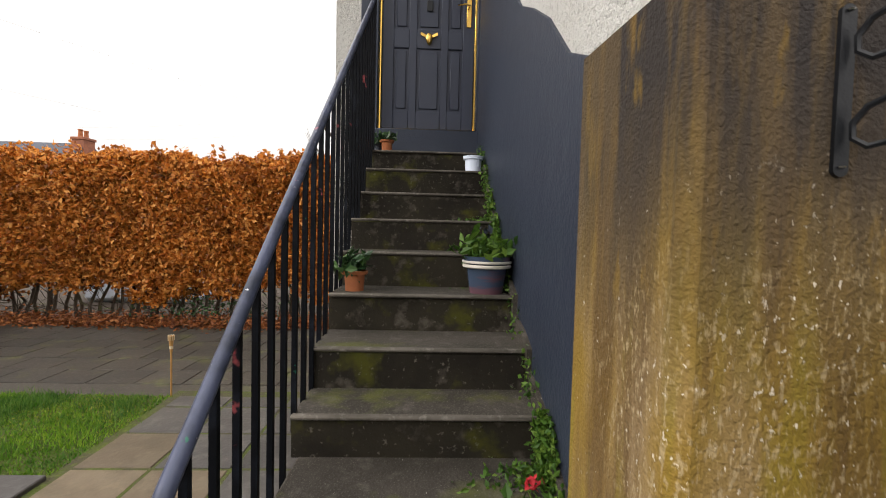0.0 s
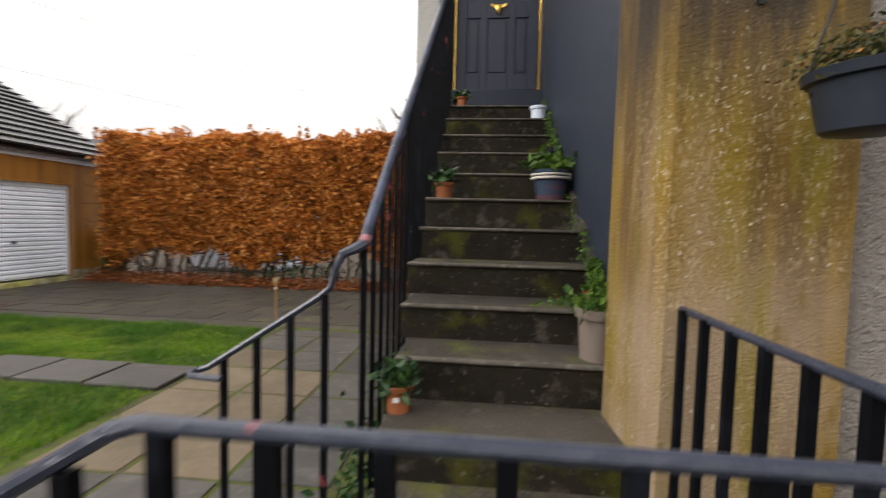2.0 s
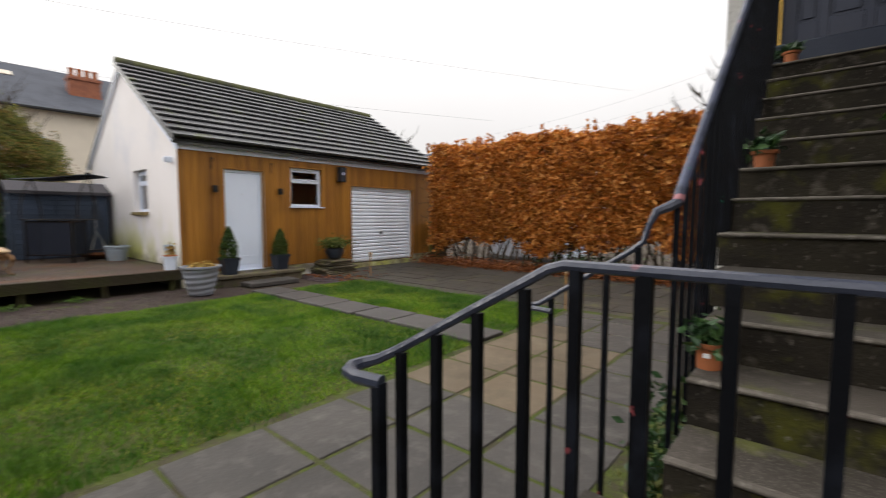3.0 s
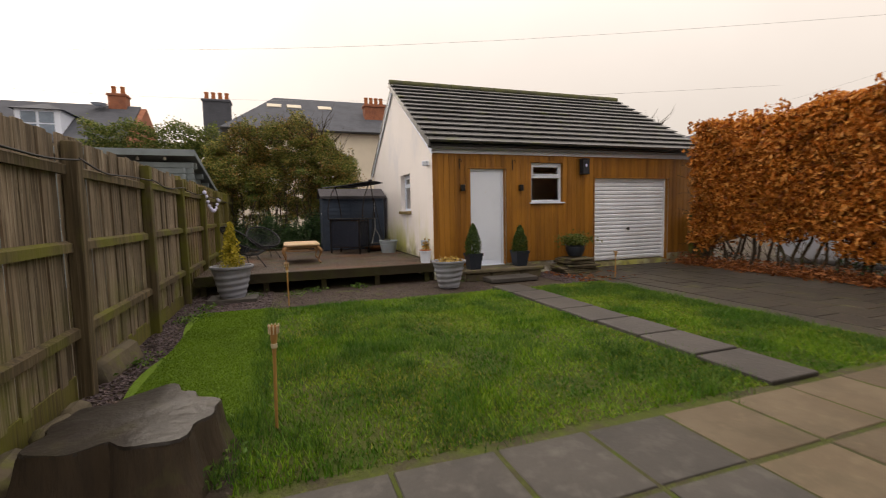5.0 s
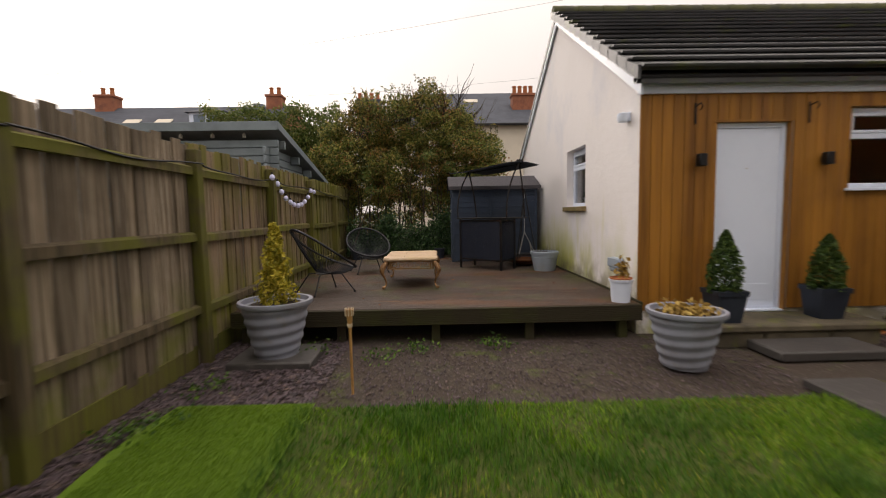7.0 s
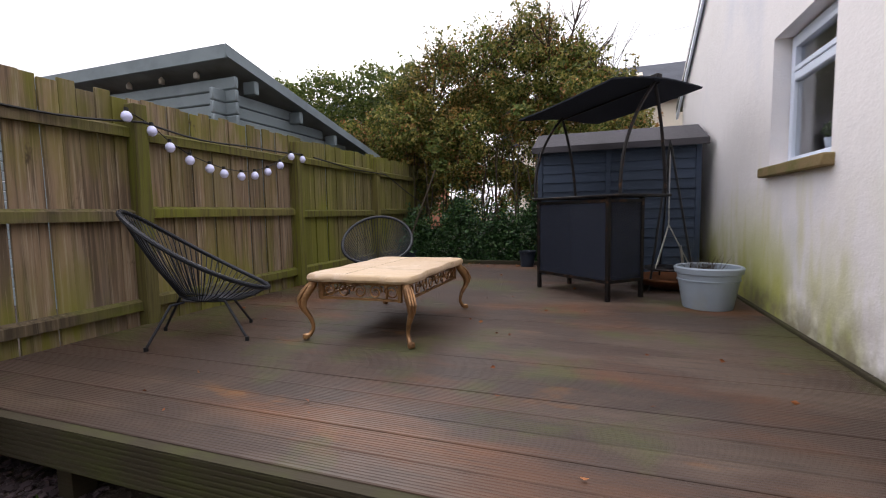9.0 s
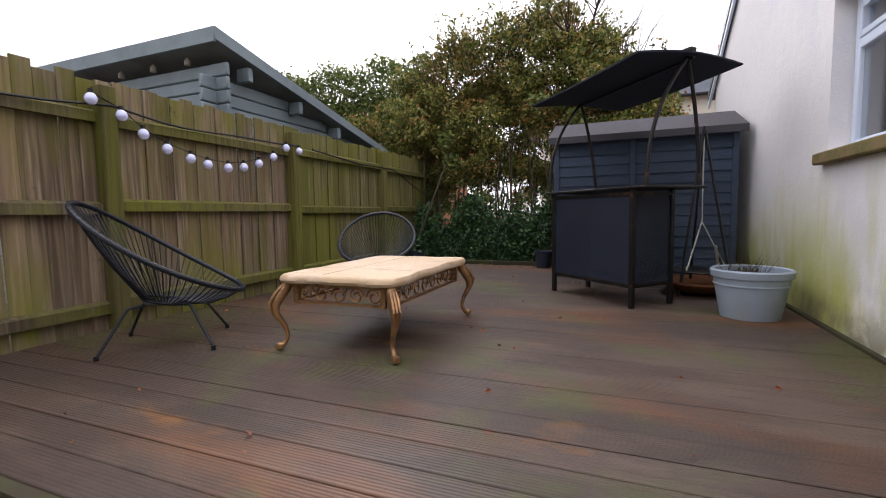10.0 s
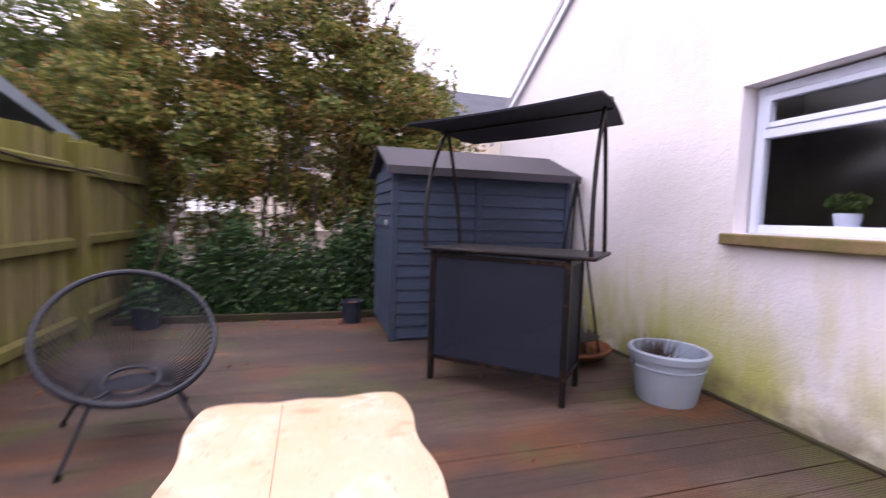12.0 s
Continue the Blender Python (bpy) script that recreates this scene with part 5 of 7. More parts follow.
run_pts = [(EX + 0.015, 0.91, RZ - 0.012), (EX, 0.5, RZ - 0.005), (EX, SY + 0.05, RZ), (EX - 0.015, SY + 0.012, RZ), (EX - 0.05, SY, RZ), (0.0, SY, RZ), (-0.335, SY, RZ), (-0.362, SY - 0.002, RZ - 0.008), (-0.395, SY - 0.006, RZ - 0.028),
           (-0.65, SY - 0.07, 1.065), (-0.69, SY - 0.085, 1.042), (-0.717, SY - 0.105, 1.032), (-0.722, SY - 0.13, 1.03), (-0.705, SY - 0.152, 1.03), (-0.67, SY - 0.160, 1.03), (-0.61, SY - 0.150, 1.03)]
flat = Shape().tube(run_pts, [0.0095] * (len(run_pts) - 6) + [0.0105, 0.0125, 0.0135, 0.0135, 0.013, 0.0135], 8)
part("handrail", flat, M_FLATRAIL, guard, "flat worn black handrail, tinted blue for reflected sky")
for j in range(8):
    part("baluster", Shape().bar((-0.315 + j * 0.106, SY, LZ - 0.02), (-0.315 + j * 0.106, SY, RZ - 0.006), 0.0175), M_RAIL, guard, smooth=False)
for j in range(7):
    part("baluster", Shape().bar((EX, 0.20 + j * 0.108, LZ - 0.02), (EX, 0.20 + j * 0.108, RZ - 0.008), 0.0175), M_RAIL, guard, smooth=False)
for x, dy_, zb, zt in ((-0.402, 0.009, 0.30, 1.205), (-0.487, 0.029, 0.30, 1.155), (-0.568, 0.049, 0.14, 1.105), (-0.642, 0.070, 0.14, 1.06)):
    part("baluster", Shape().bar((x, SY - dy_, zb), (x, SY - dy_, zt), 0.0175), M_RAIL, guard, smooth=False)
part("end_post", Shape().bar((-0.618, SY - 0.150, -0.02), (-0.618, SY - 0.150, 1.028), 0.021), M_RAIL, guard, smooth=False)

# hanging basket
hb = thing("basket_bracket", "black iron scroll bracket screwed to the stained wall", "bracket")
bx, by = 0.629, 0.892
plate = Shape().prism([(bx - 0.011 * math.cos(a), (2.210 if math.sin(a) > 0 else 2.000) + 0.011 * math.sin(a)) for a in [math.pi * (k + 0.5) / 6 for k in range(12)]], 1, by - 0.007, by)
part("plate", plate, M_BLACK, hb, "rounded black back plate")
for z0 in (2.150, 2.035):
    strap = [(0.052, 0.012), (0.040, -0.004), (0.022, -0.008), (0.009, 0.004), (0.008, 0.024), (0.020, 0.044), (0.05, 0.060), (0.10, 0.072), (0.17, 0.080 if z0 > 2.1 else 0.15)]
    part("arm", Shape().tube([(bx + 0.62 * o, by - 0.007 - o, z0 + h) for o, h in strap], [0.003] + [0.0045] * 8, 6), M_BLACK, hb)
for z0 in (2.00, 2.21):
    part("screw", Shape().lathe([(0, 0), (0.004, 0.001), (0.005, 0.003), (0, 0.004)], 8, (bx, by - 0.009, z0)), M_STEEL, hb)
HX, HY, HZ = 0.765, 0.705, 1.645
basket = thing("hanging_basket", "dark plastic hanging basket with withering plants", "hanging basket", at=pose(HX, HY, HZ, 2, -3, 20))
part("tub", Shape().lathe([(0, 0), (0.085, 0), (0.097, 0.008), (0.116, 0.105), (0.128, 0.108), (0.132, 0.128), (0.12, 0.132), (0.112, 0.10), (0, 0.10)], 28), M_DARKPOT, basket)
c = rng.normal(0, 1, (2200, 3)) * [0.054, 0.054, 0.026] + [0, 0, 0.15]
part("foliage", leaves("foliage", c, 0.0115, M_WITHER, rng), M_WITHER, basket)
c = rng.normal(0, 1, (160, 3)) * [0.055, 0.055, 0.022] + [0, 0, 0.155]
part("dry_foliage", leaves("dry_foliage", c, 0.012, M_BUSH_BROWN, rng), M_BUSH_BROWN, basket, kind="stuff")
for i in range(3):
    a = i * 2.1 + 0.4
    part("hanger", Shape().tube([(0.122 * math.cos(a), 0.122 * math.sin(a), 0.128), (0.0, 0.0, 0.60)], 0.003, 5), M_CABLE, basket)

# ---- pots on the stair ----
def round_pot(name, x, y, z, rt, rb, h, material, leaf, leaf_mat, label, n=220, spread=(1, 1, 0.6), up=0.5, extra=None):
    t = thing(name, label, "potted plant" if n else "pot", at=pose(x, y, z))
    part("pot", Shape().lathe(pot_profile(rt, rb, h, h * 0.14, 0.008), 24), material, t)
    if n:
        c = rng.normal(0, 0.6, (n, 3)) * [rt * spread[0], rt * spread[1], rt * spread[2]] + [0, 0, h + rt * up]
        part("foliage", leaves("foliage", c, leaf, leaf_mat, rng), leaf_mat, t)
    return t


z5, y5 = tread(5)
round_pot("potted_ivy", SX0 + 0.085, y5 + 0.11, z5, 0.062, 0.045, 0.10, M_TERRA, 0.045, M_IVY, "small terracotta pot with dark ivy on a step", 90, (1.1, 1.1, 0.7))
bp = round_pot("blue_flowerpot", SX1 - 0.125, y5 + 0.125, z5, 0.118, 0.085, 0.185, M_BLUEPOT, 0.042, M_CREEPER, "blue glazed pot with cream rim band and pansy leaves", 260, (1.0, 1.0, 0.45), 0.3)
part("rim_band", Shape().lathe([(0.119, 0.128), (0.123, 0.132), (0.123, 0.140), (0.1195, 0.144)], 28), M_CREAM, bp, "cream patterned band")
part("rim_band", Shape().lathe([(0.1215, 0.150), (0.125, 0.153), (0.125, 0.160), (0.122, 0.163)], 28), M_CREAM, bp)
part("flower", leaves("flower", rng.normal(0, 1, (10, 3)) * [0.02, 0.02, 0.02] + [-0.02, 0, 0.30], 0.03, M_DARKPOT, rng), M_DARKPOT, bp, "dark blue pansy flower")
z1, y1 = tread(1)
round_pot("white_pot", SX1 - 0.09, y1 + 0.12, z1, 0.075, 0.058, 0.125, M_WHITE, 0.03, M_IVY, "empty white pot on an upper step", 0)
z0, y0 = tread(0)
round_pot("potted_succulent", SX0 + 0.1, y0 + 0.07, z0, 0.055, 0.042, 0.09, M_TERRA, 0.04, M_IVY, "small terracotta pot with a green plant by the front door", 70)
round_pot("potted_plant", SX0 + 0.02, y0 + 0.2, z0, 0.055, 0.04, 0.08, M_DARKPOT, 0.045, M_IVY, "small dark pot with trailing green leaves by the front door", 90, (1.3, 1.3, 0.9))
z9, y9 = tread(9)
round_pot("beige_pot", SX1 - 0.095, y9 + 0.10, z9, 0.085, 0.062, 0.19, M_BEIGE, 0.03, M_CREEPER, "beige pot with creeper spilling over on a step", 160, (1.0, 1.0, 0.5), 0.2)
z10, y10 = tread(10)
ib = round_pot("potted_ivy", SX0 + 0.07, y10 + 0.155, z10, 0.050, 0.038, 0.092, M_TERRA, 0.030, M_IVY, "labelled terracotta pot with trailing ivy on a low step", 170, (1.1, 1.1, 1.0), 0.6)
part("label", Shape().box((-0.010, -0.0485, 0.045), (0.012, -0.0445, 0.060)), M_LABEL, ib)

# creeper along the stair wall, ivy at the foot
cp = []
for k in range(1, 11):
    z, y = tread(k)
    n = {1: 120, 2: 150, 3: 260, 4: 420, 5: 260, 6: 40, 7: 60, 8: 900, 9: 650, 10: 260}[k]
    rise_ = tread(k - 1)[0] - z
    up = rng.beta(1.2, 1.6, n) * (rise_ + 0.05)
    p = np.stack([SX1 - 0.004 - np.abs(rng.normal(0, 0.022, n)), tread(k - 1)[1] - 0.02 - rng.beta(1.2, 2.5, n) * (GO + 0.02) * (1 - 0.5 * up / rise_), z + up], 1)
    cp.append(p)
    spread = {3: 90, 4: 60, 8: 260, 5: 40}.get(k, 0)  # runs out over the tread
    if spread:
        r_ = rng.exponential(0.07, spread)
        cp.append(np.stack([SX1 - 0.03 - r_, y + GO - 0.02 - rng.uniform(0.0, 0.16, spread) * (k == 8) - rng.exponential(0.02, spread), z + np.abs(rng.normal(0, 0.02, spread)) * np.exp(-r_ * 4)], 1))
tagged(new("creeper", leaves("creeper", np.concatenate(cp), 0.019, M_CREEPER, rng)), "bright green creeper growing along the stair wall", "creeper", kind="stuff")
tagged(new("creeper_flowers", leaves("creeper_flowers", rng.normal(0, 1, (14, 3)) * [0.012, 0.012, 0.012] + [SX1 - 0.1, tread(8)[1] + 0.05, tread(8)[0] + 0.05], 0.02, M_RED, rng)), "small red flower among green creeper", "flower", kind="stuff")
iv = rng.normal(0, 1, (520, 3)) * [0.04, 0.09, 0.17] + [SX0 - 0.07, 1.16, 0.36]
iv = iv[iv[:, 2] > 0]
tagged(new("ivy_clump", leaves("ivy_clump", iv, 0.028, M_IVY, rng)), "ivy climbing beside the stair foot", "ivy", kind="stuff")
iv = rng.normal(0, 1, (160, 3)) * [0.04, 0.06, 0.12] + [SX0 - 0.08, 1.05, 0.30]
tagged(new("yellow_ivy", leaves("yellow_ivy", iv, 0.024, M_BUSH_LIGHT, rng)), "yellow-green variegated leaves beside the stair foot", "ivy", kind="stuff")


# ---- deck ----
DX0, DX1, DZ = -8.86, -14.35, 0.34
deck = thing("deck", "raised brown grooved timber deck, damp and stained", "deck", kind="structure")
w = 0.140
prof = [(0, -0.028), (0, -0.003), (0.004, 0.0)]
for i in range(9):
    x = 0.010 + i * 0.0138
    prof += [(x, 0.0), (x + 0.0025, -0.0018), (x + 0.0055, -0.0018), (x + 0.008, 0.0)]
prof += [(w - 0.004, 0.0), (w, -0.003), (w, -0.028)]
brd = Shape().prism(prof, 1, -1.80, GY0 - 0.035).mesh("deck_board", M_DECK, False)
x = DX0 - w
while x > DX1:
    o = part("deck_board", brd, M_DECK, deck)
    o.location = (x, 0, DZ + rnd.uniform(-0.0015, 0.0015))
    x -= w + 0.005
fb = [(DX0, DZ - 0.006), (DX0, 0.17)]
for k in range(8):
    z = 0.172 + k * 0.0202
    fb += [(DX0 + 0.045, z), (DX0 + 0.045, z + 0.012), (DX0 + 0.039, z + 0.0145), (DX0 + 0.039, z + 0.018)]
fb += [(DX0 + 0.045, DZ - 0.006)]
part("front_beam", Shape().prism(fb[::-1], 1, -1.82, GY0 - 0.03), M_FASCIA, deck, "mossy grooved front edge board", smooth=False)
for y in (-1.7, -0.7, 0.3, 1.3, 2.3):
    part("joist", Shape().box((DX1, y - 0.025, 0.17), (DX0 - 0.002, y + 0.025, 0.310)), M_FASCIA, deck)
    part("deck_post", Shape().box((DX0 - 0.12, y - 0.045, -0.04), (DX0 - 0.03, y + 0.045, 0.17)), M_FASCIA, deck)
part("back_edge", Shape().box((DX1 - 0.05, -1.82, 0.0), (DX1, GY0 - 0.03, DZ + 0.04), 0.006), M_FASCIA, deck)
part("wall_edge", Shape().box((DX1, GY0 - 0.035, DZ - 0.02), (DX0, GY0 - 0.002, DZ + 0.018), 0.004), M_FASCIA, deck)
dl = np.stack([rng.uniform(-14.2, -9.0, 60), rng.uniform(-1.6, 2.3, 60), np.full(60, DZ + 0.01)], 1)
dl = np.concatenate([dl, np.stack([rng.normal(-14.0, 0.15, 90), rng.uniform(-1.6, 1.0, 90), np.full(90, DZ + 0.012)], 1)])
tagged(new("deck_leaves", leaves("deck_leaves", dl, 0.022, M_LITTER, rng, 0.9)), "a few fallen leaves on the deck", "leaves", kind="stuff")


# ---- fence ----
FY = -1.88
fence = thing("fence", "weathered closeboard timber fence with green algae", "fence")
posts = [-0.9, -2.73, -4.56, -6.50, -8.34, -10.15, -11.95, -13.82, -15.67]
pm = Shape().box((-0.05, 0, -0.1), (0.05, 0.10, 1.94), 0.006).mesh("post", M_TIMBER_GREEN, False)
pn = Shape().box((-0.05, 0, -0.1), (0.05, 0.10, 1.94), 0.006).mesh("post", M_POST, False)
for x in posts:
    o = part("post", pm if x < -9 else pn, M_TIMBER_GREEN if x < -9 else M_POST, fence)
    o.location = (x, FY, rnd.uniform(-0.015, 0.015))
    o.rotation_euler = (radians(rnd.uniform(-0.6, 0.6)), radians(rnd.uniform(-0.7, 0.7)), 0)
rails = {}
for a, b in zip(posts, posts[1:]):
    for z in (1.735, 1.15, 0.49):
        key = (round(a - b, 2), a > -9)
        rm = M_POST if a > -9 else M_TIMBER_GREEN
        if key not in rails:
            rails[key] = Shape().prism([(0.0, -0.04), (0.045, -0.04), (0.045, 0.025), (0.0, 0.045)], 0, -(a - b) + 0.052, -0.052).mesh("rail", rm, False)
        o = part("rail", rails[key], rm, fence)
        o.location = (a, FY + 0.008, z + rnd.uniform(-0.012, 0.012))
for a, b in zip(posts, posts[1:]):
    part("gravel_board", Shape().box((b + 0.052, FY - 0.03, -0.06), (a - 0.052, FY + 0.002, 0.16), 0.004), M_TIMBER_GREEN, fence)
bms = [Shape().box((0, -0.018, 0.13), (wd, 0, h), 0.002).mesh("slat", M_TIMBER, False) for wd, h in ((0.118, 1.995), (0.124, 1.98), (0.112, 2.005), (0.12, 1.99))]
patchy = [Shape().box((0, -0.018, 0.13), (wd, 0, h), 0.002).mesh("slat", M_TIMBER_PATCHY, False) for wd, h in ((0.104, 1.995), (0.110, 1.98), (0.100, 2.005), (0.107, 1.99))]
algae = [Shape().box((0, -0.018, 0.13), (wd, 0, h), 0.002).mesh("slat", M_TIMBER_ALGAE, False) for wd, h in ((0.118, 1.995), (0.124, 1.98), (0.112, 2.005), (0.12, 1.99))]
x = -0.8
k_ = 0
while x > -15.6:
    k_ += 1
    kind_, tone = (bms, M_TIMBER) if x > -8.3 else (patchy, M_TIMBER_PATCHY) if x > -11.9 else (algae, M_TIMBER_ALGAE)
    o = part("slat", kind_[rnd.randrange(4)], tone, fence)
    gap = rnd.choice((-0.006, -0.004, -0.002, 0.000, 0.007)) if x < -8.3 else rnd.choice((0.004, 0.007, 0.010, 0.015))
    x -= (0.107 if tone is M_TIMBER_PATCHY else 0.118) + gap
    o.location = (x, FY + 0.004 - (0.014 if k_ % 2 else 0.012 if rnd.random() < 0.3 else 0), rnd.uniform(-0.02, 0.012))
    o.rotation_euler = (0, radians(rnd.uniform(-0.35, 0.35)), 0)
cab = Shape()
for a, b in zip(posts[1:], posts[2:7]):
    p = []
    for i in range(11):
        t = i / 10
        p.append((a + (b - a) * t, FY + 0.115 - 0.055 * math.sin(math.pi * t), 1.80 - 0.035 * math.sin(math.pi * t) + 0.012 * math.sin(9 * t + a)))
    cab.tube(p, 0.008, 6)
solid("cable", cab, M_CABLE, "black cable slung along the top of the fence", "cable")
cab = Shape().tube([(-12.2, FY + 0.11, 1.78), (-13.2, FY + 0.06, 1.73), (-14.0, FY + 0.12, 1.72), (-14.1, FY + 0.12, 1.70), (-14.8, FY + 0.1, 1.50), (-15.7, FY + 0.15, 1.22)], 0.009, 6)
solid("cable", cab, M_CABLE, "black cable drooping to the fence corner", "cable")
lights = thing("bulb_string", "string of white globe bulbs on the fence", "string lights")
sx = [-10.03, -10.21, -10.35, -10.52, -10.71, -10.86, -11.06, -11.23, -11.41, -11.60, -11.78, -11.97]
sz = [1.82, 1.75, 1.65, 1.57, 1.52, 1.49, 1.48, 1.50, 1.55, 1.63, 1.74, 1.73]
part("wire", Shape().tube([(x, FY + 0.115, z + 0.05) for x, z in zip(sx, sz)], 0.004, 5), M_CABLE, lights)
for x, z in zip(sx, sz):
    b = part("bulb", Shape().lathe([(0, -0.036), (0.019, -0.031), (0.034, -0.010), (0.036, 0.004), (0.029, 0.026), (0.014, 0.040), (0.0, 0.044)], 16, (x, FY + 0.12, z)), M_BULB, lights)
    part("cap", Shape().lathe([(0, 0.04), (0.016, 0.04), (0.014, 0.065), (0, 0.066)], 10, (x, FY + 0.12, z)), M_CABLE, b)


# ---- shed ----
shed = thing("garden_shed", "blue-grey shiplap garden shed with grey felt roof", "shed")
HX0, HY0, HY1, HB = -13.27, 0.65, 2.38, -14.33
part("core", Shape().box((HB, HY0 + 0.03, DZ), (HX0 - 0.02, HY1, 1.84)).prism([(HB, 1.83), (HX0 - 0.02, 1.83), ((HB + HX0) / 2, 2.05)], 1, HY0 + 0.03, HY1), M_SHED, shed)
lap = Shape().prism([(0.0, 0.0), (0.026, 0.004), (0.012, 0.112), (0.0, 0.112)], 1, HY0, HY1).mesh("board", M_SHED, False)
laps = Shape().prism([(HY0 * 0, 0.0), (-0.026, 0.004), (-0.012, 0.112), (0.0, 0.112)], 0, HB, HX0).mesh("board", M_SHED, False)
for i in range(14):
    o = part("board", lap, M_SHED, shed)
    o.location = (HX0 - 0.02, 0, DZ + 0.02 + i * 0.108)
    o = part("board", laps, M_SHED, shed)
    o.location = (0, HY0 + 0.03, DZ + 0.02 + i * 0.108)
for y in (HY0 - 0.005, (HY0 + HY1) / 2 - 0.1, HY1 - 0.05):
    part("corner_trim", Shape().box((HX0 - 0.01, y, DZ), (HX0 + 0.018, y + 0.055, 1.84), 0.004), M_SHED, shed)
mx = (HB + HX0) / 2
fr = Shape()
fr.prism([(HX0 + 0.09, 1.83), (HX0 + 0.09, 1.86), (mx, 2.10), (HB - 0.08, 1.86), (HB - 0.08, 1.83), (mx, 2.07)], 1, HY0 - 0.06, HY1 + 0.06)
part("felt_roof", fr, M_FELT, shed, smooth=False)
part("felt_edge", Shape().box((HX0 + 0.085, HY0 - 0.06, 1.79), (HX0 + 0.097, HY1 + 0.06, 1.862), 0.002), M_FELT, shed)
part("latch", Shape().box((HX0 - 0.25, HY0 - 0.02, 1.35), (HX0 - 0.22, HY0 + 0.0, 1.40), 0.004), M_STEEL, shed)

# ---- garden bar ----
A, B = Vector((-12.34, 0.775, 0)), Vector((-11.72, 1.415, 0))
L = (B - A).length
ang = math.degrees(math.atan2(B.y - A.y, B.x - A.x))
bar = thing("garden_bar", "black metal garden bar with mesh sides and fabric canopy", "garden bar", at=pose(A.x, A.y, DZ, 0, 0, ang))
D, BH = 0.40, 0.88
legm = Shape().box((-0.018, -0.018, 0), (0.018, 0.018, BH), 0.004).mesh("leg", M_RUSTY, False)
for x, y in ((0, 0), (L, 0), (0, D), (L, D)):
    o = part("leg", legm, M_RUSTY, bar)
    o.location = (x, y, 0)
for z in (0.165, BH - 0.03):
    for p, q in (((0, 0), (L, 0)), ((0, D), (L, D)), ((0, 0), (0, D)), ((L, 0), (L, D))):
        part("frame_bar", Shape().bar((*p, z), (*q, z), 0.026), M_RUSTY, bar, smooth=False)
part("front_panel", Shape().box((0.018, -0.006, 0.17), (L - 0.018, 0.006, BH - 0.03)), M_MESH, bar, "black woven mesh panel")
part("side_panel", Shape().box((L - 0.006, 0.018, 0.17), (L + 0.006, D - 0.018, BH - 0.03)), M_MESH, bar)
part("side_panel", Shape().box((-0.006, 0.018, 0.17), (0.006, D - 0.018, BH - 0.03)), M_MESH, bar)
part("counter_top", Shape().box((-0.05, -0.05, BH), (L + 0.16, D + 0.18, BH + 0.022), 0.006), M_RUSTY, bar, "worn black steel counter top")
CV = 0.42
TL, TR = Vector((-0.14, CV, 1.74)), Vector((L + 0.09, CV, 1.82))
for nm, x, y0_, y1_, T in (("arch", -0.06, 0.0, D + 0.14, TL), ("arch", L + 0.12, 0.0, D + 0.14, TR)):
    for yb in (y0_, y1_):
        p = []
        for i in range(11):
            t = i / 10
            p.append((x + (T.x - x) * t, yb + (T.y - yb) * t ** 2.2 , BH + 0.01 + (T.z - BH) * t))
        part(nm, Shape().tube(p, 0.014, 8), M_RUSTY, bar)
cn = Shape()
nu, nv = 14, 9
for s in (0, 1):
    for i in range(nu + 1):
        for j in range(nv + 1):
            u, v = i / nu, j / nv
            x = TL.x - 0.08 + (TR.x - TL.x + 0.14) * u
            z = TL.z + (TR.z - TL.z) * (x - TL.x) / (TR.x - TL.x) + 0.03 - 0.045 * (2 * abs(v - 0.5)) ** 1.6 + 0.05 * (v - 0.5) - 0.014 * math.sin(u * math.pi) - 0.012 * s
            cn.v.append((x + (0.07 if u == 0 and v in (0, 1) else 0), CV - 0.56 + 1.10 * v, z))
N = (nu + 1) * (nv + 1)
for i in range(nu):
    for j in range(nv):
        p = i * (nv + 1) + j
        cn.f += [(p, p + nv + 1, p + nv + 2, p + 1), (N + p, N + p + 1, N + p + nv + 2, N + p + nv + 1)]
for i in range(nu):
    for j in (0, nv):
        p = i * (nv + 1) + j
        cn.f.append((p, p + nv + 1, N + p + nv + 1, N + p))
for j in range(nv):
    for i in (0, nu):
        p = i * (nv + 1) + j
        cn.f.append((p, p + 1, N + p + 1, N + p))
part("canopy", cn, M_FABRIC, bar, "black fabric canopy sagging to one side")
part("canopy_rib", Shape().tube([(TL.x - 0.05, CV, TL.z - 0.01), (TR.x + 0.05, CV, TR.z - 0.005)], 0.009, 6), M_RUSTY, bar)
part("clamp", Shape().box((TR.x - 0.04, CV - 0.03, TR.z + 0.03), (TR.x + 0.05, CV + 0.03, TR.z + 0.07), 0.006), M_RUSTY, bar)

# tripod fire bowl behind the bar
fp = thing("fire_pit", "black tripod with chains and a rusted round fire bowl", "fire pit", at=pose(-12.55, 1.98, DZ))
for a in (70, 190, 310):
    part("tripod_leg", Shape().tube([(0.30 * math.cos(radians(a)), 0.24 * math.sin(radians(a)), 0), (0, 0, 1.42)], 0.011, 6), M_BLACK, fp)
for a in (80, 200, 320):
    part("chain", Shape().tube([(0, 0, 1.38), (0.0, 0.0, 0.62), (0.2 * math.cos(radians(a)), 0.2 * math.sin(radians(a)), 0.2)], 0.006, 5), M_STEEL, fp)
part("grill", Shape().lathe([(0, 0.19), (0.22, 0.19), (0.235, 0.2), (0.22, 0.21), (0, 0.205)], 24), M_RUSTY, fp)
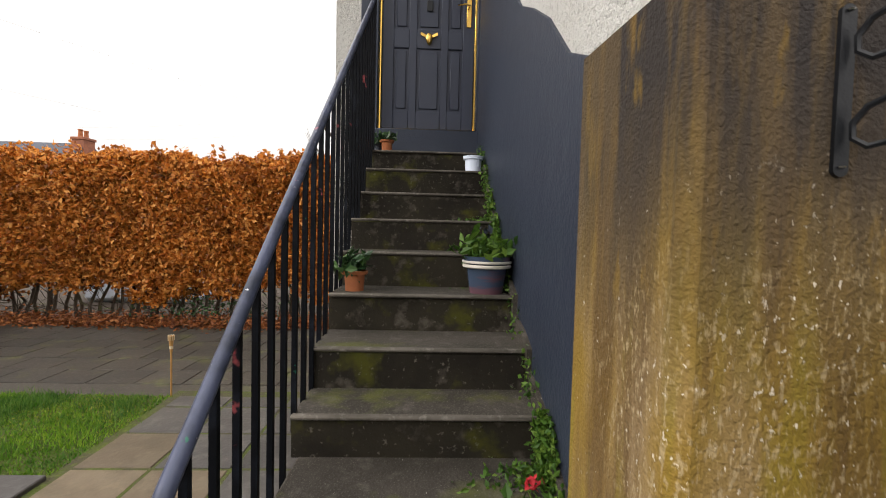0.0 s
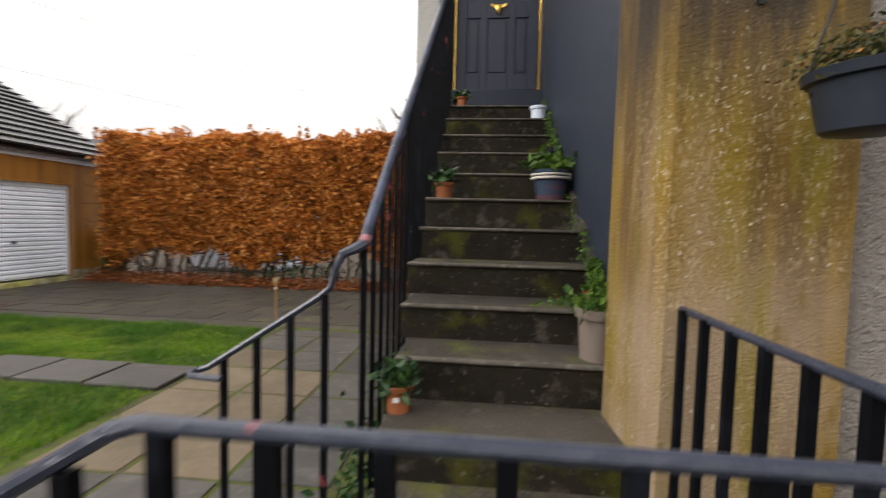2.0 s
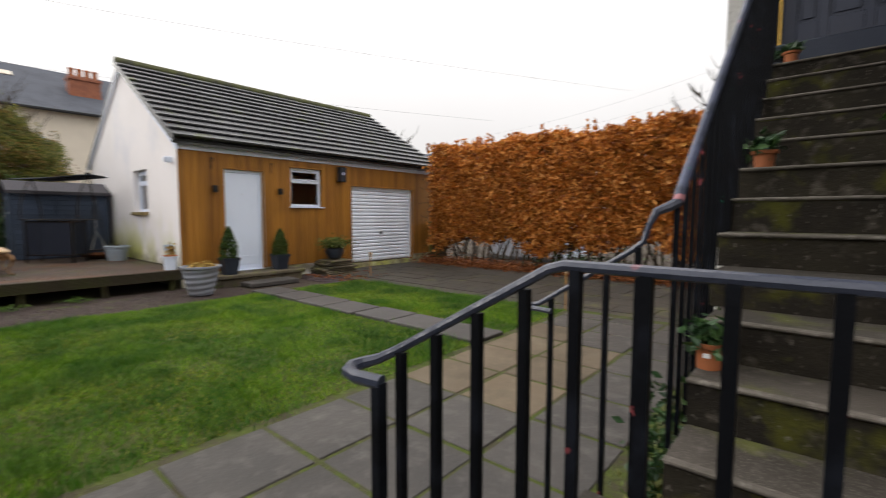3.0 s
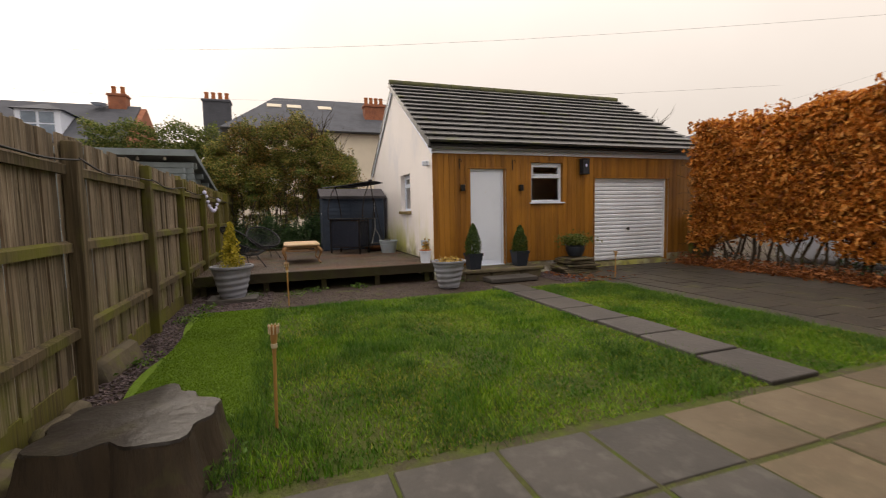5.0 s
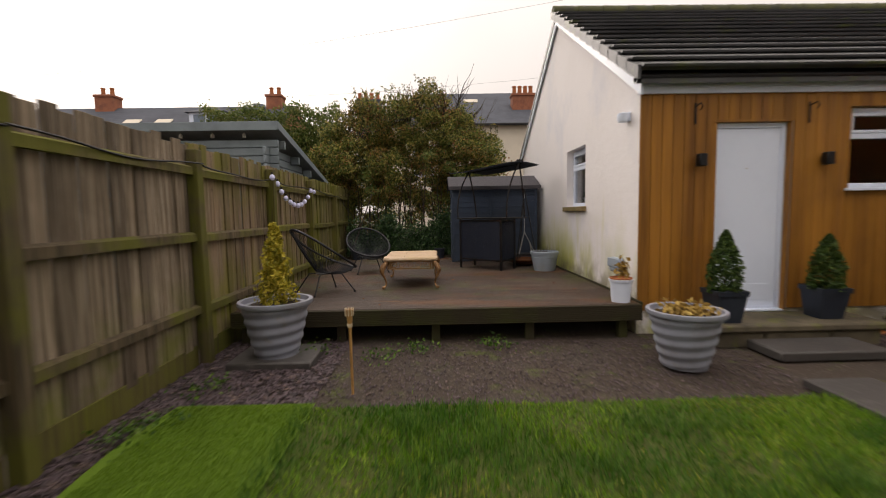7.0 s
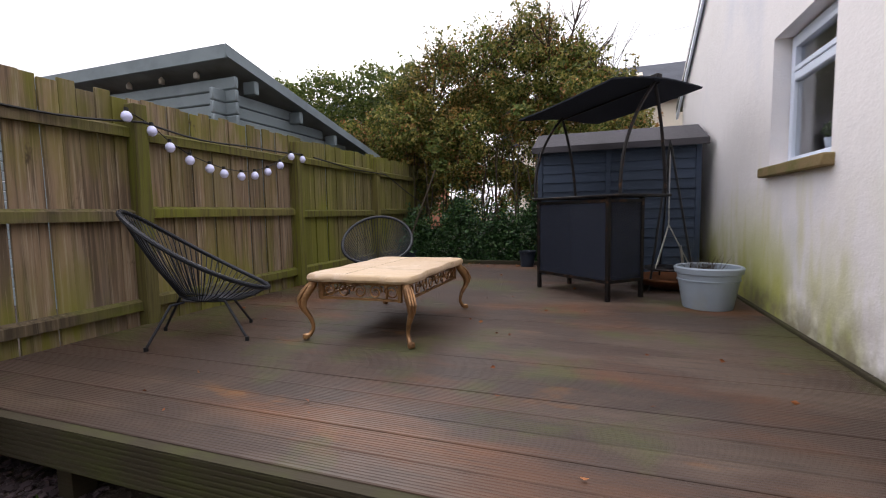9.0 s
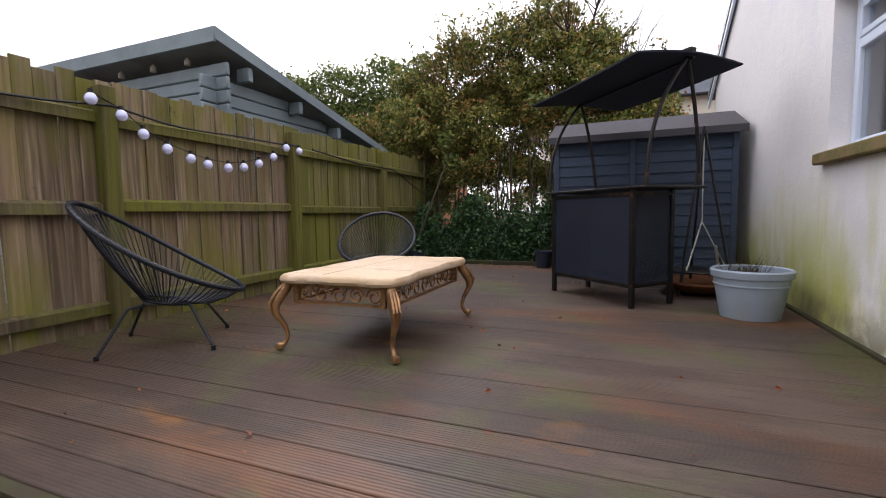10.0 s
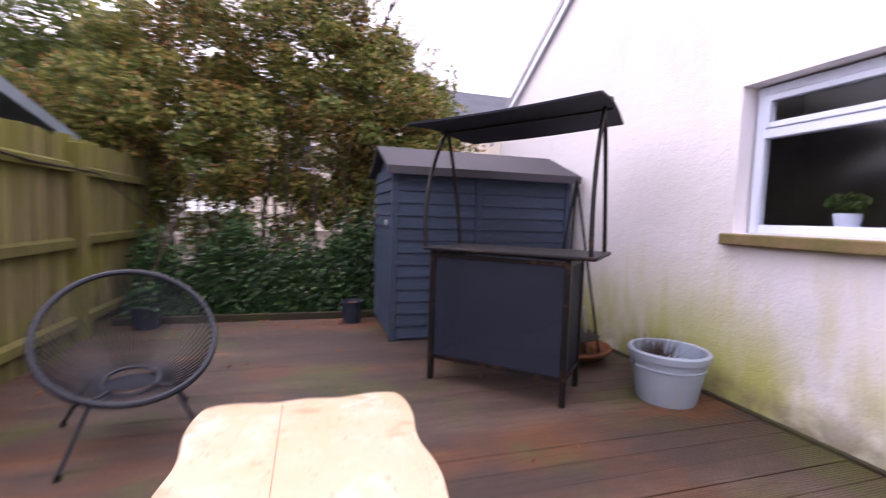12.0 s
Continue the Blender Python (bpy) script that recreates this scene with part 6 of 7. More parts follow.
part("fire_bowl", Shape().lathe([(0, 0.03), (0.12, 0.03), (0.25, 0.07), (0.31, 0.12), (0.33, 0.12), (0.33, 0.105), (0.26, 0.05), (0.12, 0.0), (0, 0)], 28), M_RUST, fp, "rusted steel fire bowl")
part("leg_sleeve", Shape().tube([(0.05, 0.155, 0.02), (0.03, 0.10, 0.42)], 0.012, 8), M_STEEL, fp, "bright steel leg sleeve")

tub = thing("plastic_tub", "large pale blue-grey plastic plant tub with dead stems", "plant tub", at=pose(-11.70, 2.15, DZ) @ Matrix.Scale(0.90, 4))
part("tub", Shape().lathe([(0, 0), (0.19, 0), (0.195, 0.015), (0.245, 0.30), (0.26, 0.305), (0.268, 0.35), (0.255, 0.362), (0.238, 0.355), (0.225, 0.22), (0, 0.215)], 36), M_TUB, tub)
part("band", Shape().lathe([(0.236, 0.24), (0.243, 0.243), (0.244, 0.252), (0.238, 0.255)], 36), M_TUB, tub)
part("dead_stem", blades("dead_stem", np.stack([rng.normal(-0.10, 0.05, 200), rng.normal(-0.02, 0.06, 200), np.full(200, 0.25)], 1), 0.17, M_BARK, rng, 1.1, 0.003), M_BARK, tub, kind="stuff")
wb = thing("white_bucket", "white pot in a terracotta rim with a withered plant", "potted plant", at=pose(-8.99, 2.31, DZ))
part("pot", Shape().lathe(pot_profile(0.125, 0.095, 0.25, 0.02, 0.01), 24), M_WHITE, wb)
part("inner_pot", Shape().lathe([(0.0, 0.24), (0.115, 0.24), (0.12, 0.265), (0.105, 0.268), (0.10, 0.25), (0, 0.25)], 24), M_TERRA, wb)
part("withered_plant", leaves("withered_plant", rng.normal(0, 1, (70, 3)) * [0.03, 0.03, 0.06] + [0.02, 0, 0.36], 0.05, M_DEAD, rng), M_DEAD, wb)


# ---- wicker chairs ----
def cord_chair(x, y, face, label, size, rise):
    """A round cord chair: an egg-shaped hoop leaning back, cords to a small base hoop, four splayed legs."""
    t = thing("cord_chair", label, "chair", "black cord chairs", at=pose(x, y, DZ, 0, 0, face) @ Matrix.Scale(size, 4))
    n = 72
    hoop, hub = [], []
    for i in range(n):
        a = 2 * math.pi * i / n
        c, s = math.cos(a), math.sin(a)
        px = -0.05 + 0.46 * c
        py = 0.385 * s * (1 - 0.10 * c)
        pz = 0.525 + rise - (0.245 + rise) * c + 0.05 * c * c
        hoop.append(Vector((px, py, pz)))
        hub.append(Vector((-0.06 + 0.13 * c, 0.12 * s, 0.285 - 0.03 * c)))
    part("hoop", Shape().tube(hoop, 0.016, 8, closed=True), M_CORD, t)
    part("base_hoop", Shape().tube(hub, 0.010, 6, closed=True), M_CORD, t)
    for i in range(n):
        a, b = hoop[i], hub[i]
        mid = a.lerp(b, 0.55) + Vector((0.0, 0.0, -0.035))
        part("cord", Shape().tube([a, a.lerp(mid, 0.5) + Vector((0, 0, -0.01)), mid, b], 0.0042, 4), M_CORD, t)
    wraps = Shape()
    for i in range(n):
        d = (hoop[(i + 1) % n] - hoop[i]).normalized() * 0.006
        wraps.tube([hoop[i] - d, hoop[i] + d], 0.0180, 8)
    part("cord_binding", wraps, M_CORD, t, kind="stuff")
    part("seat_web", Shape().lathe([(0, 0.262), (0.10, 0.268), (0.125, 0.28), (0.10, 0.276), (0, 0.27)], 20, (-0.06, 0, 0)), M_CORD, t)
    for sx_, sy_ in ((1, 1), (1, -1), (-1, 1), (-1, -1)):
        part("leg", Shape().tube([(-0.06 + sx_ * 0.09, sy_ * 0.10, 0.275), (-0.05 + sx_ * 0.17, sy_ * 0.17, 0.27), (-0.05 + sx_ * 0.31, sy_ * 0.29, 0.008)], 0.0095, 8), M_CORD, t)
        part("rubber_foot", Shape().lathe([(0, 0), (0.015, 0), (0.014, 0.03), (0, 0.03)], 10, (-0.05 + sx_ * 0.305, sy_ * 0.286, 0.0)), M_BLACK, t)
    return t


cord_chair(-10.0, -1.08, 130, "black cord chair with slanted round hoop beside the table", 0.89, 0.05)
cord_chair(-11.87, -0.82, 22, "black cord chair with slanted round hoop near the fence", 0.93, -0.01)

# ---- coffee table ----
table = thing("coffee_table", "cream stone-topped coffee table on copper scroll legs", "table", at=pose(-10.61, -0.025, DZ, 0, 0, 0))
TLX, TWY, TH = 0.555, 0.352, 0.37
out = []
n = 160
for i in range(n):
    a = 2 * math.pi * i / n
    c, s = math.cos(a), math.sin(a)
    k = (abs(c) ** 11 + abs(s) ** 11) ** (-1 / 11)
    px, py = k * c, k * s
    wob = 0.009 * math.cos(3 * math.pi * px) if abs(py) > abs(px) else 0.007 * math.cos(3 * math.pi * py)
    corner = 0.038 * (abs(px * py)) ** 5
    out.append(((TLX + corner) * px + (wob * (px > 0) - wob * (px < 0) if abs(px) >= abs(py) else 0), (TWY + corner) * py + (wob * (py > 0) - wob * (py < 0) if abs(py) > abs(px) else 0)))
top_s = Shape()
rings = [(0.955, 0.0), (0.985, 0.004), (1.0, 0.018), (0.995, 0.034), (0.975, 0.045), (0.94, 0.048), (0.5, 0.049)]
for sc, dz in rings:
    top_s.v += [(x * sc, y * sc, TH + dz) for x, y in out]
for r_ in range(len(rings) - 1):
    for i in range(n):
        p = r_ * n
        top_s.f.append((p + i, p + (i + 1) % n, p + n + (i + 1) % n, p + n + i))
top_s.f += [tuple(range(n))[::-1], tuple((len(rings) - 1) * n + i for i in range(n))]
part("tabletop", top_s, M_STONE_TOP, table, "cream stone top with scalloped rounded edge")
jt = Shape().box((-TLX * 0.93, -0.082, TH + 0.0475), (TLX * 0.93, -0.080, TH + 0.0495))
part("top_joints", jt, M_SANDSTONE, table, "fine joint line along the top")
ax, ay = TLX - 0.065, TWY - 0.055
for sgn in (-1, 1):
    for horiz in (0, 1):
        f = Shape()
        curls = []
        ln_ = (ax if horiz else ay) - 0.03
        put = (lambda u, z, o=0.0: (u, sgn * (ay + o), z)) if horiz else (lambda u, z, o=0.0: (sgn * (ax + o), u, z))
        for z in (TH - 0.012, TH - 0.105):
            f.bar(put(-ln_, z), put(ln_, z), 0.014)
        for u in (-ln_, ln_):
            f.bar(put(u, TH), put(u, TH - 0.115), 0.022)
        count = 8 if horiz else 5
        for q in range(count):
            c0 = -ln_ + (q + 0.5) * 2 * ln_ / count
            r0 = min(0.046, ln_ / count * 0.95)
            flip = 1 if q % 2 else -1
            p = []
            for e in range(22):
                a = e * 0.42
                rr = r0 * (1 - 0.032 * e)
                p.append(put(c0 + flip * rr * math.cos(a), TH - 0.0585 + rr * math.sin(a)))
            curls.append(Shape().tube(p, 0.0055, 5))
        ap = part("apron", f, M_COPPER, table, "copper coloured apron frame", smooth=False)
        for g in curls:
            part("scroll", g, M_COPPER, ap)
for sx_ in (-1, 1):
    for sy_ in (-1, 1):
        d = Vector((sx_ * 0.7, sy_ * 0.7, 0))
        base = Vector((sx_ * (ax + 0.018), sy_ * (ay + 0.018), 0))
        prof = [(0.0, TH - 0.002, 0.030), (0.012, TH - 0.03, 0.034), (0.046, TH - 0.075, 0.034), (0.070, TH - 0.12, 0.030), (0.068, TH - 0.17, 0.023), (0.028, TH - 0.23, 0.017), (0.012, TH - 0.28, 0.0145), (0.014, 0.065, 0.014), (0.032, 0.035, 0.016), (0.052, 0.022, 0.02), (0.066, 0.022, 0.014)]
        lg = part("leg", Shape().tube([base + d * o + Vector((0, 0, z)) for o, z, r in prof], [r * 0.86 for o, z, r in prof], 10), M_COPPER, table)
        leaf = Shape()
        for q in (-1, 0, 1):
            side = Vector((-sy_ * 0.7, sx_ * 0.7, 0)) * q * 0.016
            leaf.tube([base + d * o + side + Vector((0, 0, z)) for o, z in ((0.036, TH - 0.02), (0.070, TH - 0.06), (0.098, TH - 0.11), (0.090, TH - 0.16))], [0.006, 0.010, 0.009, 0.003], 6)
        part("acanthus_leaf", leaf, M_COPPER, lg)
        part("scroll_foot", Shape().lathe([(0, -0.02), (0.02, -0.014), (0.024, 0.0), (0.02, 0.014), (0, 0.02)], 12, base + d * 0.058 + Vector((0, 0, 0.024))), M_COPPER, lg)

# ---- torches, stump ----
def torch(x, y, h, lean, label):
    t = thing("garden_torch", label, "garden torch", "bamboo torches", at=pose(x, y, -0.03, lean, lean * 0.5, 0))
    part("pole", Shape().tube([(0, 0, 0), (0, 0, h * 0.4), (0, 0, h * 0.8)], [0.010, 0.0105, 0.011], 8), M_BAMBOO, t)
    part("basket", Shape().lathe([(0.011, h * 0.72), (0.016, h * 0.82), (0.024, h * 0.93), (0.034, h), (0.026, h), (0.018, h * 0.93), (0.0, h * 0.9)], 12), M_BAMBOO, t, "split bamboo head")
    part("binding", Shape().lathe([(0.013, h * 0.79), (0.020, h * 0.80), (0.020, h * 0.835), (0.013, h * 0.845)], 12), M_WICK, t)
    for i in range(9):
        a = i * 0.698
        part("splint", Shape().box((-0.004, -0.002, h * 0.93), (0.004, 0.002, h * 1.015), 0.0, pose(0.032 * math.cos(a), 0.032 * math.sin(a), 0, 0, 0, math.degrees(a) + 90)), M_WICK, t, smooth=False)
    return t


torch(-3.38, -0.43, 0.69, -1.0, "bamboo garden torch in the lawn edge by the stump")
torch(-7.52, -0.33, 0.66, 0.5, "bamboo garden torch between lawn and gravel")
torch(-7.45, 5.70, 0.55, -1.0, "short bamboo garden torch in the slate bed")
torch(-2.72, 5.25, 0.70, 0.0, "bamboo garden torch at the driveway edge")

stump = thing("tree_stump", "wide wet cut tree stump with dark bark", "tree stump", at=pose(-3.2, -1.12, 0, 0, 0, 30))
sv = []
n = 64
for i in range(n):
    a = 2 * math.pi * i / n
    lobes = 0.40 + 0.05 * math.sin(3 * a + 0.5) + 0.045 * math.sin(5 * a + 2) + 0.02 * math.sin(11 * a) - 0.08 * max(0, math.cos(a - 2.2)) ** 30
    sv.append((lobes * math.cos(a), lobes * math.sin(a)))
bk = Shape()
lv = [(1.22, -0.05), (1.10, 0.06), (1.03, 0.16), (1.0, 0.25), (0.985, 0.275)]
for k_, (sc, z) in enumerate(lv):
    bk.v += [(x * sc * (1 + 0.02 * math.sin(i * 2.1 + k_)), y * sc * (1 + 0.02 * math.sin(i * 1.7 + k_)), z) for i, (x, y) in enumerate(sv)]
for r_ in range(len(lv) - 1):
    for i in range(n):
        p = r_ * n
        bk.f.append((p + i, p + (i + 1) % n, p + n + (i + 1) % n, p + n + i))
part("bark", bk, M_BARK, stump)
ct = Shape()
for sc, z in ((0.99, 0.268), (0.97, 0.283), (0.6, 0.288), (0.3, 0.284)):
    ct.v += [(x * sc, y * sc, z + 0.006 * math.sin(5 * x + 7 * y)) for x, y in sv]
for r_ in range(3):
    for i in range(n):
        p = r_ * n
        ct.f.append((p + i, p + (i + 1) % n, p + n + (i + 1) % n, p + n + i))
ct.f.append(tuple(3 * n + i for i in range(n)))
part("cut_face", ct, M_STUMP, stump, "dark wet cut face with cracks")
rocks = [(-5.10, -1.79, 0.34, 0.20), (-4.10, -1.74, 0.13, 0.10), (-3.78, -1.72, 0.16, 0.12), (-3.3, -1.75, 0.2, 0.12)]
for x, y, a, h in rocks:
    s = Shape().box((-a, -0.075, -0.04), (a, 0.075, h), 0.045, pose(x, y, -0.02, 14 + rnd.uniform(-6, 6), rnd.uniform(-6, 6), rnd.uniform(-12, 12)))
    solid("border_stone", s, M_SANDSTONE, "rough mossy stone at the foot of the fence", "stone", group="border stones")


# ---- beech hedge ----
hedge = thing("beech_hedge", "tall clipped beech hedge with copper-brown winter leaves", "hedge")
def hedge_face(x, z):
    return 8.62 + 0.10 * np.sin(x * 3.1 + z * 1.3) * np.sin(z * 2.3 + x) + 0.18 * np.clip(z - 2.75, 0, 1)


def hedge_sprays(n, per, back):
    """Leaf sprays that stand out from the clipped face in uneven layers."""
    out_ = []
    for i in range(n):
        x = rng.uniform(-8.32, -1.2)
        low = 0.62 + 0.12 * math.sin(x * 1.7) + 0.1 * math.sin(x * 4.1)
        z = low + (3.10 - low + 0.06 * math.sin(x * 2.1)) * rng.uniform(0, 1)
        if rng.uniform(0, 1) > min(1.0, 0.25 + (z - low) / 0.9):
            continue
        c = np.array([x, hedge_face(x, z) + back + rng.exponential(0.06), z])
        k = int(per * rng.uniform(0.6, 1.3))
        d = rng.normal(0, 1, (k, 3)) * [0.085, 0.05, 0.045]
        d[:, 2] -= 0.25 * np.abs(d[:, 0])
        out_.append(c + d)
    return np.concatenate(out_)


hp = hedge_sprays(4300, 20, 0.0)
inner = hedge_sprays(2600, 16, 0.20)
tp = np.stack([rng.uniform(-8.32, -1.2, 9000), rng.uniform(8.7, 9.5, 9000), np.zeros(9000)], 1)
tp[:, 2] = 3.10 + 0.07 * np.sin(tp[:, 0] * 2.1) + 0.05 * np.sin(tp[:, 0] * 5.3 + 1) + rng.normal(0, 0.05, 9000)
ep = np.stack([-8.32 + rng.exponential(0.12, 7000), rng.uniform(8.7, 9.5, 7000), rng.uniform(0.7, 3.15, 7000)], 1)
sprigs = []
for i in range(110):
    bx_, by_ = rng.uniform(-8.7, -1.2), rng.uniform(8.65, 9.3)
    h = rng.uniform(0.08, 0.3)
    m_ = int(h * 50)
    sprigs.append(np.stack([bx_ + rng.normal(0, 0.02, m_), by_ + rng.normal(0, 0.02, m_), 3.1 + rng.uniform(0, h, m_)], 1))
hp = np.concatenate([hp, tp, ep] + sprigs)
part("foliage", leaves("foliage", hp, 0.072, M_BEECH, rng, stretch=1.35, drop=0.35), M_BEECH, hedge, "dry copper-brown leaves")
part("inner_foliage", leaves("inner_foliage", inner, 0.075, M_BEECH_DARK, rng, stretch=1.35, drop=0.35), M_BEECH_DARK, hedge, "leaves deeper in the hedge, coloured dark for shade")
for i in range(46):
    x = -8.6 + i * 0.162 + rnd.uniform(-0.13, 0.13)
    p = [(x, 8.85 + rnd.uniform(-0.1, 0.1), -0.03)]
    for k in range(1, 6):
        p.append((x + rnd.uniform(-0.10, 0.10), 8.9 + rnd.uniform(-0.1, 0.25), k * 0.34))
    part("stem", Shape().tube(p, [0.034, 0.028, 0.024, 0.02, 0.016, 0.012], 6), M_BARK, hedge)
tw = Shape()
for i in range(700):
    x, z = rng.uniform(-8.6, -1.3), 0.2 + 2.7 * rng.uniform(0, 1) ** 1.6
    a = rng.uniform(0, 6.28)
    tw.tube([(x, 8.95, z), (x + 0.15 * math.cos(a), 8.72 + rng.uniform(-0.06, 0.1), z + 0.16 * math.sin(a) + 0.1), (x + 0.3 * math.cos(a), 8.66, z + 0.3 * math.sin(a) + 0.15)], [0.007, 0.005, 0.002], 4)
part("twig", tw, M_BARK, hedge, kind="stuff")
lt = np.stack([rng.uniform(-8.7, -1.0, 9500), 8.78 + rng.normal(0, 0.20, 9500), np.abs(rng.normal(0, 0.10, 9500))], 1)
tagged(new("leaf_litter", leaves("leaf_litter", lt, 0.05, M_LITTER, rng, 0.6)), "drift of brown leaf litter under the hedge", "leaves", kind="stuff")
gi = rng.normal(0, 1, (420, 3)) * [0.7, 0.1, 0.14] + [-4.0, 8.75, 0.35]
tagged(new("hedge_ivy", leaves("hedge_ivy", gi[gi[:, 2] > 0], 0.05, M_IVY, rng)), "green ivy at the foot of the hedge", "ivy", kind="stuff")
solid("parked_van", Shape().box((-8.2, 11.2, -0.03), (-5.6, 13.0, 1.5), 0.12), M_WHITE, "white vehicle side glimpsed through the hedge foot", "vehicle")
bf = thing("wooden_gate_panel", "short mossy vertical-board fence panel beside the garage", "fence panel")
for i in range(6):
    part("slat", Shape().box((-8.98 + i * 0.105, 9.28, 0.0), (-8.885 + i * 0.105, 9.30, 1.15), 0.003), M_TIMBER_GREEN, bf)
part("rail", Shape().box((-9.0, 9.302, 0.85), (-8.36, 9.34, 0.92), 0.003), M_TIMBER_GREEN, bf)


# ---- shrubs behind the deck ----
def clumps(centres, per, r, squash=0.8):
    out_ = []
    for (x, y, z), s in centres:
        k = int(per * s)
        d = rng.normal(0, 1, (k, 3))
        d /= np.linalg.norm(d, axis=1)[:, None]
        out_.append(np.array([x, y, z]) + d * (r * s * rng.uniform(0.35, 1.0, k)[:, None] ** 0.6) * [1, 1, squash])
    return np.concatenate(out_)


back = thing("clipped_hedge", "yellow-green evergreen hedge standing behind the cabin", "hedge")
n = 30000
bk = np.stack([rng.uniform(-17.3, -16.5, n), rng.uniform(-6.0, -2.3, n), rng.uniform(0.0, 1.0, n) ** 0.5 * 4.2], 1)
bk[:, 2] += 0.12 * np.sin(bk[:, 1] * 5.0) * (bk[:, 2] > 3.75) + np.abs(rng.normal(0, 0.09, n)) * (bk[:, 2] > 3.9)
part("foliage", leaves("foliage", bk, 0.055, M_BUSH_LIGHT, rng), M_BUSH_LIGHT, back, kind="stuff")
stm = Shape()
for k in range(9):
    yb = -5.8 + k * 0.43
    stm.tube([(-16.9, yb, -0.03), (-16.88, yb + 0.05, 1.6), (-16.9, yb - 0.04, 3.6)], [0.035, 0.03, 0.012], 6)
part("stems", stm, M_BARK, back, kind="stuff")
bush = thing("shrub", "tall mixed evergreen shrub with bare stems below", "shrub")
def shrub_top(y):
    return 2.70 + 1.60 * math.exp(-abs((y + 0.35) / 2.05) ** 3.2) + 0.16 * math.sin(y * 3.1 + 1) + 0.10 * math.sin(y * 7.3)


cs = []
for i in range(900):
    y = rng.uniform(-3.5, 2.0)
    top = shrub_top(y)
    z = rng.uniform(1.65, top) if i % 8 else rng.uniform(0.8, 1.9)
    over = 0.35 * math.exp(-((z - 2.6) / 0.8) ** 2)
    cs.append(((-15.45 + over - rng.uniform(0.0, 1.4) + 0.22 * math.sin(z * 2 + y * 2), y, z), rng.uniform(0.5, 1.0)))
part("foliage", leaves("foliage", clumps(cs, 185, 0.29), 0.046, M_BUSH, rng, drop=0.2), M_BUSH, bush)
part("russet_foliage", leaves("russet_foliage", clumps(rnd.sample(cs, 300), 75, 0.42), 0.040, M_BUSH_BROWN, rng), M_BUSH_BROWN, bush)
shoots, shoot_leaves = Shape(), []
for i in range(120):
    y = rng.uniform(-2.6, 1.9)
    x, z = -15.3 - rng.uniform(0, 1.2), shrub_top(y) - 0.15
    a, b, h = rng.normal(0, 0.12), rng.normal(0, 0.16), rng.uniform(0.2, 0.5)
    shoots.tube([(x, y, z), (x + a * 0.6, y + b * 0.6, z + h * 0.6), (x + a, y + b * 1.3, z + h)], [0.006, 0.004, 0.002], 4)
    k = int(h * 55)
    u = rng.uniform(0.1, 1, k)
    shoot_leaves.append(np.stack([x + a * u, y + b * u * 1.2, z + h * u], 1) + rng.normal(0, 0.03, (k, 3)))
part("shoot", shoots, M_BARK, bush, kind="stuff")
part("shoot_leaves", leaves("shoot_leaves", np.concatenate(shoot_leaves), 0.042, M_BUSH, rng), M_BUSH, bush, kind="stuff")
part("fresh_foliage", leaves("fresh_foliage", clumps([((-14.95 + rng.uniform(-.3, .1), y, z), 0.5) for y, z in ((0.7, 2.45), (0.9, 2.2), (-1.3, 2.25), (-1.2, 1.9), (0.2, 2.7))], 110, 0.34), 0.07, M_BUSH_LIGHT, rng), M_BUSH_LIGHT, bush)
for i in range(44):
    y = rng.uniform(-1.9, 1.5)
    x = -15.1 - rng.uniform(0, 0.9)
    p = [(x, y, -0.03)] + [(x + rng.normal(0, 0.05), y + rng.normal(0, 0.05), k * 0.46) for k in range(1, 6)]
    part("stem", Shape().tube(p, [0.022, 0.018, 0.015, 0.012, 0.009, 0.005], 6), M_BARK, bush)
tw = Shape()
for i in range(60):
    y = rng.uniform(-1.8, 1.6)
    z = 3.6 + 0.7 * math.exp(-((y - 0.1) / 1.4) ** 2)
    x = -15.6 - rng.uniform(0, 0.9)
    a, b = rng.normal(0, 0.14), rng.normal(0, 0.18)
    tw.tube([(x, y, z - 0.5), (x + a, y + b, z), (x + a * 1.6, y + b * 2.0, z + rng.uniform(0.1, 0.5))], [0.008, 0.005, 0.002], 4)
part("twig", tw, M_BARK, bush, kind="stuff")
cs = []
for i in range(60):
    y = rng.uniform(-7.5, -1.2)
    cs.append(((-17.2 - rng.uniform(0, 1.0), y, rng.uniform(1.2, 3.75 + 0.15 * math.sin(y * 4))), rng.uniform(0.7, 1.1)))
hd = thing("privet_hedge", "green hedge beyond the fence corner", "hedge")
part("foliage", leaves("foliage", clumps(cs, 150, 0.42), 0.075, M_BUSH_LIGHT, rng), M_BUSH_LIGHT, hd)
part("inner_foliage", leaves("inner_foliage", clumps(cs, 130, 0.40), 0.075, M_BUSH, rng), M_BUSH, hd)
part("stem", Shape().tube([(-17.6, -4, -0.03), (-17.6, -4, 1.6)], 0.05, 6), M_BARK, hd)
ivp = np.stack([-14.66 + rng.normal(0, 0.10, 26000), rng.uniform(-1.75, 0.75, 26000), rng.beta(1.0, 1.9, 26000) * 2.1 + 0.25], 1)
crest = np.array([0.95 + 0.5 * noise.noise(Vector((y * 1.9, 3.0, 1.0))) + 0.75 * max(0.0, y - 0.1) for x, y, z in ivp])
ivp = ivp[ivp[:, 2] < crest + rng.exponential(0.12, len(ivp))]
ivp[:, 0] -= 0.12 * (ivp[:, 2] - 0.3)
tagged(new("ivy_bank", leaves("ivy_bank", ivp, 0.042, M_IVY, rng)), "bank of dark green ivy behind the deck", "ivy", kind="stuff")
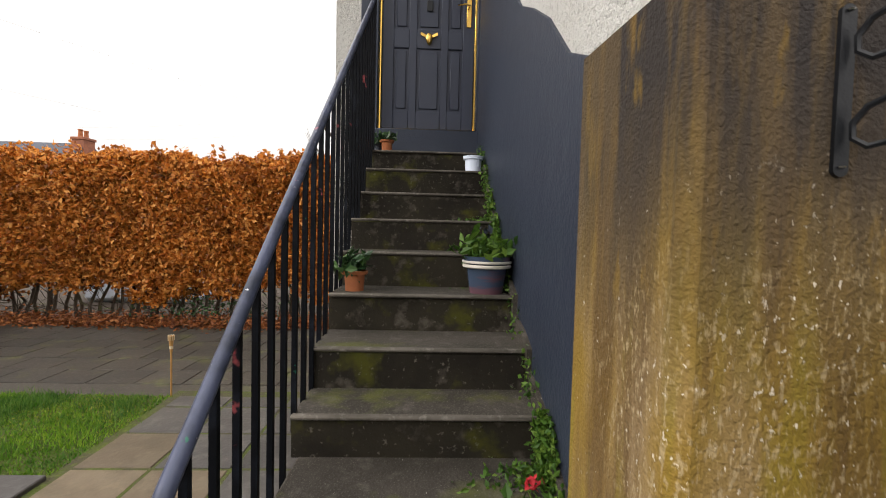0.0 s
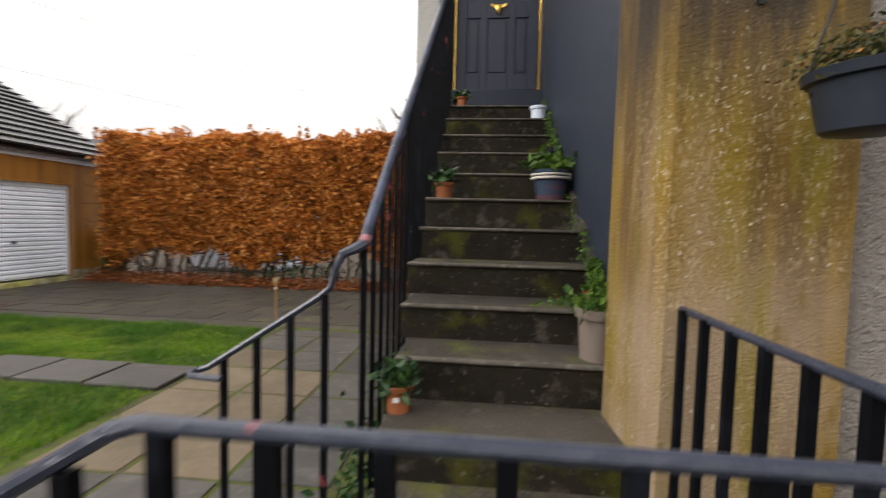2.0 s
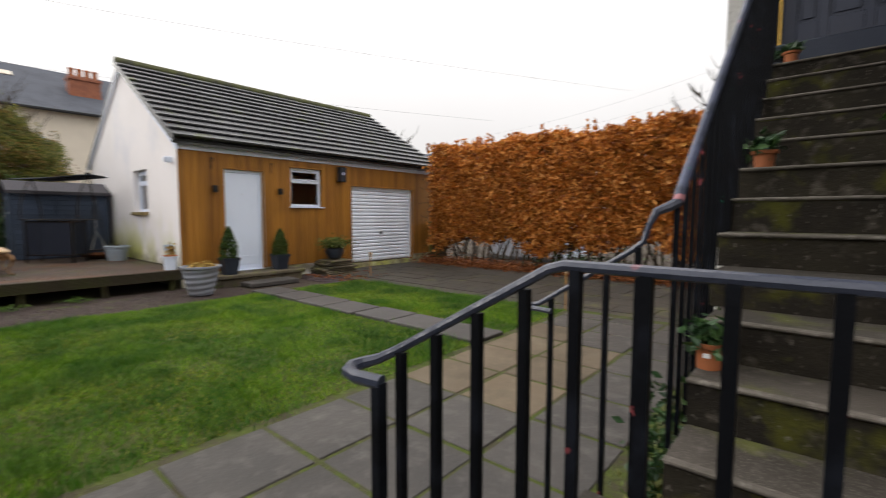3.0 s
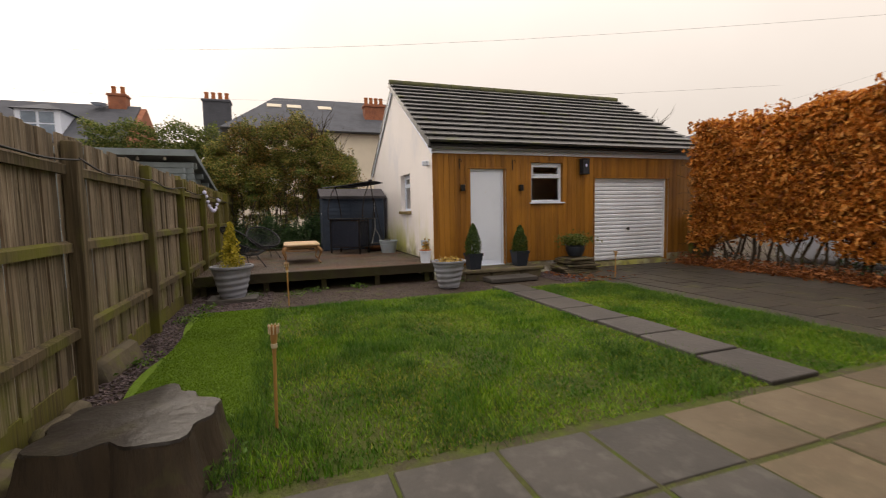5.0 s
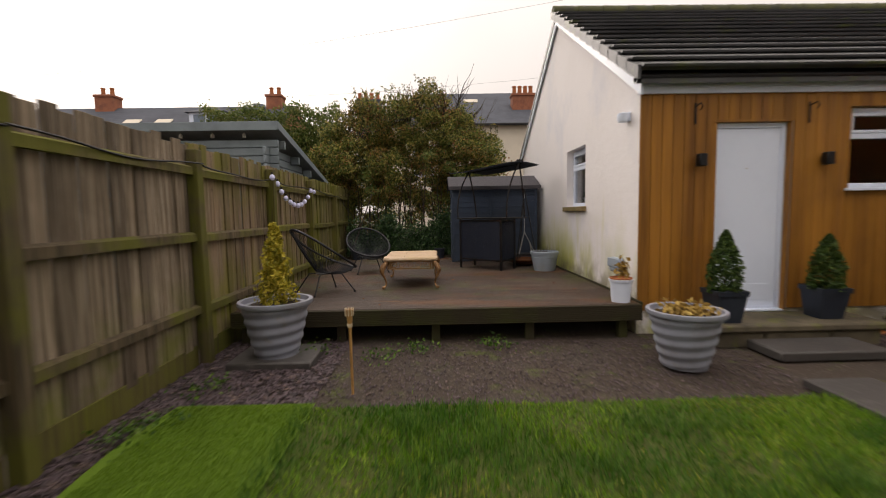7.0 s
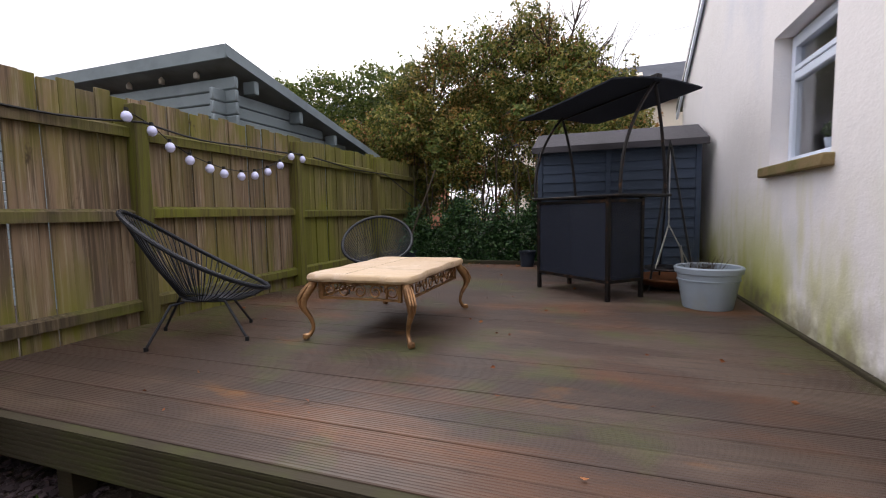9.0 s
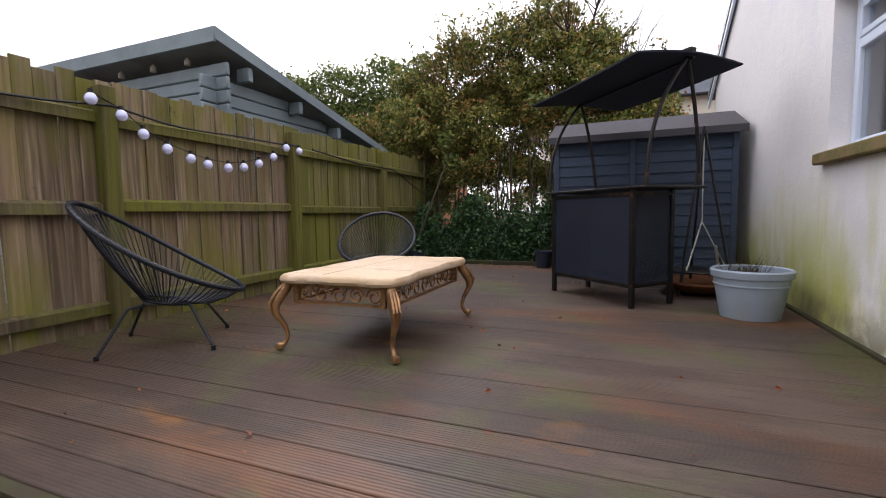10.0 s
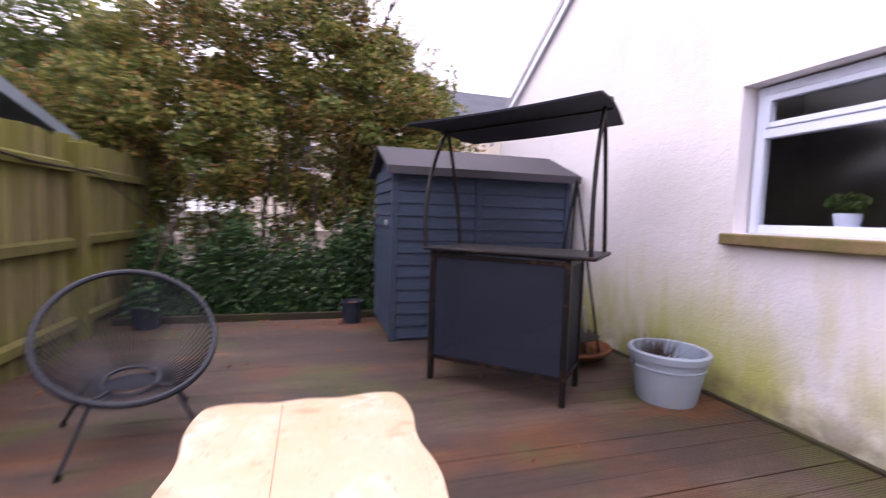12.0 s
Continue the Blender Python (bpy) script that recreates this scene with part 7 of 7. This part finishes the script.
pd = thing("dark_pot", "small dark plastic pot of soil beside the shed", "pot", at=pose(-14.05, 0.40, DZ))
part("pot", Shape().lathe(pot_profile(0.12, 0.09, 0.22), 20), M_DARKPOT, pd)
part("soil", Shape().lathe([(0, 0.182), (0.10, 0.185), (0, 0.2)], 14), M_TERRA, pd)
pd = thing("dark_pot", "small dark pot at the fence corner", "pot", at=pose(-14.1, -1.45, DZ))
part("pot", Shape().lathe(pot_profile(0.13, 0.10, 0.2), 20), M_DARKPOT, pd)
part("plant", leaves("plant", rng.normal(0, 1, (120, 3)) * [0.08, 0.08, 0.08] + [0, 0, 0.25], 0.05, M_IVY, rng), M_IVY, pd, kind="stuff")
solid("leaning_pole", Shape().tube([(-14.2, -1.62, DZ), (-14.5, -1.12, 1.8)], 0.014, 8), M_BARK, "brown pole leaning against the ivy", "pole")

# ---- neighbour's log cabin ----
cabin = thing("log_cabin", "blue-grey painted log summerhouse with a single-slope roof", "summerhouse")
CX, CY = -11.47, -2.30
for i in range(20):
    z = -0.03 + i * 0.129
    zt = z + 0.122
    part("log", Shape().box((CX - 0.05, CY - 4.0, z), (CX, CY + 0.14, zt), 0.012), M_CABIN, cabin)
    if i < 19:
        xe = CX - (2.62 - zt) / 0.235 if zt > 2.0 else -14.6
        if zt > 2.0:
            xe = max(-14.6, CX - 0.2 - (2.62 - zt) / 0.22)
        part("log", Shape().box((xe, CY - 0.05, z), (CX + 0.16, CY, zt), 0.012), M_CABIN, cabin)
rs = -0.225
rf = Shape().prism([(-11.32, 2.78), (-14.5, 2.78 + 3.18 * rs), (-14.5, 2.70 + 3.18 * rs), (-11.32, 2.70)], 1, CY - 4.4, -2.12)
part("roof", rf, M_CABIN_ROOF, cabin, smooth=False)
part("front_fascia", Shape().box((-11.32, CY - 4.4, 2.66), (-11.295, -2.10, 2.795), 0.004), M_CABIN, cabin)
part("verge_board", Shape().prism([(-11.30, 2.795), (-14.5, 2.795 + 3.2 * rs), (-14.5, 2.70 + 3.2 * rs), (-11.30, 2.68)], 1, -2.118, -2.09), M_CABIN, cabin, smooth=False)
for i in range(4):
    x = -11.72 - i * 0.75
    z = 2.68 - (x + 11.32) * rs
    part("purlin", Shape().box((x - 0.07, CY, z - 0.17), (x, -2.14, z - 0.03), 0.01), M_CABIN, cabin)
for y in (-2.7, -3.2, -3.7):
    sp = thing("eave_spotlight", "small pale spotlight under the summerhouse eave", "spotlight", "spotlights under the eave")
    part("lamp_head", Shape().lathe([(0, 0), (0.03, 0.005), (0.03, 0.05), (0.015, 0.07), (0, 0.07)], 12, (-11.5, y, 2.58)), M_CREAM, sp)
    part("stalk", Shape().tube([(-11.5, y, 2.64), (-11.5, y, 2.72)], 0.008, 6), M_CREAM, sp)


# ---- far houses ----
def chimney(parent, x, y, z0, z1, pots, wx=0.6, wy=1.2, mat=None):
    c = part("chimney", Shape().box((x - wx / 2, y - wy / 2, z0), (x + wx / 2, y + wy / 2, z1)).box((x - wx / 2 - 0.06, y - wy / 2 - 0.06, z1 - 0.15), (x + wx / 2 + 0.06, y + wy / 2 + 0.06, z1), 0.02), mat or M_BRICK, parent, smooth=False)
    for i in range(pots):
        yy = y - wy / 2 + wy * (i + 0.5) / pots
        part("chimney_pot", Shape().lathe([(0.13, z1), (0.11, z1 + 0.4), (0.14, z1 + 0.42), (0.13, z1 + 0.48), (0.0, z1 + 0.48)], 10, (x, yy, 0)), M_TERRA, c)
    return c


def rooflight(parent, x, y, z, w=0.9, tilt=38):
    part("rooflight", Shape().box((-0.28, -w / 2, 0), (0.28, w / 2, 0.06), 0.01, pose(x, y, z, 0, tilt, 0)), M_FAR_WALL, parent)


h2 = thing("hipped_house", "large cream house with hipped slate roof and brick chimneys", "house", at=Matrix.Translation((1.15, 0.06, -0.94)) @ Matrix.Scale(1.7, 4))
part("wall", Shape().box((-38, -3.0, 0), (-28.2, 16, 6.2)), M_FAR_WALL, h2)
hip = Shape()
hip.add([(-38.4, -3.4, 6.2), (-27.9, -3.4, 6.2), (-27.9, 16.4, 6.2), (-38.4, 16.4, 6.2), (-33, -0.6, 9.15), (-33, 12.5, 9.15)], [(0, 1, 4), (1, 2, 5, 4), (2, 3, 5), (3, 0, 4, 5), (0, 3, 2, 1)])
part("roof", hip, M_ROOF_SLATE, h2, smooth=False)
part("gutter", Shape().box((-27.95, -3.4, 6.1), (-27.8, 16.4, 6.22), 0.02), M_BLACK, h2)
chimney(h2, -30.3, 5.5, 6.0, 8.35, 4, 0.7, 1.3)
chimney(h2, -32.0, -3.9, 5.0, 8.5, 4, 0.9, 1.5, M_ROOF_SLATE)
for y in (-0.6, 0.6, 2.5):
    rooflight(h2, -31.5, y, 8.28, 0.85, 30)
for y in (-1.0, 2.5, 6.0, 9.5):
    wn_ = part("window", Shape().box((-28.2, y, 3.4), (-28.12, y + 1.1, 4.9), 0.01), M_WHITE, h2)
    part("pane", Shape().box((-28.12, y + 0.1, 3.5), (-28.10, y + 1.0, 4.8)), M_DARKPOT, wn_)
h1 = thing("terraced_house", "slate-roofed brick house with a white dormer window", "house")
part("wall", Shape().box((-36, -27, 0), (-29, -8.7, 5.5)), M_FAR_WALL, h1)
part("gable_end", Shape().prism([(-36, 0.0), (-36, 5.6), (-32.5, 8.0), (-29, 5.6), (-29, 0.0)], 1, -8.7, -8.0), M_BRICK, h1, "red brick gable end")
part("roof", Shape().prism([(-36.3, 5.45), (-32.5, 8.12), (-28.7, 5.45), (-28.7, 5.30), (-32.5, 7.92), (-36.3, 5.30)], 1, -27.2, -8.3), M_ROOF_SLATE, h1, smooth=False)
dm = part("dormer", Shape().box((-31.5, -13.0, 5.5), (-29.2, -11.1, 7.05)), M_WHITE, h1, "white dormer window")
part("dormer_roof", Shape().add([(-29.0, -13.2, 7.05), (-29.0, -10.9, 7.05), (-32.0, -10.9, 7.05), (-32.0, -13.2, 7.05), (-30.2, -12.05, 7.55), (-32.0, -12.05, 7.55)], [(0, 1, 4), (1, 2, 5, 4), (3, 0, 4, 5), (0, 3, 2, 1)]), M_ROOF_SLATE, dm, smooth=False)
for y in (-12.75, -12.0):
    for z in (5.75, 6.38):
        part("pane", Shape().box((-29.2, y, z), (-29.17, y + 0.62, z + 0.55)), M_FAR_PANE, dm)
chimney(h1, -32.5, -9.4, 7.2, 8.75, 2, 0.8, 0.9)
chimney(h1, -32.5, -19.6, 7.2, 8.85, 2, 0.8, 1.1)
for y in (-15.2, -17.0):
    rooflight(h1, -30.6, y, 6.86, 0.9, 35)
dish = part("satellite_dish", Shape().lathe([(0, 0.0), (0.25, 0.05), (0.4, 0.14), (0.41, 0.14), (0.25, 0.03), (0, -0.02)], 18, (-31.8, -10.2, 7.9)), M_WHITE, h1)
h3 = thing("distant_house", "distant slate-roofed house with a brick chimney", "house")
part("wall", Shape().box((-36, 24, -0.03), (-20, 32, 4.2)), M_FAR_WALL, h3)
part("roof", Shape().prism([(23.6, 4.1), (28, 6.6), (32.4, 4.1), (28, 6.3)], 0, -36.3, -20.3), M_ROOF_SLATE, h3, smooth=False)
chimney(h3, -20.6, 27.9, 5.2, 6.9, 2, 0.7, 0.9)


def bare_tree(x, y, h, seed, label):
    r_ = random.Random(seed)
    t = thing("bare_tree", label, "tree", at=pose(x, y, -0.03))
    trunk, limbs, fine = Shape(), Shape(), Shape()
    trunk.tube([(0, 0, 0), (0.05 * h * 0.1, 0, h * 0.25), (0.0, 0.02 * h, h * 0.5), (0.02 * h, 0, h * 0.75)], [0.022 * h, 0.018 * h, 0.012 * h, 0.006 * h], 8)
    for i in range(16):
        z = h * r_.uniform(0.28, 0.75)
        a = r_.uniform(0, 6.28)
        l = h * r_.uniform(0.16, 0.3)
        p0 = Vector((0, 0.01 * h, z))
        p1 = p0 + Vector((math.cos(a) * l * 0.5, math.sin(a) * l * 0.5, l * 0.45))
        p2 = p1 + Vector((math.cos(a + 0.3) * l * 0.35, math.sin(a + 0.3) * l * 0.35, l * 0.5))
        limbs.tube([p0, p1, p2], [0.006 * h, 0.004 * h, 0.002 * h], 6)
        for j in range(9):
            q = p1.lerp(p2, r_.random())
            b = a + r_.uniform(-1.4, 1.4)
            l2 = l * r_.uniform(0.25, 0.55)
            fine.tube([q, q + Vector((math.cos(b) * l2 * 0.5, math.sin(b) * l2 * 0.5, l2 * 0.4)), q + Vector((math.cos(b) * l2 * 0.8, math.sin(b) * l2 * 0.8, l2 * 0.9))], [0.0022 * h, 0.0015 * h, 0.0006 * h], 4)
    part("trunk", trunk, M_BARK, t)
    part("limbs", limbs, M_BARK, t)
    part("twig", fine, M_BARK, t, kind="stuff")


bare_tree(-22, 19.5, 7.5, 3, "bare winter tree beyond the garage")
bare_tree(-1.9, 12.5, 5.6, 5, "thin bare tree beyond the hedge")
bare_tree(-16.2, 0.7, 4.6, 8, "bare twiggy tree behind the shrub")
wires = thing("overhead_wires", "thin overhead wires across the pale sky", "wires")
for (a, b) in (((-40, -30, 12.5), (-10, 30, 9.5)), ((-42, -26, 11.2), (-18, 26, 8.0)), ((-30, 40, 10), (10, 22, 11.0)), ((-30, 41, 9.2), (10, 23, 10.2))):
    a, b = Vector(a), Vector(b)
    part("wire", Shape().tube([a.lerp(b, i / 12) - Vector((0, 0, 1.2 * math.sin(math.pi * i / 12))) for i in range(13)], 0.006, 4), M_WIRE, wires)
solid("garden_wall_south", Shape().box((-2.5, -3.4, 0), (6.5, -3.2, 2.0)), M_HARL, "plain rendered boundary wall", "wall", "structure")
solid("garden_wall_east", Shape().box((6.5, -3.4, 0), (6.7, 0.9, 2.0)), M_HARL, "plain rendered boundary wall", "wall", "structure")

# ---- flagstones ----
pav = thing("flagstone_paving", "grey and buff flagstones with mossy joints", "paving", kind="structure")
fl = []
for i in range(10):
    for j in range(13):
        x, y = -2.62 + i * 0.61, -2.25 + j * 0.60
        x1, y1 = x + 0.61 - rnd.uniform(0.020, 0.032), min(y + 0.60, 5.25) - rnd.uniform(0.020, 0.032)
        if y1 - y < 0.2 or (x1 > SX0 - 0.36 and y1 > -0.05 and x < 0.9 and y < 1.0) or (x1 > SX0 and y1 > 0.8):
            continue
        buff = (i == 0 and 7 <= j <= 10) or (i == 1 and 7 <= j <= 9)
        fl.append((x + rnd.uniform(0, 0.008), max(y, -1.95) + rnd.uniform(0, 0.008), x1, y1, M_FLAG_SAND if buff else M_FLAG))
pieces(pav, "flagstone", M_FLAG, fl, -0.03, 0.008, 0.006)
dv = thing("driveway_paving", "dark damp paving slabs of the driveway", "paving", kind="structure")
fl = []
for i in range(18):
    for j in range(6):
        x, y = -8.95 + i * 0.56 + 0.28 * (j % 2), 5.6 + j * 0.5
        fl.append((x, y, x + 0.548, y + 0.488))
pieces(dv, "paving_slab", M_DRIVE, fl, -0.02, 0.010, 0.004)
